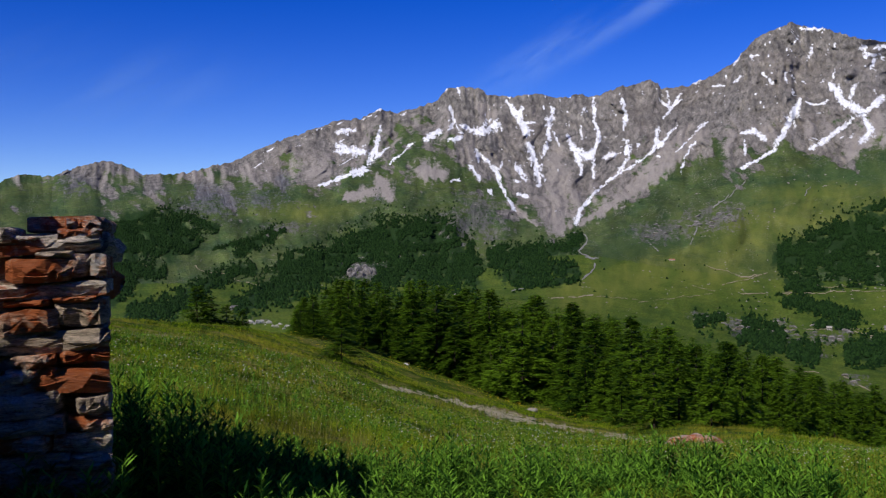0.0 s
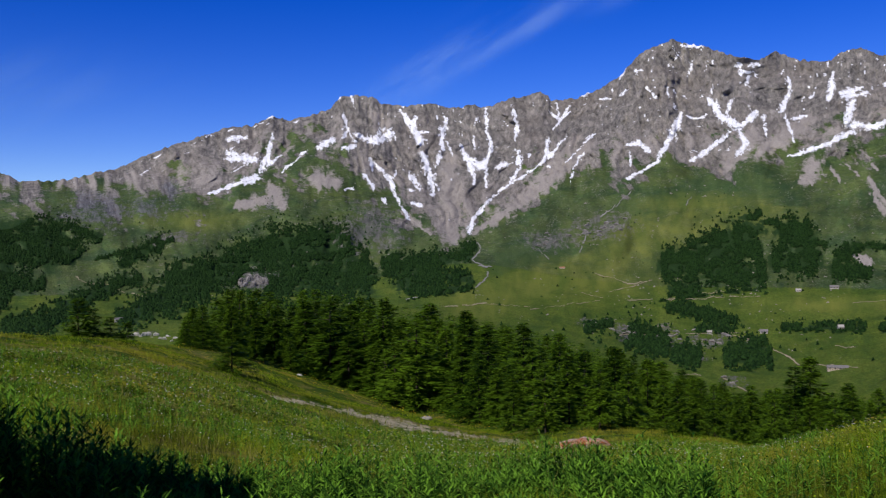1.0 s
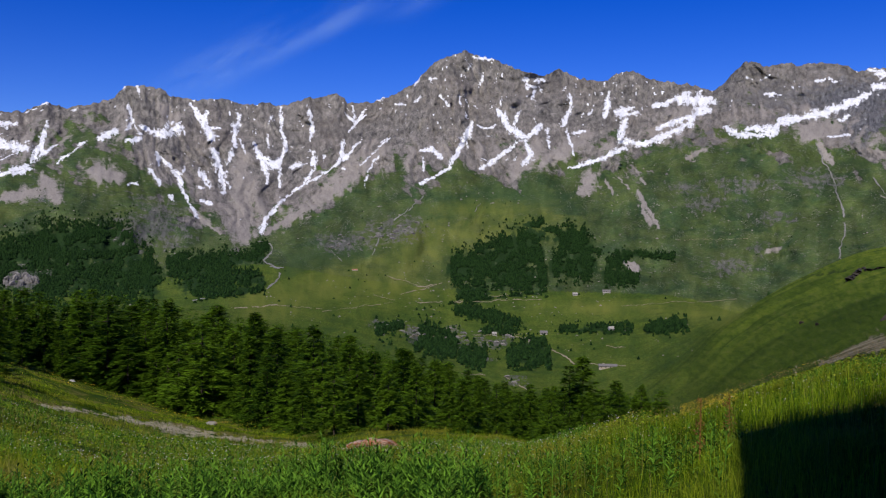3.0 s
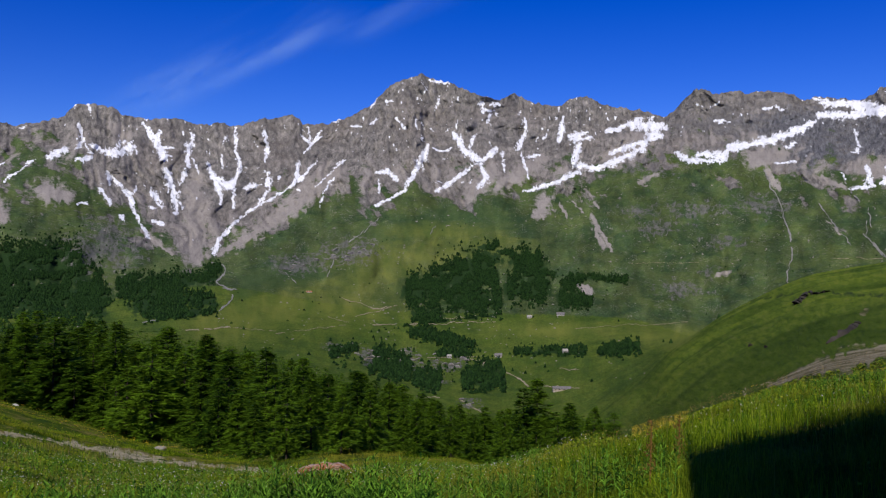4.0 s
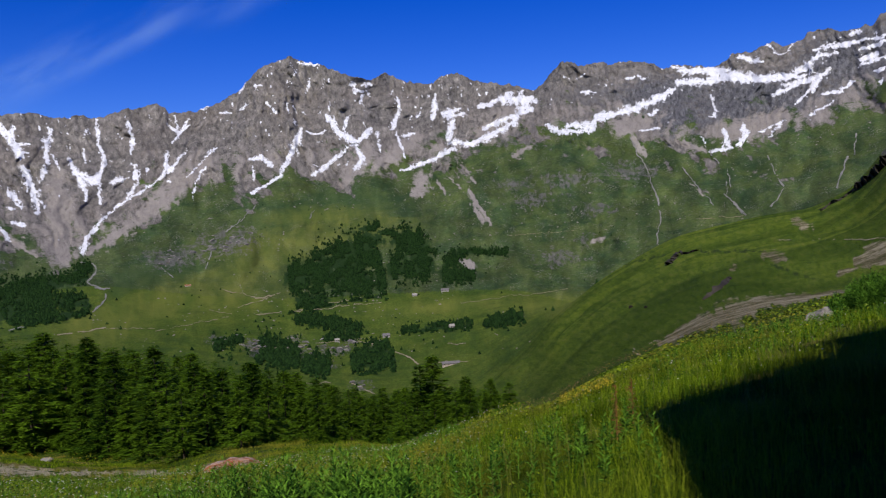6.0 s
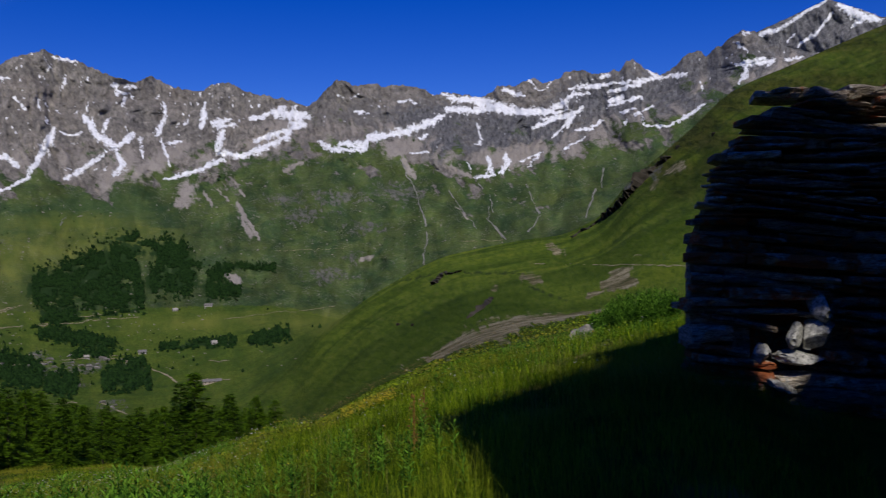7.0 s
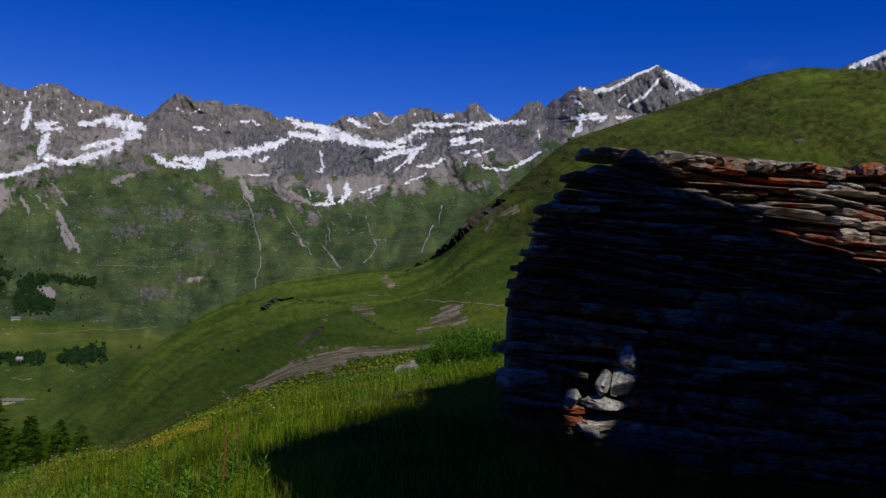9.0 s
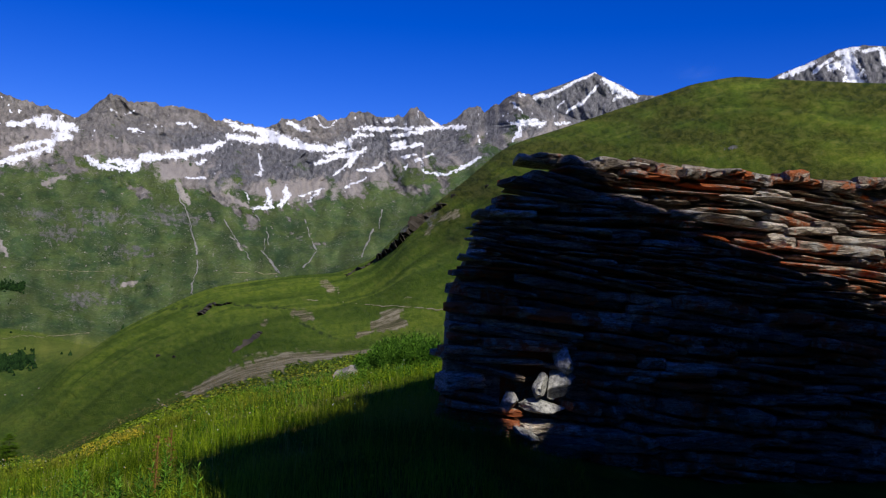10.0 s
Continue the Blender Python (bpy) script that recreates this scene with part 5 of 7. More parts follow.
TREE_TOPS = [(-10.5, -4.6), (-9, -4.0), (-7.9, -3.3), (-5.7, -2.6), (-4.6, -3.0), (-1.7, -2.85), (0.5, -3.0), (2.4, -3.7), (6.4, -4.35), (10, -5.1), (13.9, -6.15), (16.3, -6.85), (18.3, -7.3), (21, -8.1), (23.8, -9.0), (25.6, -9.5), (27.4, -9.3), (31.8, -9.3), (33.7, -9.8), (35.5, -11)]
LARCHES = [larch(s, 120, 46, width=w) for s, w in ((1, 3.6), (2, 3.0), (3, 4.0), (4, 3.3), (5, 2.5))]
LARCH_DATA = [(mesh_of("trunk", a, b, M_BARK, True), mesh_of("crown", c, d, M_LARCH)) for a, b, c, d in LARCHES]
rng = np.random.RandomState(7)


def plant_larch(az, dist, tall, kind=None, label="", sink=0.0, broad=1.0):
    k = rng.randint(len(LARCH_DATA)) if kind is None else kind
    trunk_data, crown_data = LARCH_DATA[k]
    z = height_at(az, dist) - sink
    m = Matrix.LocRotScale((dist * math.sin(radians(az)), dist * math.cos(radians(az)), z), Euler((0, 0, rng.uniform(0, 6.28))), (tall / 10 * rng.uniform(0.95, 1.4) * broad, tall / 10 * rng.uniform(0.95, 1.4) * broad, tall / 10))
    t = thing("larch_tree", m, label or "green larch in a dense stand below the meadow", "tree", "larches of the wood")
    part("trunk", trunk_data, t)
    part("crown", crown_data, t)
    return t


def front_of(az):
    e = float(along(az, MEADOW_EDGE, 2))
    return max(e * 1.06, 50 + 0.9 * max(0, az - 20)) if az > 6 else e * 1.03


def room(az, dist):
    return EYE + dist * math.tan(radians(float(along(az, TREE_TOPS, 1)))) - height_at(az, dist)


spots = []
tries = 0
while len(spots) < 270 and tries < 9000:
    tries += 1
    az = rng.uniform(-9.6, 35)
    dist = front_of(az) + rng.uniform(0, 1) ** 1.3 * (42 + max(0, min(az - 5, 12)) * 3)
    gap = 3.3 if dist < front_of(az) + 14 else 4.0
    x, y = dist * math.sin(radians(az)), dist * math.cos(radians(az))
    if any((x - p) ** 2 + (y - q) ** 2 < gap ** 2 for p, q in spots):
        continue
    tall = min(rng.uniform(7, 13), room(az, dist) * rng.uniform(0.74, 1.05))
    if dist < front_of(az) + 6:
        tall *= rng.uniform(0.45, 1.0)
    if tall < 2.0:
        continue
    spots.append((x, y))
    plant_larch(az, dist, tall)
plant_larch(29.5, 84, room(27.4, 84) + 84 * 0.036, 4, "slender larch standing above its neighbours at the wood's edge")
plant_larch(28.6, 82, 7.0, 1)
plant_larch(31.6, 80, 5.6, 0)
plant_larch(33.2, 78, 4.6, 3)
plant_larch(34.4, 76, 3.6, 2)
for az, dist, tall in ((-15.7, 112, 8.0), (-14.9, 116, 6.6), (-14.0, 118, 5.6), (-13.0, 115, 5.2)):
    t = EYE + dist * math.tan(radians({-15.7: -3.0, -14.9: -3.7, -14.0: -4.2, -13.0: -4.6}[az]))
    plant_larch(az, dist, t - height_at(az, dist), None, "pale green larch just beyond the meadow's crest")
plant_larch(-6.75, 48, 1.8, 2, "small larch sapling alone on the meadow", 0.0, 1.5)
plant_larch(-3.1, 93, 3.4, 1, "young larch with a bare lower trunk before the wood")

# the deeper wood: too many to count
small = [larch(s, 40, 15, width=w) for s, w in ((11, 2.6), (12, 2.2), (13, 2.0))]
cos, faces, base = [], [], 0
made = 0
tries = 0
while made < 420 and tries < 9000:
    tries += 1
    az = rng.uniform(-9, 34)
    dist = front_of(az) + 34 + rng.uniform(0, 1) * 150
    tall = min(rng.uniform(7, 12), room(az, dist) * rng.uniform(0.85, 1.0))
    if tall < 4:
        continue
    _, _, c, f4 = small[rng.randint(3)]
    a = rng.uniform(0, 6.28)
    s = tall / 10
    z = height_at(az, dist)
    c = c * s
    cos.append(np.stack([c[:, 0] * math.cos(a) - c[:, 1] * math.sin(a) + dist * math.sin(radians(az)), c[:, 0] * math.sin(a) + c[:, 1] * math.cos(a) + dist * math.cos(radians(az)), c[:, 2] + z], 1))
    faces.append(f4 + base)
    base += len(c)
    made += 1
tagged(new("larch_wood", mesh_of("larch_wood", np.vstack(cos), np.vstack(faces), M_LARCH)), "dense dark green larch wood on the falling slope", "wood", kind="stuff")

# woods across the valley
rng = np.random.RandomState(23)
cos, faces, base = [], [], 0
for strokes, per in ((WOODS, 330), (WOODS_WEST, 300)):
    for a0, e0, a1, e1, w0, w1 in strokes:
        span = math.hypot(a1 - a0, e1 - e0)
        for _ in range(int(per * (span + w0 + w1) * (w0 + w1)) + 10):
            q = rng.uniform(-0.06, 1.06)
            w = (w0 + (w1 - w0) * q) * rng.normal(0, 0.68)
            az, el = a0 + (a1 - a0) * q - (e1 - e0) / span * w, e0 + (e1 - e0) * q + (a1 - a0) / span * w
            if fbm(np.array(az * 2.2), np.array(el * 3.2), 4, 131) < -0.16 or any(((az - u) / ru) ** 2 + ((el - v) / rv) ** 2 < 1 for u, v, ru, rv in CLEARINGS):
                continue
            p = land_at(az, el, 3.4, 6.6)
            d = math.hypot(p.x, p.y)
            h, r = rng.uniform(3.5, 7.5) * min(1, d / 1500 + 0.1), rng.uniform(2.0, 4.0)
            n = 5
            ang = 2 * np.pi * np.arange(n) / n + rng.uniform(0, 6)
            rad_ = r * rng.uniform(0.7, 1.2, n)
            lower = np.stack([p.x + rad_ * np.cos(ang), p.y + rad_ * np.sin(ang), p.z + h * rng.uniform(0.05, 0.2, n)], 1)
            upper = np.stack([p.x + rad_ * 0.75 * np.cos(ang + 0.6), p.y + rad_ * 0.75 * np.sin(ang + 0.6), p.z + h * rng.uniform(0.35, 0.6, n)], 1)
            tops = np.array([[p.x, p.y, p.z + h * 0.7], [p.x + rng.uniform(-0.4, 0.4), p.y, p.z + h]])
            cos.append(np.vstack([lower, upper, tops]))
            i = np.arange(n)
            faces.append(base + np.vstack([np.stack([i, (i + 1) % n, np.full(n, 2 * n)], 1), np.stack([n + i, n + (i + 1) % n, np.full(n, 2 * n + 1)], 1)]))
            base += 2 * n + 2
for k in range(1300):
    az, el = (rng.uniform(-25, 50), rng.uniform(-7, 3.0)) if k < 700 else (rng.normal(22, 3.2), rng.normal(-6.2, 0.9))
    if vnoise(az * 0.9, el * 1.6, 141) < 0.05:
        continue
    p = land_at(az, el, 4.0, 6.6)
    h, r = rng.uniform(2, 6), rng.uniform(1.2, 3.0)
    ang = 2 * np.pi * np.arange(5) / 5 + rng.uniform(0, 6)
    cos.append(np.vstack([np.stack([p.x + r * np.cos(ang), p.y + r * np.sin(ang), np.full(5, p.z + 0.4)], 1), [[p.x, p.y, p.z + h]]]))
    i = np.arange(5)
    faces.append(base + np.stack([i, (i + 1) % 5, np.full(5, 5)], 1))
    base += 6
tagged(new("far_woods", mesh_of("far_woods", np.vstack(cos), np.vstack(faces), M_FARWOOD)), "dark conifer woods and scattered trees across the valley", "wood", kind="stuff")

# ---- dry stone walls ----
def slab_mesh(seed, mat, even=0.5, steps=7):
    """A split stone in a unit block, x along, y into the wall, z up: ragged front in layers, broken ends."""
    r = np.random.RandomState(seed)
    xs = np.linspace(-0.5, 0.5, steps + 1) + np.append(np.append(0, r.uniform(-0.05, 0.05, steps - 1)), 0)
    lean, belly = r.uniform(-0.1, 0.1), r.uniform(-0.12, 0.12)
    low, high, front = (np.convolve(r.uniform(0, 1, steps + 3), [0.3, 0.4, 0.3], "valid") for _ in range(3))
    rings = []
    for k, x in enumerate(xs):
        end = (0.72 + 0.28 * r.uniform()) if k in (0, steps) else 1.0
        lo, hi = -0.5 * (even + (1.08 - even) * low[k]) * end, 0.5 * (even + (1.08 - even) * high[k]) * end
        f = -0.5 + 0.2 * front[k] + (0.1 * r.uniform() if k in (0, steps) else 0)
        z = lean * x * 2 + belly * (4 * x * x - 0.5)
        mids = np.sort(r.uniform(0.2, 0.8, 2))
        rings.append([(x + r.uniform(-0.02, 0.02), f + q, lo + (hi - lo) * g + z) for g, q in ((0.0, 0.05 + 0.1 * r.uniform()), (mids[0], 0.05 * r.uniform()), (mids[0] + 0.03, 0.02 + 0.07 * r.uniform()), (mids[1] + 0.04, 0.05 * r.uniform()), (1.0, 0.04 + 0.1 * r.uniform()))] + [(x, 0.05, hi * r.uniform(0.85, 1.1) + z), (x, 0.5, hi * 0.9 + z), (x, 0.5, lo * 0.9 + z)])
    co = np.array(rings).reshape(-1, 3)
    tri = []
    for k in range(steps):
        for i in range(8):
            p, q = k * 8 + i, k * 8 + (i + 1) % 8
            tri += [(p, q, q + 8), (p, q + 8, p + 8)]
    last = steps * 8
    tri += [(0, i + 1, i) for i in range(1, 7)] + [(last, last + i, last + i + 1) for i in range(1, 7)]
    return mesh_of("stone", co, np.array(tri)[:, ::-1], mat)


SLABS = [slab_mesh(s, M_STONE, 0.6) for s in range(28)]
BLOCKS = [slab_mesh(s, M_RUIN, 0.74) for s in range(60, 84)]


def broken_block(seed, mat):
    """A squarish broken stone with split faces, about one unit across."""
    bm = bmesh.new()
    bmesh.ops.create_icosphere(bm, subdivisions=3, radius=0.62)
    r = random.Random(seed)
    cuts = [(Vector((r.uniform(-1, 1), r.uniform(-1, 1), r.uniform(-1, 1))).normalized(), r.uniform(0.3, 0.46)) for _ in range(14)]
    for v in bm.verts:
        for n, d in cuts:
            over = v.co.dot(n) - d
            if over > 0:
                v.co -= n * over
        v.co *= 1 + 0.12 * noise.fractal(v.co * 5 + Vector((seed * 3.7, 0, 0)), 1.0, 2.0, 4)
    me = bpy.data.meshes.new("stone")
    bm.to_mesh(me), bm.free()
    me.materials.append(mat)
    return me


PALE = [broken_block(s, M_BLOCK) for s in range(40, 45)]


def prism(outline, y0, y1, mat, name):
    """A straight block: an outline in x and z, from y0 to y1."""
    bm = bmesh.new()
    a = [bm.verts.new((x, y0, z)) for x, z in outline]
    b = [bm.verts.new((x, y1, z)) for x, z in outline]
    bm.faces.new(a), bm.faces.new(b[::-1])
    for i in range(len(a)):
        j = (i + 1) % len(a)
        bm.faces.new((a[j], a[i], b[i], b[j]))
    bmesh.ops.recalc_face_normals(bm, faces=bm.faces)
    me = bpy.data.meshes.new(name)
    bm.to_mesh(me), bm.free()
    me.materials.append(mat)
    return me


def stone_wall(holder, seed, length, bottom, top_of, left_of, thick, courses, lengths, depth, tilt=0.0, jut=0.04, skip=None, thin_from=9.0, setback=0.0):
    """Courses of slabs along x, front at y = 0; returns how many were laid."""
    r = np.random.RandomState(seed)
    z, count = bottom, 0
    top_max = max(top_of(s) for s in np.linspace(0, length, 40))
    while z < top_max + 0.5 * abs(tilt) * length:
        h = r.uniform(*courses) if z < thin_from else 0.022 + 0.085 * r.uniform(0, 1) ** 1.6
        x = left_of(z) - r.uniform(-0.07, 0.05)
        first = True
        while x < length:
            w = r.uniform(*lengths) * (0.75 if first else 1)
            if length - x - w < 0.12:
                w = length - x + r.uniform(-0.03, 0.03)
            cx, cz = x + w / 2, z + h / 2 - tilt * (x + w / 2)
            first = False
            if bottom - 0.3 < cz < top_of(cx) - h * 0.3 and cx > left_of(cz) - 0.2 and not (skip and skip(cx, cz)):
                hh = h * r.uniform(0.6, 1.25)
                cz += r.uniform(-0.2, 0.2) * h
                dd = depth * r.uniform(0.8, 1.1)
                front = -r.uniform(-0.25, 1.0) * jut + setback * max(0, cz - 1.7) * min(1, cx / 2)
                m = Matrix.LocRotScale((cx, front + dd / 2, cz), Euler((r.uniform(-0.03, 0.03), tilt + r.uniform(-0.11, 0.11) * (1 if tilt else 0.35), r.uniform(-0.22, 0.22) * (1 if tilt else 0.5))), (w * 1.0, dd, hh * thick))
                kinds = SLABS if tilt else BLOCKS
                part("stone", kinds[r.randint(len(kinds))], holder, m)
                count += 1
            x += w * r.uniform(0.97, 1.04)
        z += h
    return count


# end of a ruined wall beside the meadow
turn = radians(-19)
corner = Vector((4.5 * math.sin(radians(-21.2)), 4.5 * math.cos(radians(-21.2)), 0))
ruin = thing("ruined_wall", Matrix.Translation(corner) @ Matrix.Rotation(-turn, 4, "Z") @ Matrix.Translation((-4.5, 0, 0)), "broken dry-stone wall end of schist with orange lichen", "wall")
# below s = 3.72 the unseen part is raised to lengthen the meadow's shade
stone_wall(ruin, 3, 4.48, -0.35, lambda s: 1.63 + 0.03 * math.sin(5 * s) if s > 3.72 else 2.5, lambda z: 0.0, 1.0, (0.05, 0.16), (0.2, 0.62), 0.5, 0.0, 0.05, lambda cx, cz: cx < 3.0 or cx > 3.78)
# the end's own stones: middle and size along the wall, upper and lower courses
RUIN_UPPER = [
    (4.051, 1.626, 0.103, 0.074), (4.154, 1.612, 0.123, 0.027), (4.284, 1.535, 0.159, 0.033), (4.208, 1.456, 0.282, 0.116),
    (4.437, 1.474, 0.167, 0.125), (4.257, 1.358, 0.515, 0.082), (4.159, 1.3, 0.195, 0.034), (4.37, 1.313, 0.187, 0.03),
    (4.151, 1.22, 0.261, 0.111), (4.396, 1.249, 0.226, 0.127), (4.24, 1.119, 0.521, 0.113),
]
RUIN_LOWER = [
    (4.181, 1.027, 0.188, 0.066), (4.398, 1.039, 0.217, 0.075), (4.113, 0.962, 0.123, 0.066), (4.217, 0.973, 0.11, 0.052),
    (4.269, 0.922, 0.476, 0.127), (4.148, 0.822, 0.295, 0.109), (4.437, 0.802, 0.144, 0.091), (4.165, 0.723, 0.289, 0.089),
    (4.416, 0.71, 0.197, 0.075), (4.124, 0.633, 0.248, 0.089), (4.384, 0.623, 0.256, 0.093), (4.175, 0.534, 0.31, 0.095),
    (4.423, 0.533, 0.174, 0.084), (4.135, 0.428, 0.271, 0.111), (4.395, 0.426, 0.24, 0.125),
]
r_end = np.random.RandomState(77)
for k, (x, z, w, h) in enumerate(RUIN_UPPER + RUIN_LOWER):
    deep = r_end.uniform(0.4, 0.5)
    m = Matrix.LocRotScale((x, deep / 2 - r_end.uniform(0.0, 0.05), z), Euler((r_end.uniform(-0.03, 0.03), r_end.uniform(-0.03, 0.03), r_end.uniform(-0.06, 0.06))), (w * 1.02, deep, h * 1.04))
    part("stone", BLOCKS[(k * 7) % len(BLOCKS)], ruin, m)
core = prism([(0.05, -0.4), (4.4, -0.4), (4.4, 1.5), (3.7, 1.55), (3.66, 2.4), (0.05, 2.4)], 0.2, 0.45, M_RUIN, "core")
part("core", core, ruin)
# unseen wall added to throw shade on the ruin's foot and the herbs
side = prism([(-0.1, -0.4), (2.7, -0.4), (2.7, 2.35), (1.5, 2.66), (-0.1, 2.75)], 0, 0.35, M_RUIN, "side_wall")
part("side_wall", side, ruin, ruin.matrix_world.inverted() @ Matrix.Translation((-2.85, 1.15, 0)) @ Matrix.Rotation(radians(100), 4, "Z"))
for k, (x, y, z, w, d, h) in enumerate(((4.242, 0.22, 1.586, 0.484, 0.46, 0.102), (4.386, 0.25, 1.633, 0.195, 0.46, 0.066), (4.395, 0.28, 1.676, 0.154, 0.46, 0.061))):
    part("cap_stone", slab_mesh(90 + k, M_CAP, 0.7), ruin, Matrix.LocRotScale((x, y, z), Euler((0.03, 0.06 * (k - 1), 0.05 * k)), (w, d, h)), "cap stone thick with orange lichen")
for z, w, h, out in ((1.67, 0.4, 0.1, 0.06), (1.55, 0.5, 0.16, 0.08), (1.36, 0.5, 0.18, 0.04), (1.14, 0.45, 0.22, -0.04), (0.9, 0.5, 0.24, -0.08), (0.65, 0.5, 0.26, -0.07), (0.36, 0.5, 0.28, -0.06), (0.04, 0.5, 0.34, -0.07)):
    part("return_stone", BLOCKS[int(z * 20) % 24], ruin, Matrix.LocRotScale((4.3 + out, 0.72, z), Euler((0, 0.04, 1.45)), (0.62, w, h)))

# hut wall on the rise
HUT_DIR = Vector((0.626, -0.78, 0)).normalized()
hut_m = Matrix(((HUT_DIR.x, -HUT_DIR.y, 0, 6.40), (HUT_DIR.y, HUT_DIR.x, 0, 4.36), (0, 0, 1, 0), (0, 0, 0, 1)))
hut = thing("stone_hut", hut_m, "ruined stone hut wall of thin schist slabs, orange lichen on top", "hut")


def hut_top(s):
    return 2.84 + 0.03 * math.sin(7 * s) - 0.012 * s


def hut_left(z):
    return 0.14 if z < 1.5 else 0.14 + 0.55 * ((z - 1.5) / 1.3) ** 1.15 + 0.3 * max(0, (z - 2.5) / 0.3) ** 2


def in_niche(s, z):
    return abs(s - 1.1) < 0.25 and 0.36 < z < 1.06


stone_wall(hut, 8, 6.4, -0.2, hut_top, hut_left, 1.0, (0.05, 0.15), (0.25, 1.05), 0.5, 0.1, 0.13, in_niche, 1.75, 0.22)
for outline, y0, y1 in (([(0.15, -0.3), (0.7, -0.3), (0.7, 2.45), (0.55, 2.4), (0.2, 1.5)], 0.26, 0.5), ([(1.46, -0.3), (6.3, -0.3), (6.3, 2.72), (1.46, 2.76)], 0.42, 0.6), ([(0.7, 1.22), (1.46, 1.22), (1.46, 2.76), (1.1, 2.72), (0.7, 2.35)], 0.42, 0.6), ([(0.7, -0.3), (1.46, -0.3), (1.46, 0.22), (0.7, 0.22)], 0.26, 0.5), ([(0.4, -0.3), (1.8, -0.3), (1.8, 1.6), (0.4, 1.6)], 0.8, 1.0)):
    part("core", prism(outline, y0, y1, M_STONE, "core"), hut)
for k in range(43):
    s = 1.0 + k * 0.125 + random.uniform(-0.05, 0.05)
    part("top_slab", SLABS[k % 28], hut, Matrix.LocRotScale((s, 0.36 + random.uniform(-0.14, 0.12), hut_top(s) + random.uniform(-0.02, 0.05)), Euler((random.uniform(-0.15, 0.15), random.uniform(-0.12, 0.25), random.uniform(-0.4, 0.4))), (random.uniform(0.16, 0.5), 0.4, random.uniform(0.03, 0.14))))

for s, z, w, h in ((1.22, 0.75, 0.3, 0.3), (1.04, 0.73, 0.17, 0.2), (1.25, 0.97, 0.2, 0.22), (1.07, 0.53, 0.42, 0.12), (0.74, 0.58, 0.15, 0.22), (0.9, 0.3, 0.36, 0.09)):
    part("pale_block", PALE[int(s * 20) % 5], hut, Matrix.LocRotScale((s, 0.08, z), Euler((0.05, 0.1 + 0.3 * math.sin(9 * s), 0.25 * math.sin(17 * s))), (w * 0.92, 0.34, h * 1.0)), "pale grey block set among darker slabs")

# tall unseen wall added behind the viewer shades the rise; broken gap passes sun
g_dir = Vector((0.71, -0.70, 0)).normalized()
caster_m = Matrix(((g_dir.x, -g_dir.y, 0, -0.46), (g_dir.y, g_dir.x, 0, -0.93), (0, 0, 1, 0), (0, 0, 0, 1)))
pieces = (
    [(0, -0.5), (2.78, -0.5), (2.78, 7.95), (2.92, 7.95), (2.86, 8.2), (2.9, 8.42), (3.0, 8.66), (3.0, 10.72), (2.95, 10.75), (2.0, 11.0), (2.0, 9.25), (1.17, 8.85), (0.4, 8.35), (0, 8.05)],
    [(3.0, 8.66), (3.34, 8.69), (3.4, 8.4), (3.27, 8.08), (3.18, 7.95), (2.78, 7.95), (2.78, -0.5), (9.5, -0.5), (9.5, 7.22), (6.5, 8.92), (3.0, 10.98)],
)
caster = thing("shade_caster_wall", caster_m, "unseen tall stone wall added to shade the rise, small gap for a sun patch", "wall", kind="structure")
for outline in pieces:
    part("masonry", prism(outline, -0.12, 0.0, M_STONE, "masonry"), caster)

# unseen wall added behind the viewer, from tall wall to hut, cutting sky light
blocker_dir = Vector((4.1, 6.5, 0)).normalized()
blocker = thing("sky_blocking_wall", Matrix(((blocker_dir.x, -blocker_dir.y, 0, 6.5), (blocker_dir.y, blocker_dir.x, 0, -7.5), (0, 0, 1, 0), (0, 0, 0, 1))), "unseen high wall of dark mortared stone added to cut sky light", "wall", kind="structure")
part("masonry", prism([(0, -0.6), (7.6, -0.6), (7.6, 5.0), (4.0, 6.2), (0, 6.8)], -0.4, 0.0, M_STONE, "masonry"), blocker)

# ---- meadow plants ----
def blades(name, x, y, z, tall, wide, seed, mat, label, category, bend=0.45, two=True):
    """Grass: each blade a bent strip with a pointed tip."""
    r = np.random.RandomState(seed)
    n = len(x)
    a = r.uniform(0, 2 * np.pi, n)
    root = np.stack([x, y, z - 0.03], 1)
    out = np.stack([np.cos(a), np.sin(a), np.zeros(n)], 1)
    side = np.stack([-np.sin(a), np.cos(a), np.zeros(n)], 1) * (wide * 0.5)[:, None]
    b = r.uniform(0.1, 1, n) * bend
    mid = root + np.array([0, 0, 1]) * (tall * 0.6)[:, None] + out * (tall * b * 0.3)[:, None]
    tip = root + np.array([0, 0, 1]) * (tall * (1 - 0.35 * b))[:, None] + out * (tall * b)[:, None]
    if two:
        co = np.stack([root - side, root + side, mid + side * 0.7, tip, mid - side * 0.7], 1).reshape(-1, 3)
        f = (5 * np.arange(n)[:, None, None] + np.array([[[0, 1, 2], [0, 2, 4], [4, 2, 3]]])).reshape(-1, 3)
    else:
        co = np.stack([root - side, root + side, tip], 1).reshape(-1, 3)
        f = 3 * np.arange(n)[:, None] + np.array([[0, 1, 2]])
    return tagged(new(name, mesh_of(name, co, f, mat)), label, category, kind="stuff")


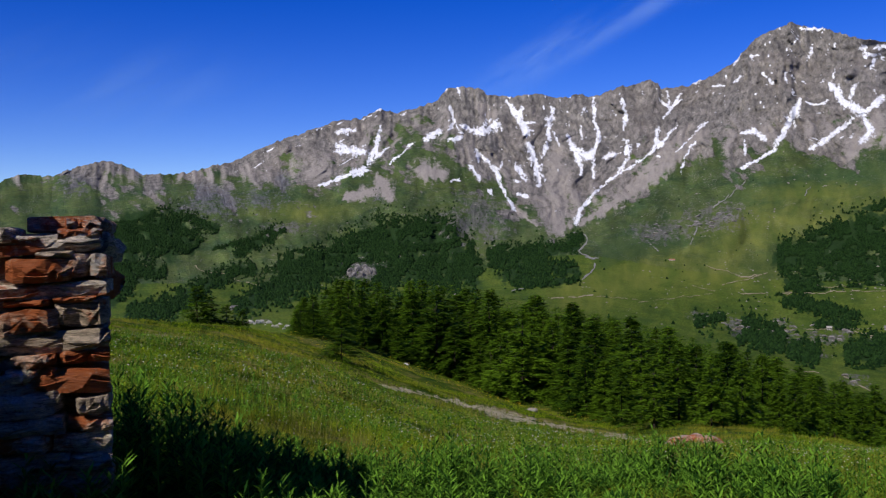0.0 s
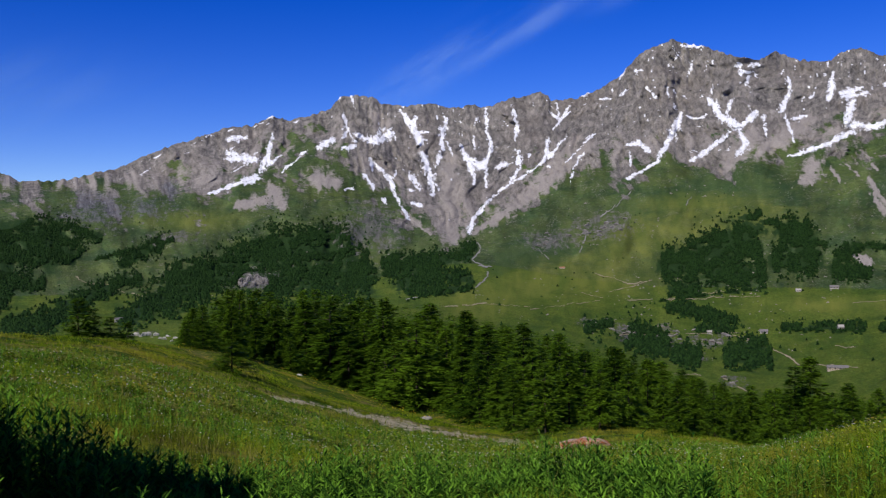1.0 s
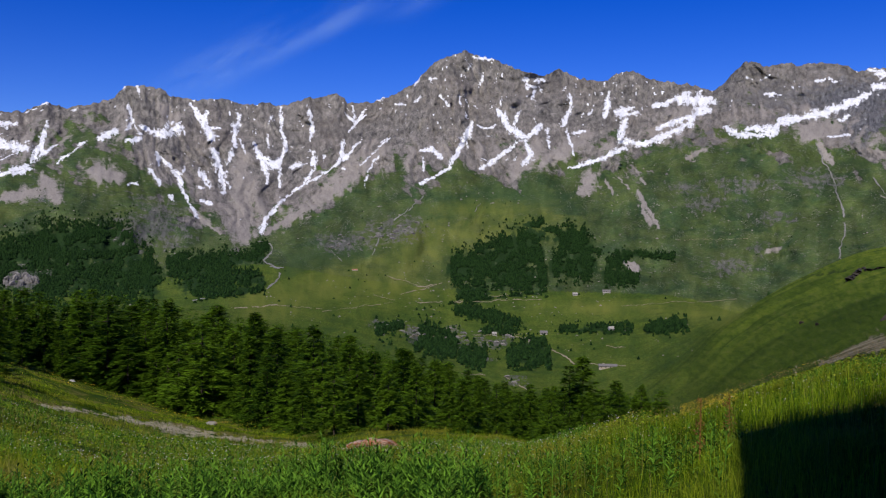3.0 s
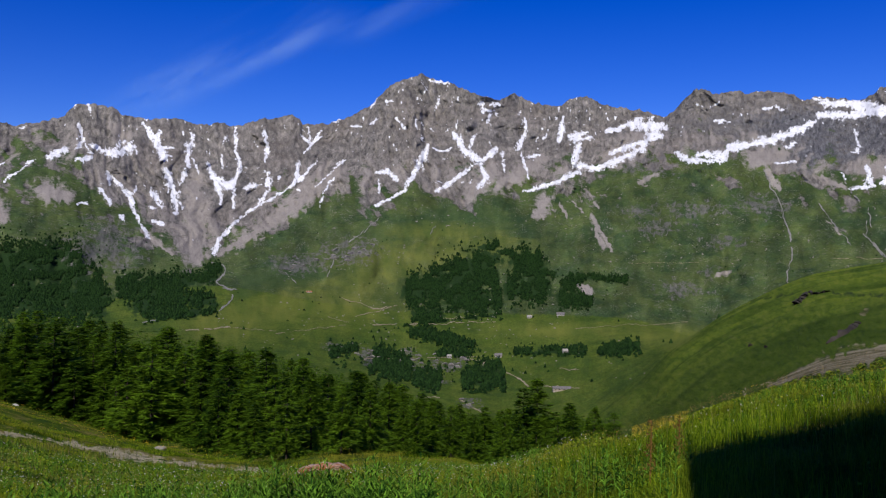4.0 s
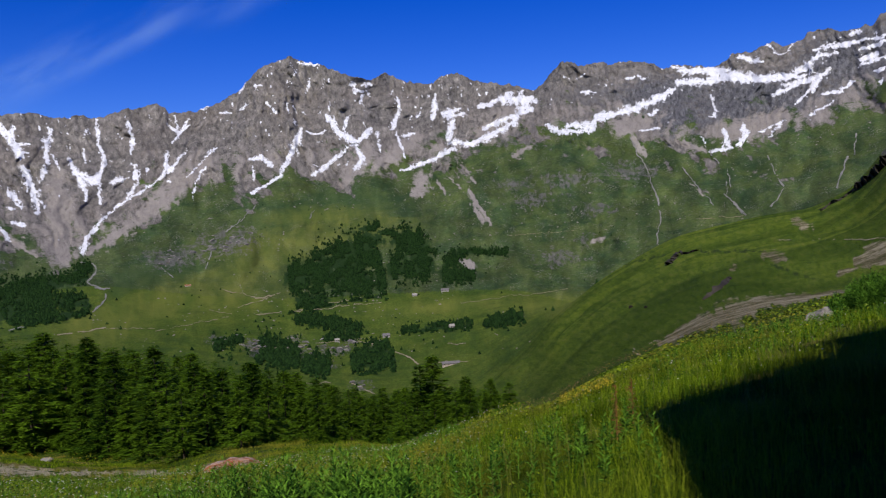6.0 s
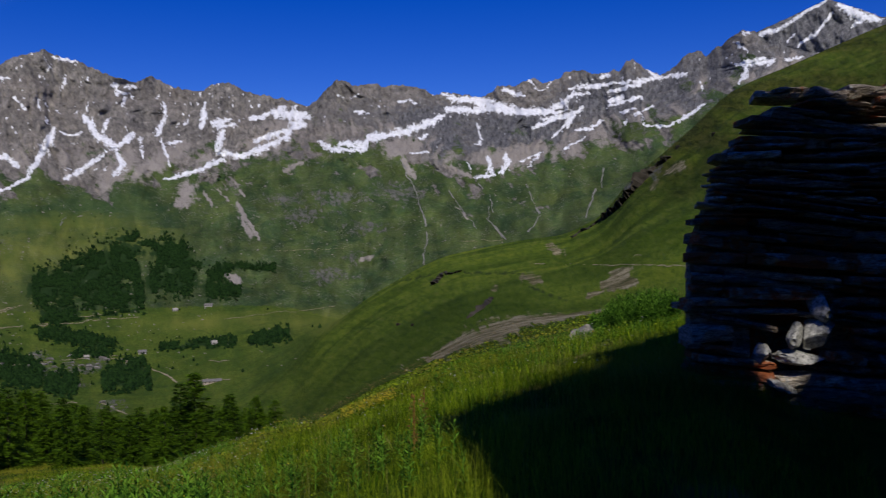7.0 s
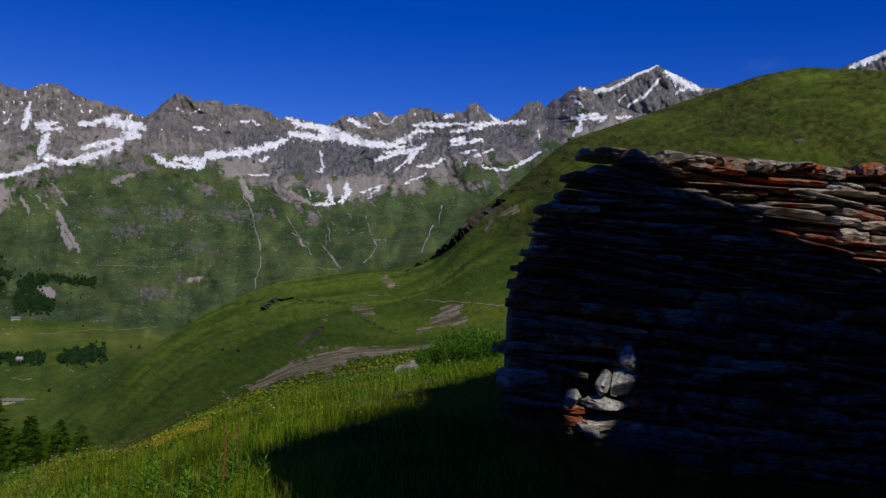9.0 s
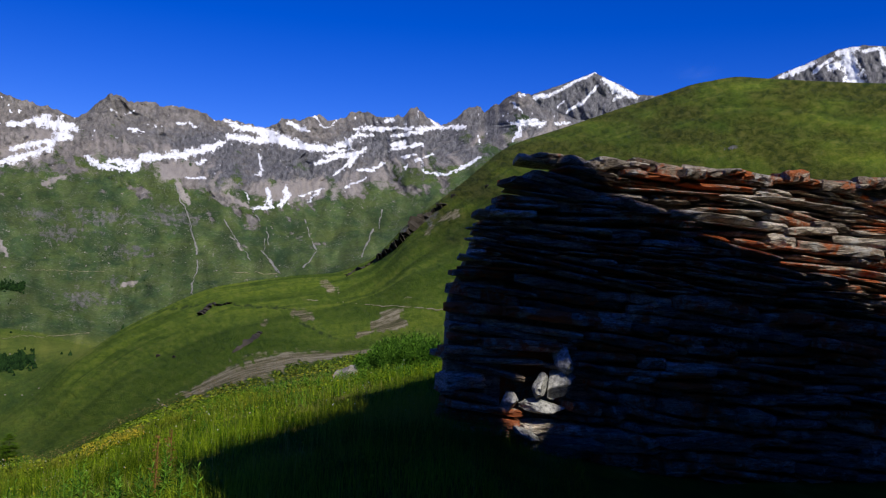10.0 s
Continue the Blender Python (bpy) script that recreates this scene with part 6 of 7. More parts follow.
def strew(n, az0, az1, r0, r1, seed, clump=0.6, scale=0.5):
    """Points over a stretch of meadow, in drifts."""
    r = np.random.RandomState(seed)
    az = radians(az0) + r.uniform(0, 1, n) * radians(az1 - az0)
    d = np.sqrt(r.uniform(r0 * r0, r1 * r1, n))
    x, y = d * np.sin(az), d * np.cos(az)
    keep = r.uniform(0, 1, n) < 1 - clump + clump * 2 * (fbm(x * scale, y * scale, 3, seed) + 0.5)
    x, y = x[keep], y[keep]
    return x, y, heights(x, y)


def on_path(x, y):
    az = np.degrees(np.arctan2(x, y))
    c = np.clip(np.rint((az + 29) / 0.125).astype(int), 0, 948)
    d = np.hypot(x, y)
    R = np.hypot(X, Y)
    row = np.array([np.searchsorted(R[:SPLIT, k], q) for k, q in zip(c, d)])
    return np.maximum(MASKS["path"], MASKS["dirt"])[np.clip(row, 0, SPLIT - 1), c] > 0.25


r_ = np.random.RandomState(5)
x, y, z = strew(100000, -29, 66, 4.4, 9.5, 201, 0.3)
t = r_.uniform(0.07, 0.22, len(x)) * (0.9 + 1.3 * np.clip(fbm(x * 1.3, y * 1.3, 4, 218), -0.35, 0.5)) * (0.85 + 0.5 * np.clip((np.degrees(np.arctan2(x, y)) - 22) / 20, 0, 1))
blades("tall_grass", x, y, z, t, r_.uniform(0.0025, 0.005, len(x)), 11, M_GRASS, "tall green meadow grass close by", "grass", 0.95)
x, y, z = strew(190000, -29, 63, 9.5, 26, 202, 0.4, 0.3)
t = r_.uniform(0.07, 0.2, len(x)) * (0.9 + 1.6 * np.clip(fbm(x * 0.8, y * 0.8, 4, 217), -0.35, 0.5)) * np.where(np.degrees(np.arctan2(x, y)) > 34, np.clip((22 - np.hypot(x, y)) / 9, 0.3, 1), 1)
ok = ~on_path(x, y) | (r_.uniform(0, 1, len(x)) < 0.12)
x, y, z, t = x[ok], y[ok], z[ok], t[ok]
blades("meadow_grass", x, y, z, t, r_.uniform(0.005, 0.011, len(x)), 12, M_GRASS, "rough flowering meadow grass", "grass", two=False)
x, y, z = strew(170000, -29, 29, 24, 96, 203, 0.5, 0.12)
ok = ~on_path(x, y) | (r_.uniform(0, 1, len(x)) < 0.15)
x, y, z = x[ok], y[ok], z[ok]
t = r_.uniform(0.07, 0.2, len(x)) * (0.9 + 1.8 * np.clip(fbm(x * 0.4, y * 0.4, 4, 219), -0.35, 0.6))
blades("meadow_tufts", x, y, z, t, r_.uniform(0.018, 0.045, len(x)), 13, M_GRASS, "tufted grass on the falling meadow", "grass", two=False)


# tussocks: blades fanning out from one root
r4 = np.random.RandomState(77)
for name, mat, count, near, far, seed, label in (("tussocks", M_GRASS, 3600, 4.6, 17, 231, "green tussocks standing up out of the meadow"), ("far_tussocks", M_GRASS, 5200, 17, 60, 233, "coarse tussocks on the falling meadow"), ("straw_tussocks", M_STRAW, 700, 6, 40, 235, "straw-coloured tussocks among green grass")):
    x, y, z = strew(count, -28, 60 if far < 20 else 28, near, far, seed, 0.8, 0.35)
    ok = ~on_path(x, y)
    x, y = np.repeat(x[ok], 22), np.repeat(y[ok], 22)
    d = np.hypot(x, y)
    tall = np.repeat(r4.uniform(0.5, 1.25, ok.sum()), 22) * r4.uniform(0.1, 0.3, len(x)) * np.where(np.degrees(np.arctan2(x, y)) > 34, np.clip((22 - d) / 9, 0.3, 1), 1)
    spread = 0.05 + 0.0025 * d
    x, y = x + r4.normal(0, 1, len(x)) * spread, y + r4.normal(0, 1, len(x)) * spread
    blades(name, x, y, heights(x, y), tall, 0.0025 + 0.00055 * d * r4.uniform(0.6, 1.2, len(x)), seed, mat, label, "grass", 0.9, two=False)

# rank clumps and withered patches between
for name, mat, seed, count, label in (("rank_grass", M_HERB, 221, 90000, "dark rank grass in clumps"), ("withered_grass", M_STRAW, 223, 30000, "pale withered grass in patches")):
    x, y, z = strew(count, -29, 56, 6.5, 34, seed, 0.0)
    f = fbm(x * 0.55, y * 0.55, 4, seed) + 0.35 * fbm(x * 2.5, y * 2.5, 2, seed + 5)
    ok = (f > 0.2) & ~on_path(x, y)
    x, y, z, f = x[ok], y[ok], z[ok], f[ok]
    d = np.hypot(x, y)
    t = r_.uniform(0.1, 0.22, len(x)) * (0.7 + 1.6 * f) * np.where(np.degrees(np.arctan2(x, y)) > 34, np.clip((22 - d) / 9, 0.3, 1), 1)
    blades(name, x, y, z, t, r_.uniform(0.0007, 0.0013, len(x)) * d, seed, mat, label, "grass", 0.8, two=False)

# tall flowering stalks that nod above the grass
x, y, z = strew(700, -10, 58, 4.7, 10, 215, 0.9, 0.7)
t = r_.uniform(0.3, 0.46, len(x))
blades("seeding_grass", x, y, z, t, r_.uniform(0.0022, 0.0035, len(x)), 21, M_STRAW, "tall seeding grass stalks, pale and thin", "grass", 0.35)
tip = np.repeat(np.stack([x, y, z + t * 0.9], 1), 9, axis=0)
tip += np.random.RandomState(8).normal(0, 1, tip.shape) * [0.0035, 0.0035, 0.018]
seeds = tip[:, None, :] + np.random.RandomState(9).normal(0, 0.0025, (len(tip), 3, 3))
tagged(new("seed_heads", mesh_of("seed_heads", seeds.reshape(-1, 3), np.arange(3 * len(tip)).reshape(-1, 3), M_STRAW)), "feathery straw-coloured seed heads over the grass", "grass", kind="stuff")


def herbs(name, x, y, z, tall, seed, leaves, leaf, mat, label, category):
    """Upright stems with lance-shaped leaves all the way up."""
    r = np.random.RandomState(seed)
    co, f = [], []
    b = 0
    for px_, py_, pz_, h in zip(x, y, z, tall):
        lean = r.uniform(-0.12, 0.12, 2)
        n = leaves
        u = np.linspace(0.12, 1, n) + r.uniform(-0.02, 0.02, n)
        a = np.arange(n) * 2.4 + r.uniform(0, 6)
        root = np.stack([px_ + lean[0] * u * h, py_ + lean[1] * u * h, pz_ + u * h], 1)
        ln = leaf * (1.15 - 0.6 * u) * r.uniform(0.8, 1.2, n)
        up = r.uniform(0.1, 0.7, n) + 0.5 * u
        d = np.stack([np.cos(a), np.sin(a), up], 1)
        tip = root + d * ln[:, None]
        tip[:, 2] -= ln * 0.25 * (1 - u)
        side = np.stack([-np.sin(a), np.cos(a), np.zeros(n)], 1) * (ln * 0.13)[:, None]
        mid = root + d * (ln * 0.45)[:, None] + np.array([0, 0, 1]) * (ln * 0.06)[:, None]
        co.append(np.stack([root, mid + side, tip, mid - side], 1).reshape(-1, 3))
        f.append(b + 4 * np.arange(n)[:, None] + np.array([[0, 1, 2, 3]]))
        b += 4 * n
        stem = np.array([[px_ - 0.005, py_, pz_ - 0.02], [px_ + 0.005, py_, pz_ - 0.02], [px_ + lean[0] * h + 0.002, py_ + lean[1] * h, pz_ + h], [px_ + lean[0] * h - 0.002, py_ + lean[1] * h, pz_ + h]])
        co.append(stem), f.append(np.array([[b, b + 1, b + 2, b + 3]]))
        b += 4
    return tagged(new(name, mesh_of(name, np.vstack(co), np.vstack(f), mat)), label, category, kind="stuff")


x, y, z = strew(2100, -15, 24, 4.6, 7.8, 204, 1.0, 1.3)
herbs("willowherb", x, y, z, r_.uniform(0.16, 0.5, len(x)) * np.clip(0.72 + 1.3 * fbm(x * 0.9, y * 0.9, 3, 219), 0.25, 1.2), 14, 26, 0.088, M_HERB, "upright green willowherb with narrow leaves", "plant")
x, y, z = strew(150, 20, 40, 5.0, 8.5, 214, 0.95, 0.8)
herbs("scattered_willowherb", x, y, z, r_.uniform(0.15, 0.34, len(x)), 19, 22, 0.065, M_HERB, "scattered green willowherb among the grass", "plant")
x, y, z = strew(900, -29, -7, 3.4, 6.6, 205, 0.3, 0.8)
az_ = np.degrees(np.arctan2(x, y))
past = (x - corner.x) * -0.3256 + (y - corner.y) * 0.9455        # how far behind the ruined wall's front
ok = (az_ < -20.3) | (past > 0.5)
x, y, z, az_ = x[ok], y[ok], z[ok], az_[ok]
herbs("willowherb_by_wall", x, y, z, r_.uniform(0.55, 0.95, len(x)) * np.clip((-2 - az_) / 17, 0.35, 1) * np.clip(np.hypot(x, y) / 5.2, 0.5, 1.1) * np.where(az_ < -20.3, 0.85, 1.0), 15, 34, 0.11, M_HERB, "tall leafy willowherb at the foot of the wall", "plant")
x, y, z = strew(650, 42, 58, 11, 17.5, 206, 1.0, 0.5)
herbs("leafy_herbs", x, y, z, r_.uniform(0.1, 0.22, len(x)) * np.clip((np.degrees(np.arctan2(x, y)) - 40) / 8, 0.4, 1), 16, 14, 0.06, M_HERB, "broad leafy herbs among the grass", "plant")
x, y, z = strew(220, 53, 58.3, 14.5, 18.5, 207, 0.2, 0.6)
herbs("leafy_shrub", x, y, z, r_.uniform(0.3, 0.72, len(x)) * np.sqrt(np.clip(1.02 - ((np.degrees(np.arctan2(x, y)) - 56.6) / 3.9) ** 2, 0.02, 1)), 17, 70, 0.1, M_HERB, "dense leafy shrub beside the hut's corner", "shrub")
x, y, z = strew(5200, -29, 30, 7.5, 36, 208, 1.0, 0.5)
herbs("meadow_herbs", x, y, z, r_.uniform(0.1, 0.3, len(x)), 18, 12, 0.085, M_HERB, "leafy herbs in clumps in the meadow", "plant")


def flowers(name, x, y, z, size, mat, label, seed):
    r = np.random.RandomState(seed)
    n = len(x)
    a = r.uniform(0, 6.28, n)
    tilt = r.uniform(0.2, 0.9, n)
    c = np.stack([x, y, z], 1)
    u = np.stack([np.cos(a), np.sin(a), np.zeros(n)], 1)
    v = np.stack([-np.sin(a) * np.cos(tilt), np.cos(a) * np.cos(tilt), np.sin(tilt)], 1)
    co = np.stack([c + size[:, None] * (u * math.cos(k) + v * math.sin(k)) for k in np.arange(6) * math.pi / 3], 1).reshape(-1, 3)
    f = 6 * np.arange(n)[:, None] + np.array([[0, 1, 2, 3, 4, 5]])
    return tagged(new(name, mesh_of(name, co, f, mat)), label, "flowers", kind="stuff")


x, y, z = strew(900, -26, 60, 6, 24, 209, 0.9, 0.25)
flowers("yellow_flowers", x, y, z + r_.uniform(0.12, 0.28, len(x)), r_.uniform(0.004, 0.008, len(x)), M_YELLOW, "small yellow meadow flowers", 31)
x, y, z = strew(1100, 36.0, 39.4, 11.6, 13.4, 210, 0.8, 1.2)
flowers("yellow_drift", x, y, z + r_.uniform(0.12, 0.27, len(x)), r_.uniform(0.0035, 0.0075, len(x)), M_YELLOW, "drift of yellow flowers on the bank's edge", 32)
x, y, z = strew(11000, -26, 56, 7, 34, 211, 1.0, 0.45)
ok = (np.degrees(np.arctan2(x, y)) < 33) | (np.hypot(x, y) < 13)
x, y, z = x[ok], y[ok], z[ok]
flowers("white_flowers", x, y, z + r_.uniform(0.12, 0.26, len(x)), r_.uniform(0.004, 0.009, len(x)) * np.clip(np.hypot(x, y) / 14, 0.45, 1.6), M_WHITE, "small white umbels in the meadow", 33)
M_CLOVER = leaf_material("clover", (0.03, 0.07, 0.006), (0.2, 0.27, 0.03), 1.0, 0.35)
M_SORREL = leaf_material("sorrel_seed", (0.13, 0.075, 0.035), (0.34, 0.25, 0.1), 1.0, 0.3)
x, y, z = strew(9000, -27, 50, 7, 40, 213, 1.0, 0.4)
flowers("sorrel_heads", x, y, z + r_.uniform(0.12, 0.3, len(x)), r_.uniform(0.004, 0.01, len(x)) * np.clip(np.hypot(x, y) / 14, 0.7, 2), M_SORREL, "reddish-brown sorrel heads among the grass", 35)
for name, mat, count, seed, label in (("clover_leaves", M_CLOVER, 22000, 241, "small olive clover leaves between the grass"), ("yarrow_leaves", M_GRASS, 30000, 243, "small yellow-green leaves between the grass")):
    x, y, z = strew(count, -28, 58, 5, 34, seed, 1.0, 0.35)
    ok = ~on_path(x, y)
    x, y, z = x[ok], y[ok], z[ok]
    d = np.hypot(x, y)
    flowers(name, x, y, z + r_.uniform(0.03, 0.19, len(x)) * np.where(np.degrees(np.arctan2(x, y)) > 34, np.clip((22 - d) / 9, 0.3, 1), 1), r_.uniform(0.007, 0.017, len(x)) * np.clip(d / 11, 0.7, 2.4), mat, label, seed)["category"] = "plant"
x, y, z = strew(1500, -10, 14, 55, 98, 212, 0.95, 0.06)
ok = ~on_path(x, y)
flowers("golden_flowers", x[ok], y[ok], z[ok] + 0.3, r_.uniform(0.015, 0.03, ok.sum()), M_YELLOW, "golden flowers along the wood's edge", 34)


def boulder(seed, sx, sy, sz, mat):
    bm = bmesh.new()
    bmesh.ops.create_icosphere(bm, subdivisions=3, radius=1)
    for v in bm.verts:
        n = noise.fractal(v.co * 1.3 + Vector((seed * 7.1, 0, 0)), 1.0, 2.0, 4)
        v.co *= 1 + 0.35 * n
        v.co = Vector((v.co.x * sx, v.co.y * sy, v.co.z * sz))
    me = bpy.data.meshes.new("boulder")
    bm.to_mesh(me), bm.free()
    me.materials.append(mat)
    return me


for k, (az, dist, s, tone, label) in enumerate(((-2.55, 90, 0.2, M_PALE, "pale limestone block at the meadow's lower edge"), (52.6, 15.5, 0.22, M_GREYROCK, "grey boulder in the grass"), (5.6, 62, 0.3, M_GREYROCK, "weathered rock beside the track"),
        (-7.2, 96, 0.3, M_GREYROCK, "low grey rock near the wood"))):
    b = new("boulder", boulder(k, s * 1.5, s, s * 0.75, tone))
    b.location = (dist * math.sin(radians(az)), dist * math.cos(radians(az)), height_at(az, dist) + s * 0.3)
    tagged(b, label, "boulder")

# withered dock standing at the shade's edge
M_DOCK = leaf_material("dry_dock", (0.13, 0.065, 0.02), (0.28, 0.16, 0.045), 1.0, 0.2)
for k, (az, dist, tall) in enumerate(((37.6, 6.5, 0.46), (39.2, 7.6, 0.4))):
    x0, y0 = dist * math.sin(radians(az)), dist * math.cos(radians(az))
    r2 = np.random.RandomState(60 + k)
    n = 170
    u = r2.uniform(0.15, 1, n)
    co = np.stack([x0 + r2.normal(0, 0.03, n) * (1.3 - u), y0 + r2.normal(0, 0.03, n) * (1.3 - u), height_at(az, dist) + u * tall], 1)
    s = r2.normal(0, 0.01, (n, 2, 3))
    tri_co = np.stack([co, co + s[:, 0], co + s[:, 1]], 1).reshape(-1, 3)
    dock = thing("dock_plant", Matrix(), "withered rust-orange dock stalk in the grass", "plant")
    part("seed_head", mesh_of("seed_head", tri_co, np.arange(3 * n).reshape(-1, 3), M_DOCK), dock)["kind"] = "stuff"
    sc, st = tube([(x0, y0, height_at(az, dist) - 0.05), (x0 + 0.01, y0, height_at(az, dist) + tall)], (0.008, 0.004), 5)
    part("stalk", mesh_of("stalk", sc, st, M_DOCK), dock)


# pale boulders strewn over the slopes across the valley
r3 = np.random.RandomState(91)
co, tri = [], []
while len(co) < 900:
    az, el = r3.uniform(-8, 58), r3.uniform(-7.5, 5.0)
    if vnoise(az * 0.6, el * 1.1, 171) < 0.08:
        continue
    p = land_at(az, el, 3.4 if az < 36 else 4.1, 7.0)
    s = math.hypot(p.x, p.y) * r3.uniform(0.0005, 0.0014)
    q = np.array([(1, 0, 0), (-1, 0, 0), (0, 1, 0), (0, -1, 0), (0, 0, 1.0), (0, 0, -0.5)]) * r3.uniform(0.5, 1.3, (6, 1)) * s * np.array([1.4, 1.0, 0.9])
    a = r3.uniform(0, 6.28)
    q = np.stack([q[:, 0] * math.cos(a) - q[:, 1] * math.sin(a), q[:, 0] * math.sin(a) + q[:, 1] * math.cos(a), q[:, 2]], 1)
    tri.append(6 * len(co) + np.array([(0, 2, 4), (2, 1, 4), (1, 3, 4), (3, 0, 4), (2, 0, 5), (1, 2, 5), (3, 1, 5), (0, 3, 5)]))
    co.append(q + np.array(p))
tagged(new("scattered_boulders", mesh_of("scattered_boulders", np.vstack(co), np.vstack(tri), M_GREYROCK)), "pale grey boulders strewn over grassy slopes", "rocks", kind="stuff")

# rocky ledges where the green hill breaks off: steep overhanging faces, shade in their colour
def crag_block(seed, mat):
    """A buttress one unit high: its broken face leans out over -y, grass-worn top falling away behind."""
    r = np.random.RandomState(seed)
    profile = [(0.35, -0.7), (0.1, -0.35), (-0.08, 0.1), (-0.3, 0.42), (-0.46, 0.72), (-0.42, 0.95), (-0.1, 1.04), (0.5, 0.86), (1.2, 0.4), (1.7, -0.4)]
    n, m = 9, len(profile)
    xs = np.linspace(-1, 1, n)
    co = []
    step = np.cumsum(r.uniform(-0.25, 0.25, n))
    for k, x in enumerate(xs):
        end = 1 - 0.75 * abs(x) ** 4
        co += [(x + r.uniform(-0.07, 0.07), y * end + 0.5 * (step[k] - step.mean()) + r.uniform(-0.07, 0.07), z * (end if z > 0 else 1) * (1 + 0.35 * (step[k] - step.mean())) + r.uniform(-0.06, 0.06)) for y, z in profile]
    i, j = np.meshgrid(np.arange(n - 1), np.arange(m - 1), indexing="ij")
    q = np.stack([i * m + j, (i + 1) * m + j, (i + 1) * m + j + 1, i * m + j + 1], -1).reshape(-1, 4)
    caps = [[0, k, k + 1, k + 2] for k in range(1, m - 2, 2)] + [[(n - 1) * m, (n - 1) * m + k + 2, (n - 1) * m + k + 1, (n - 1) * m + k] for k in range(1, m - 2, 2)]
    return mesh_of("outcrop", np.array(co), np.vstack([q, caps]), mat)


def cliff_strip(strokes, seed, label):
    """A broken rock step along the hill: its dark face leans out over the valley, the top runs back into the turf."""
    out = Vector((math.sin(radians(292)), math.cos(radians(292)), 0))
    profile = [(-0.5, -0.9), (-0.15, -0.45), (0.1, 0.05), (0.42, 0.45), (0.62, 0.8), (0.5, 1.02), (0.0, 1.06), (-0.7, 0.75), (-1.5, 0.1), (-2.0, -0.7)]
    co, m = [], len(profile)
    for a0, e0, a1, e1, w0, w1 in strokes:
        for k in range(14):
            t = k / 14
            az, el, w = a0 + (a1 - a0) * t, e0 + (e1 - e0) * t, w0 + (w1 - w0) * t
            p = land_at(az, el, 2.6, 4.0)
            s = math.hypot(p.x, p.y) * radians(w) * (1 + 0.9 * float(fbm(np.array(az * 3.1), np.array(el * 3.1), 3, seed)))
            for j, (y, z) in enumerate(profile):
                n = float(fbm(np.array(az * 3.6 + j * 0.5), np.array(el * 3.6 - j * 0.7), 3, seed + 5))
                co.append(p + out * (s * (y + 0.7 * n)) + Vector((0, 0, s * (0.85 * z + 0.5 * n))))
    rows = len(co) // m
    i, j = np.meshgrid(np.arange(rows - 1), np.arange(m - 1), indexing="ij")
    q = np.stack([i * m + j, i * m + j + 1, (i + 1) * m + j + 1, (i + 1) * m + j], -1).reshape(-1, 4)
    return tagged(new("outcrop", mesh_of("outcrop", np.array([tuple(v) for v in co]), q, M_CLIFF_SHADE)), label, "rock", "outcrops of the hill")


rim = random.Random(4)
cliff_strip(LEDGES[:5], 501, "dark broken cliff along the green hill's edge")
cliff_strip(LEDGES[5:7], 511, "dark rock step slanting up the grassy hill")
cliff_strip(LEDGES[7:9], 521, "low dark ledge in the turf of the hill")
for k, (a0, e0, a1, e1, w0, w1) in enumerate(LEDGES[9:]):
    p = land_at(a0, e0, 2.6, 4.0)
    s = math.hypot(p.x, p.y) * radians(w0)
    rock = new("outcrop", crag_block(k, M_CLIFF_SHADE))
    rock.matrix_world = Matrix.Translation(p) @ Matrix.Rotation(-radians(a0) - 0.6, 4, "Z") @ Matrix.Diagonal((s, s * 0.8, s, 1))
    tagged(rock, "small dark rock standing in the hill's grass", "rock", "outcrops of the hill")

for k, (az, dist, s) in enumerate(((14.7, 42, 0.34), (15.4, 41.2, 0.3), (16.1, 41.6, 0.24), (15.1, 40.6, 0.16))):
    rock = new("outcrop", crag_block(30 + k, M_RUST))
    rock.matrix_world = Matrix.Translation((dist * math.sin(radians(az)), dist * math.cos(radians(az)), height_at(az, dist) - 0.05)) @ Matrix.Rotation(-radians(az) + 0.4 * k, 4, "Z") @ Matrix.Diagonal((s * 1.3, s, s * 0.8, 1))
    tagged(rock, "rusty rock outcrop beside the track", "rock", "rusty outcrops by the track")

# pale cliff in the woods across the valley
CLIFF_BLOCKS = [crag_block(k, M_PALECLIFF) for k in range(50, 54)]
for k in range(14):
    p = land_at(-6.1 + 0.11 * k + rim.uniform(-0.1, 0.1), -2.75 + 0.6 * rim.random(), 3.4, 6.6)
    s = math.hypot(p.x, p.y) * radians(rim.uniform(0.2, 0.34))
    rock = new("cliff_rock", CLIFF_BLOCKS[k % 4])
    rock.matrix_world = Matrix.Translation(p) @ Matrix.Rotation(radians(5) + rim.uniform(-0.5, 0.5), 4, "Z") @ Matrix.Diagonal((s * 0.7, s * 0.6, s * 1.2, 1))
    tagged(rock, "pale grey cliff rock among dark woods", "rock", "cliff in the woods")

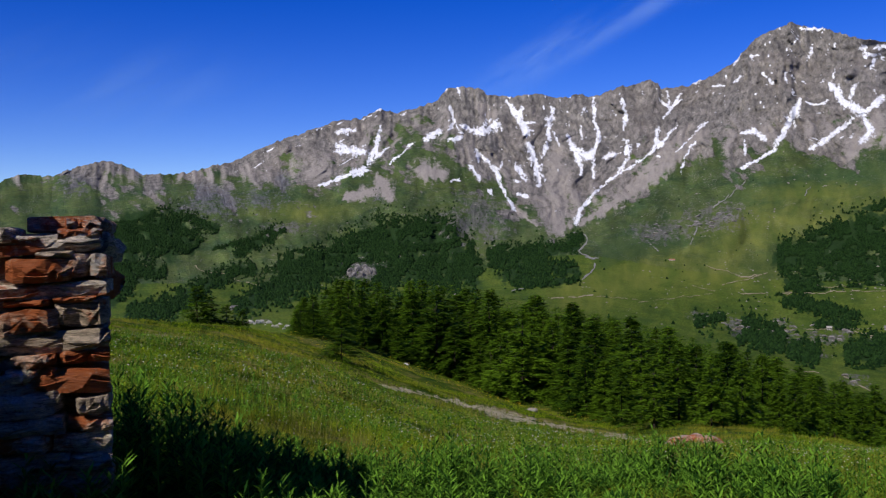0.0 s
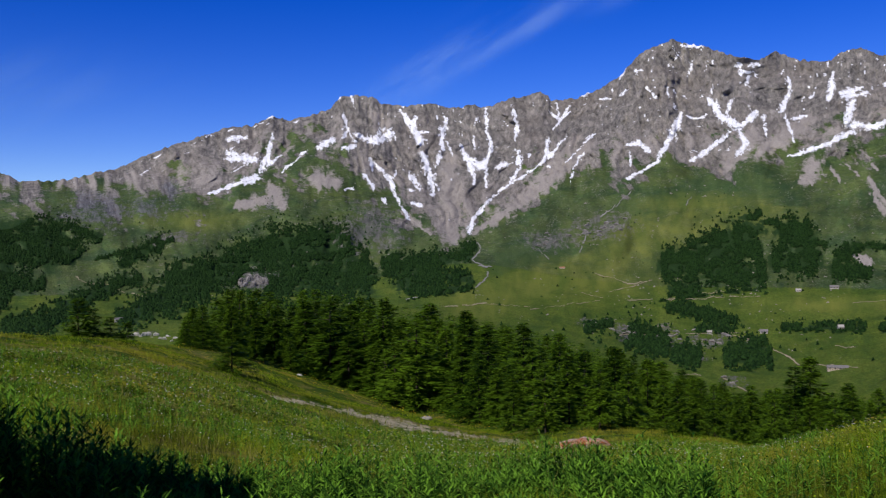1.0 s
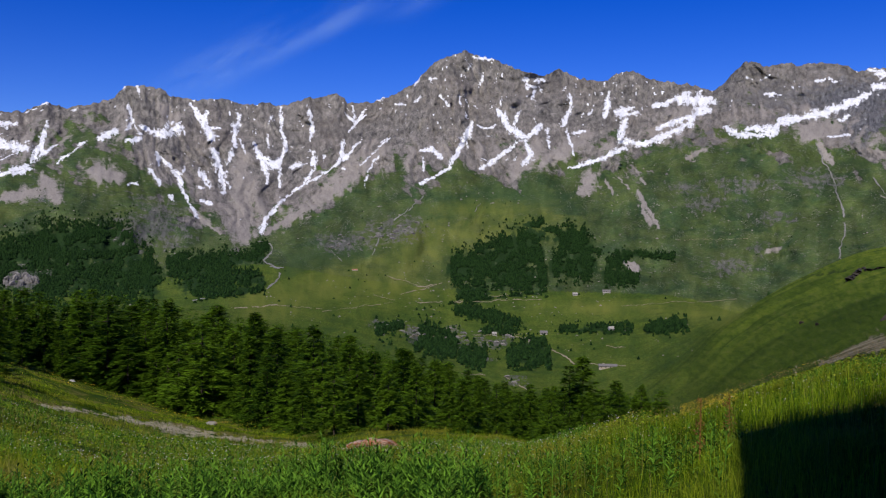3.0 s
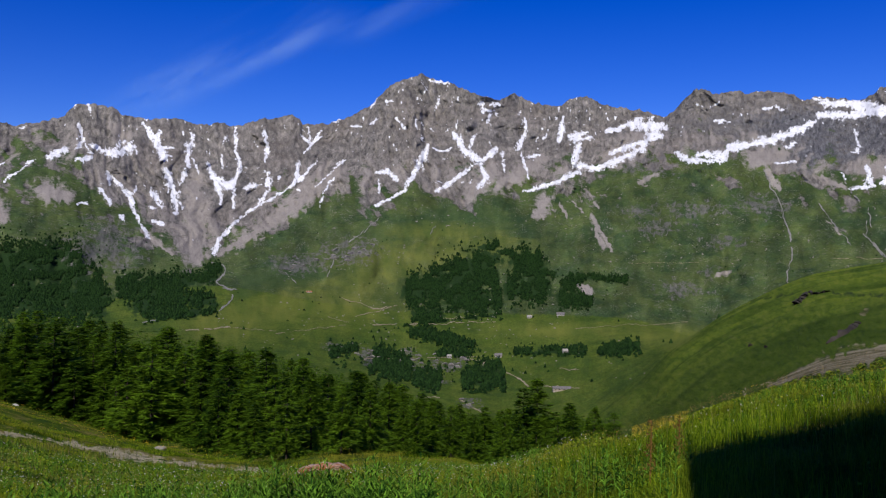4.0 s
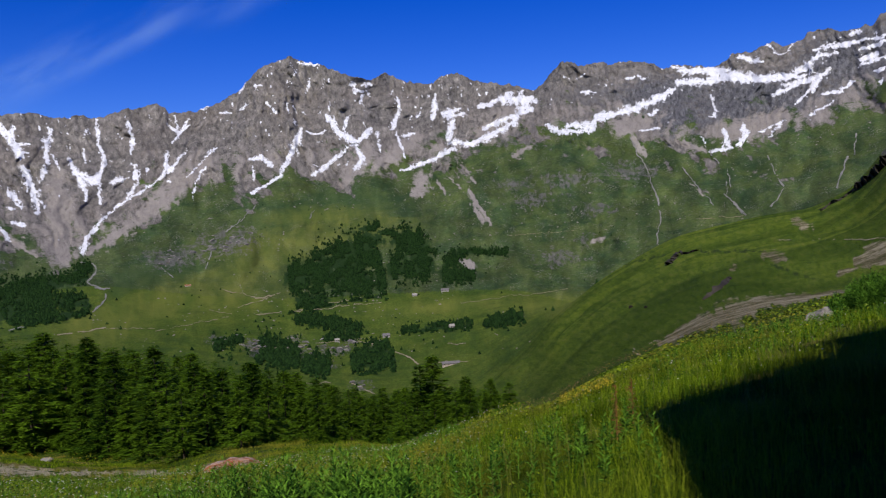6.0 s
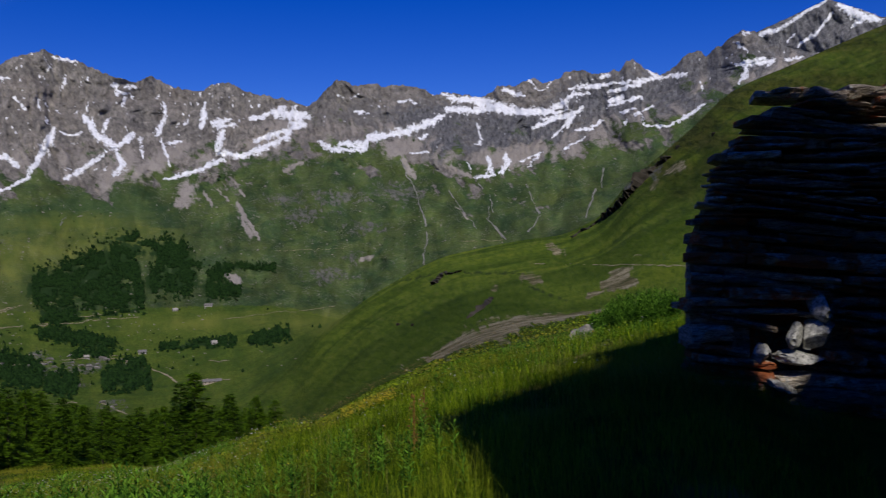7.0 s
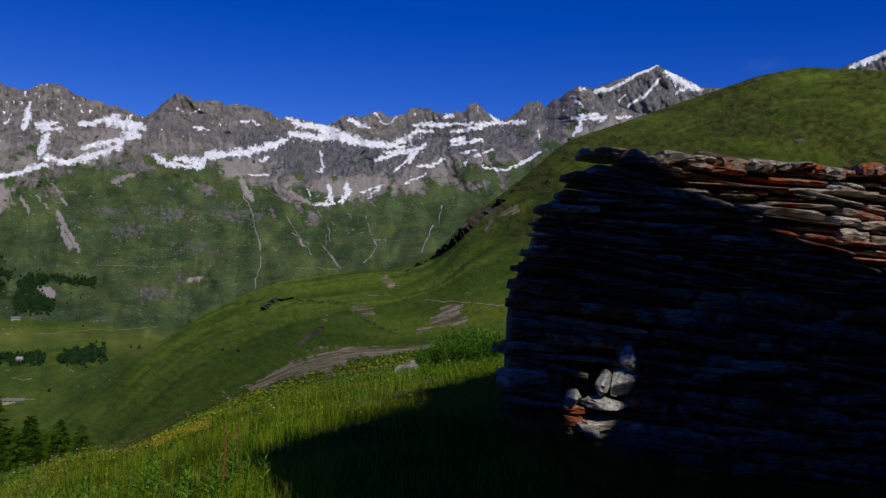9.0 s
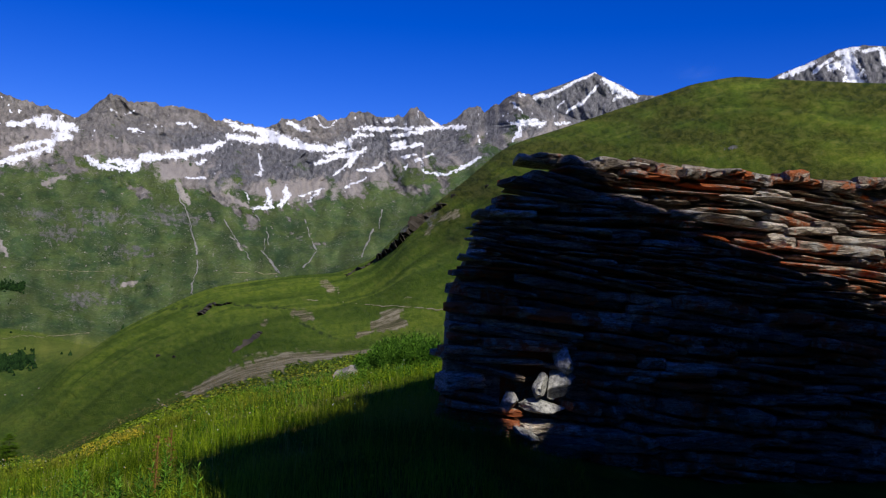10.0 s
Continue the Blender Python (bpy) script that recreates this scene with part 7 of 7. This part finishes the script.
# pale rocks on the knolls in the valley and beside the stream
for az0, el0, ra, re_ in [c for c in CRAGS_EAST if c[1] < -5] + [(13.79, -0.1, 1.0, 0.4), (17.39, 0.72, 1.2, 0.45), (16.2, 0.3, 0.8, 0.3), (21.9, -6.2, 0.8, 0.4), (19.3, -6.0, 0.8, 0.3)]:
    for k in range(5 if el0 < -5 else 12):
        u, v = rim.gauss(0, 0.5), rim.gauss(0, 0.5)
        p = land_at(az0 + ra * u, el0 + re_ * v, 3.4, 6.6)
        s = math.hypot(p.x, p.y) * radians(rim.uniform(0.06, 0.2))
        rock = new("valley_rock", CLIFF_BLOCKS[rim.randrange(4)])
        rock.matrix_world = Matrix.Translation(p) @ Matrix.Rotation(-radians(az0) + rim.uniform(-0.7, 0.7), 4, "Z") @ Matrix.Diagonal((s, s * 0.8, s * 0.75, 1))
        tagged(rock, "pale grey rock standing out of valley turf", "rock", "rocks of the valley knolls")

# pale rocks that show over the meadow's crest
# low brown boulder where the path leaves the meadow
at = land_at(15.9, -13.6, 0.6, 2.05)
rock = new("boulder", crag_block(61, M_RUIN))
size = math.hypot(at.x, at.y) * 0.034
rock.matrix_world = Matrix.LocRotScale(at, Euler((0, 0, -radians(15.9))), (size, size * 0.7, size * 0.45))
tagged(rock, "low brown lichened boulder at the edge of the meadow", "rock")

PALE_ROCKS = [crag_block(k, M_PALE) for k in range(20, 24)]
for k in range(12):
    p = land_at(-12.7 + 0.23 * k, -5.35 - 0.05 * k + 0.12 * math.sin(k * 2.3), 2.05, 4.0)
    s = math.hypot(p.x, p.y) * radians(rim.uniform(0.1, 0.22))
    rock = new("pale_rock", PALE_ROCKS[k % 4])
    rock.matrix_world = Matrix.Translation(p) @ Matrix.Rotation(radians(12) + rim.uniform(-0.5, 0.5), 4, "Z") @ Matrix.Diagonal((s, s * 0.8, s, 1))
    tagged(rock, "pale broken rock beyond the meadow's crest", "rock", "rocks beyond the crest")

# ---- far: houses, peaks, cloud ----
def house(az, el, wide, deep, tall, label, wall_mat, roof_mat, turn_by=0.0, pitch=0.45):
    p = land_at(az, el, 3.6, 6.5)
    h = thing("house", Matrix.Translation(p) @ Matrix.Rotation(-radians(az) + turn_by, 4, "Z"), label, "house", "houses in the valley")
    wide, deep, tall = wide * 0.66, deep * 0.68, tall * 0.68
    w, d, r = wide / 2, deep / 2, deep * pitch
    part("walls", prism([(-d, -3), (d, -3), (d, tall), (0, tall + r), (-d, tall)], -w, w, wall_mat, "walls"), h, Matrix.Rotation(math.pi / 2, 4, "Z"))
    for s in (-1, 1):
        slope = prism([(0, tall + r + 0.25), (s * (d + 0.7), tall - 0.7 * r / d + 0.25), (s * (d + 0.7), tall - 0.7 * r / d - 0.1), (0, tall + r - 0.1)], -w - 0.6, w + 0.6, roof_mat, "roof_slope")
        part("roof_slope", slope, h, Matrix.Rotation(math.pi / 2, 4, "Z"))
    for k in range(max(2, int(wide / 4))):
        x = -w + (k + 0.5) * wide / max(2, int(wide / 4))
        part("window", prism([(x - 0.6, tall * 0.35), (x + 0.6, tall * 0.35), (x + 0.6, tall * 0.75), (x - 0.6, tall * 0.75)], -d - 0.06, -d + 0.02, M_GAP, "window"), h)
    return h


house(26.9, -6.05, 16, 9, 4.5, "grey farmhouse with a slate roof in the valley", M_PLASTER, M_SLATE)
house(31.2, -5.8, 11, 9, 8, "tall pale chapel-like house beside a row of trees", M_PLASTER, M_PLASTER, 0.3)
house(31.0, -8.1, 30, 9, 4, "long low barn with a grey slate roof", M_STONE, M_SLATE, 0.1, 0.3)
house(23.7, -6.15, 9, 6, 5, "small white house among rocks", M_PLASTER, M_PLASTER, 0.2)
house(30.9, -3.3, 22, 9, 4, "long pale farm building on the far terrace", M_PLASTER, M_SLATE)
house(28.9, -3.5, 13, 8, 4, "pale farmhouse on the far terrace", M_PLASTER, M_PLASTER, 0.2)
house(14.6, -1.95, 16, 9, 3, "ruined stone farm on the green slope", M_STONE, M_STONE, 0.2, 0.2)
house(-13.5, -4.6, 12, 8, 4, "small house on the far slope below woods", M_PLASTER, M_SLATE, 0.4)


def far_peak(name, outline, strokes, dist, seed, label):
    """A distant summit: its skyline falls away in ribs, snow lies on its ledges."""
    az = np.arange(outline[0][0], outline[-1][0], 0.08)
    top = along(az, outline, 1) + 0.05 * fbm(az * 3, az * 0, 3, seed)
    n = 60
    f = np.linspace(0, 1, n)[:, None]
    e = top[None, :] - f * 5.0
    a = np.broadcast_to(az, e.shape)
    r = dist * (1 - 0.07 * f + 0.012 * np.minimum(f * 6, 1) * fbm((a + e * 0.4) * 1.2, e * 0.6, 5, seed + 3, 0.6, True))
    co = np.stack([r * np.sin(np.radians(a)), r * np.cos(np.radians(a)), EYE + r * np.tan(np.radians(e))], -1)
    back = co[:1] * [1.012, 1.012, 1.0] - [0, 0, 160]
    co = np.concatenate([back, co])
    m = len(az)
    i, j = np.meshgrid(np.arange(n), np.arange(m - 1), indexing="ij")
    q = np.stack([i * m + j, i * m + j + 1, (i + 1) * m + j + 1, (i + 1) * m + j], -1).reshape(-1, 4)
    me = mesh_of(name, co.reshape(-1, 3), q, M_MOUNTAIN, True)
    s = np.zeros(e.shape)
    wa, we = a + 0.25 * fbm(a * 2, e * 2, 3, 7), e + 0.12 * fbm(a * 2, e * 2, 3, 8)
    for a0, e0, a1, e1, w0, w1 in strokes:
        d = np.array([a1 - a0, e1 - e0])
        t = np.clip(((wa - a0) * d[0] + (we - e0) * d[1]) / max(d @ d, 1e-6), 0, 1)
        s = np.maximum(s, np.clip(1 - np.hypot(wa - a0 - t * d[0], we - e0 - t * d[1]) / np.maximum(w0 + (w1 - w0) * t, 0.1), 0, 1))
    s = np.concatenate([s[:1], s])
    for key, v in (("snow", s), ("rock", np.ones_like(s)), ("bluff", np.ones_like(s)), ("across", np.concatenate([a[:1], a])), ("down", np.concatenate([e[:1], e]) * 1.5)):
        me.attributes.new(key, "FLOAT", "POINT").data.foreach_set("value", v.astype(np.float32).ravel())
    return tagged(new(name, me), label, "mountain", kind="structure")


far_peak("snow_peak", [(62, 10.5), (64.5, 11.47), (65.93, 12.65), (67.39, 13.13), (69.98, 14.09), (70.83, 13.67), (72.83, 12.68), (73.89, 12.6), (75.28, 12.93), (77.36, 12.71), (80, 12)], SNOW_SNOWPEAK, 4550, 311, "sharp distant peak with a snow-covered shoulder")
far_peak("snow_mountain", [(77, 12.0), (79.7, 13.14), (81.01, 13.59), (82.93, 14.26), (84.5, 14.94), (86.03, 15.08), (87.18, 14.89), (92, 14.4)], SNOW_SNOWMTN, 4300, 331, "dark mountain patched with snow behind the green hill")


# thin cirrus, far beyond the ridges
def cirrus():
    m, n, l, sh = material("cirrus")
    a = n.new("ShaderNodeAttribute")
    a.attribute_name = "veil"
    n.remove(sh)
    white, clear, mx = n.new("ShaderNodeBsdfDiffuse"), n.new("ShaderNodeBsdfTransparent"), n.new("ShaderNodeMixShader")
    white.inputs["Color"].default_value = (0.6, 0.82, 1.0, 1)
    l.new(a.outputs["Fac"], mx.inputs[0])
    l.new(clear.outputs[0], mx.inputs[1])
    l.new(white.outputs[0], mx.inputs[2])
    l.new(mx.outputs[0], n["Material Output"].inputs["Surface"])
    az, el = np.meshgrid(np.arange(-30, 86, 0.4), np.arange(3, 24, 0.3))
    r = 4780 * np.cos(np.radians(el))
    co = np.stack([r * np.sin(np.radians(az)), r * np.cos(np.radians(az)), EYE + 4780 * np.sin(np.radians(el))], -1)
    rows, cols = az.shape
    i, j = np.meshgrid(np.arange(rows - 1), np.arange(cols - 1), indexing="ij")
    q = np.stack([i * cols + j, (i + 1) * cols + j, (i + 1) * cols + j + 1, i * cols + j + 1], -1).reshape(-1, 4)
    me = mesh_of("cirrus_cloud", co.reshape(-1, 3), q, m, True)
    u, v = az * 0.88 + el * 0.47, el * 0.88 - az * 0.47        # along and across the streaks
    wisp = np.clip(0.5 + fbm(u * 0.12, v * 0.9, 5, 401, 0.6), 0, 1)
    streak = np.exp(-((v - 6.4 + 0.19 * np.maximum(0, az - 12) + 0.4 * fbm(u * 0.3, v * 0, 2, 402)) / 0.75) ** 2) * np.clip((az - 1.0) / 5, 0, 1) * np.clip((27 - az) / 9, 0, 1)
    fan = np.exp(-((v - 7.0 + 0.19 * np.maximum(0, az - 12)) / 1.2) ** 2) * np.clip((az - 0) / 4, 0, 1) * np.clip((17 - az) / 8, 0, 1)
    west = np.exp(-((az + 21) / 7) ** 2 - ((el - 9.5) / 2.2) ** 2)
    puff = np.exp(-((az - 76.2) / 0.9) ** 2 - ((el - 14.0) / 0.35) ** 2)
    veil = (0.085 * streak + 0.075 * fan + 0.07 * west) * wisp ** 1.3 * 1.6 + 0.12 * puff * wisp
    me.attributes.new("veil", "FLOAT", "POINT").data.foreach_set("value", np.clip(veil, 0, 0.5).astype(np.float32).ravel())
    ob = tagged(new("cirrus_cloud", me), "thin white cirrus streaks in a deep blue sky", "cloud", kind="structure")
    ob.visible_shadow = False
    return ob


cirrus()
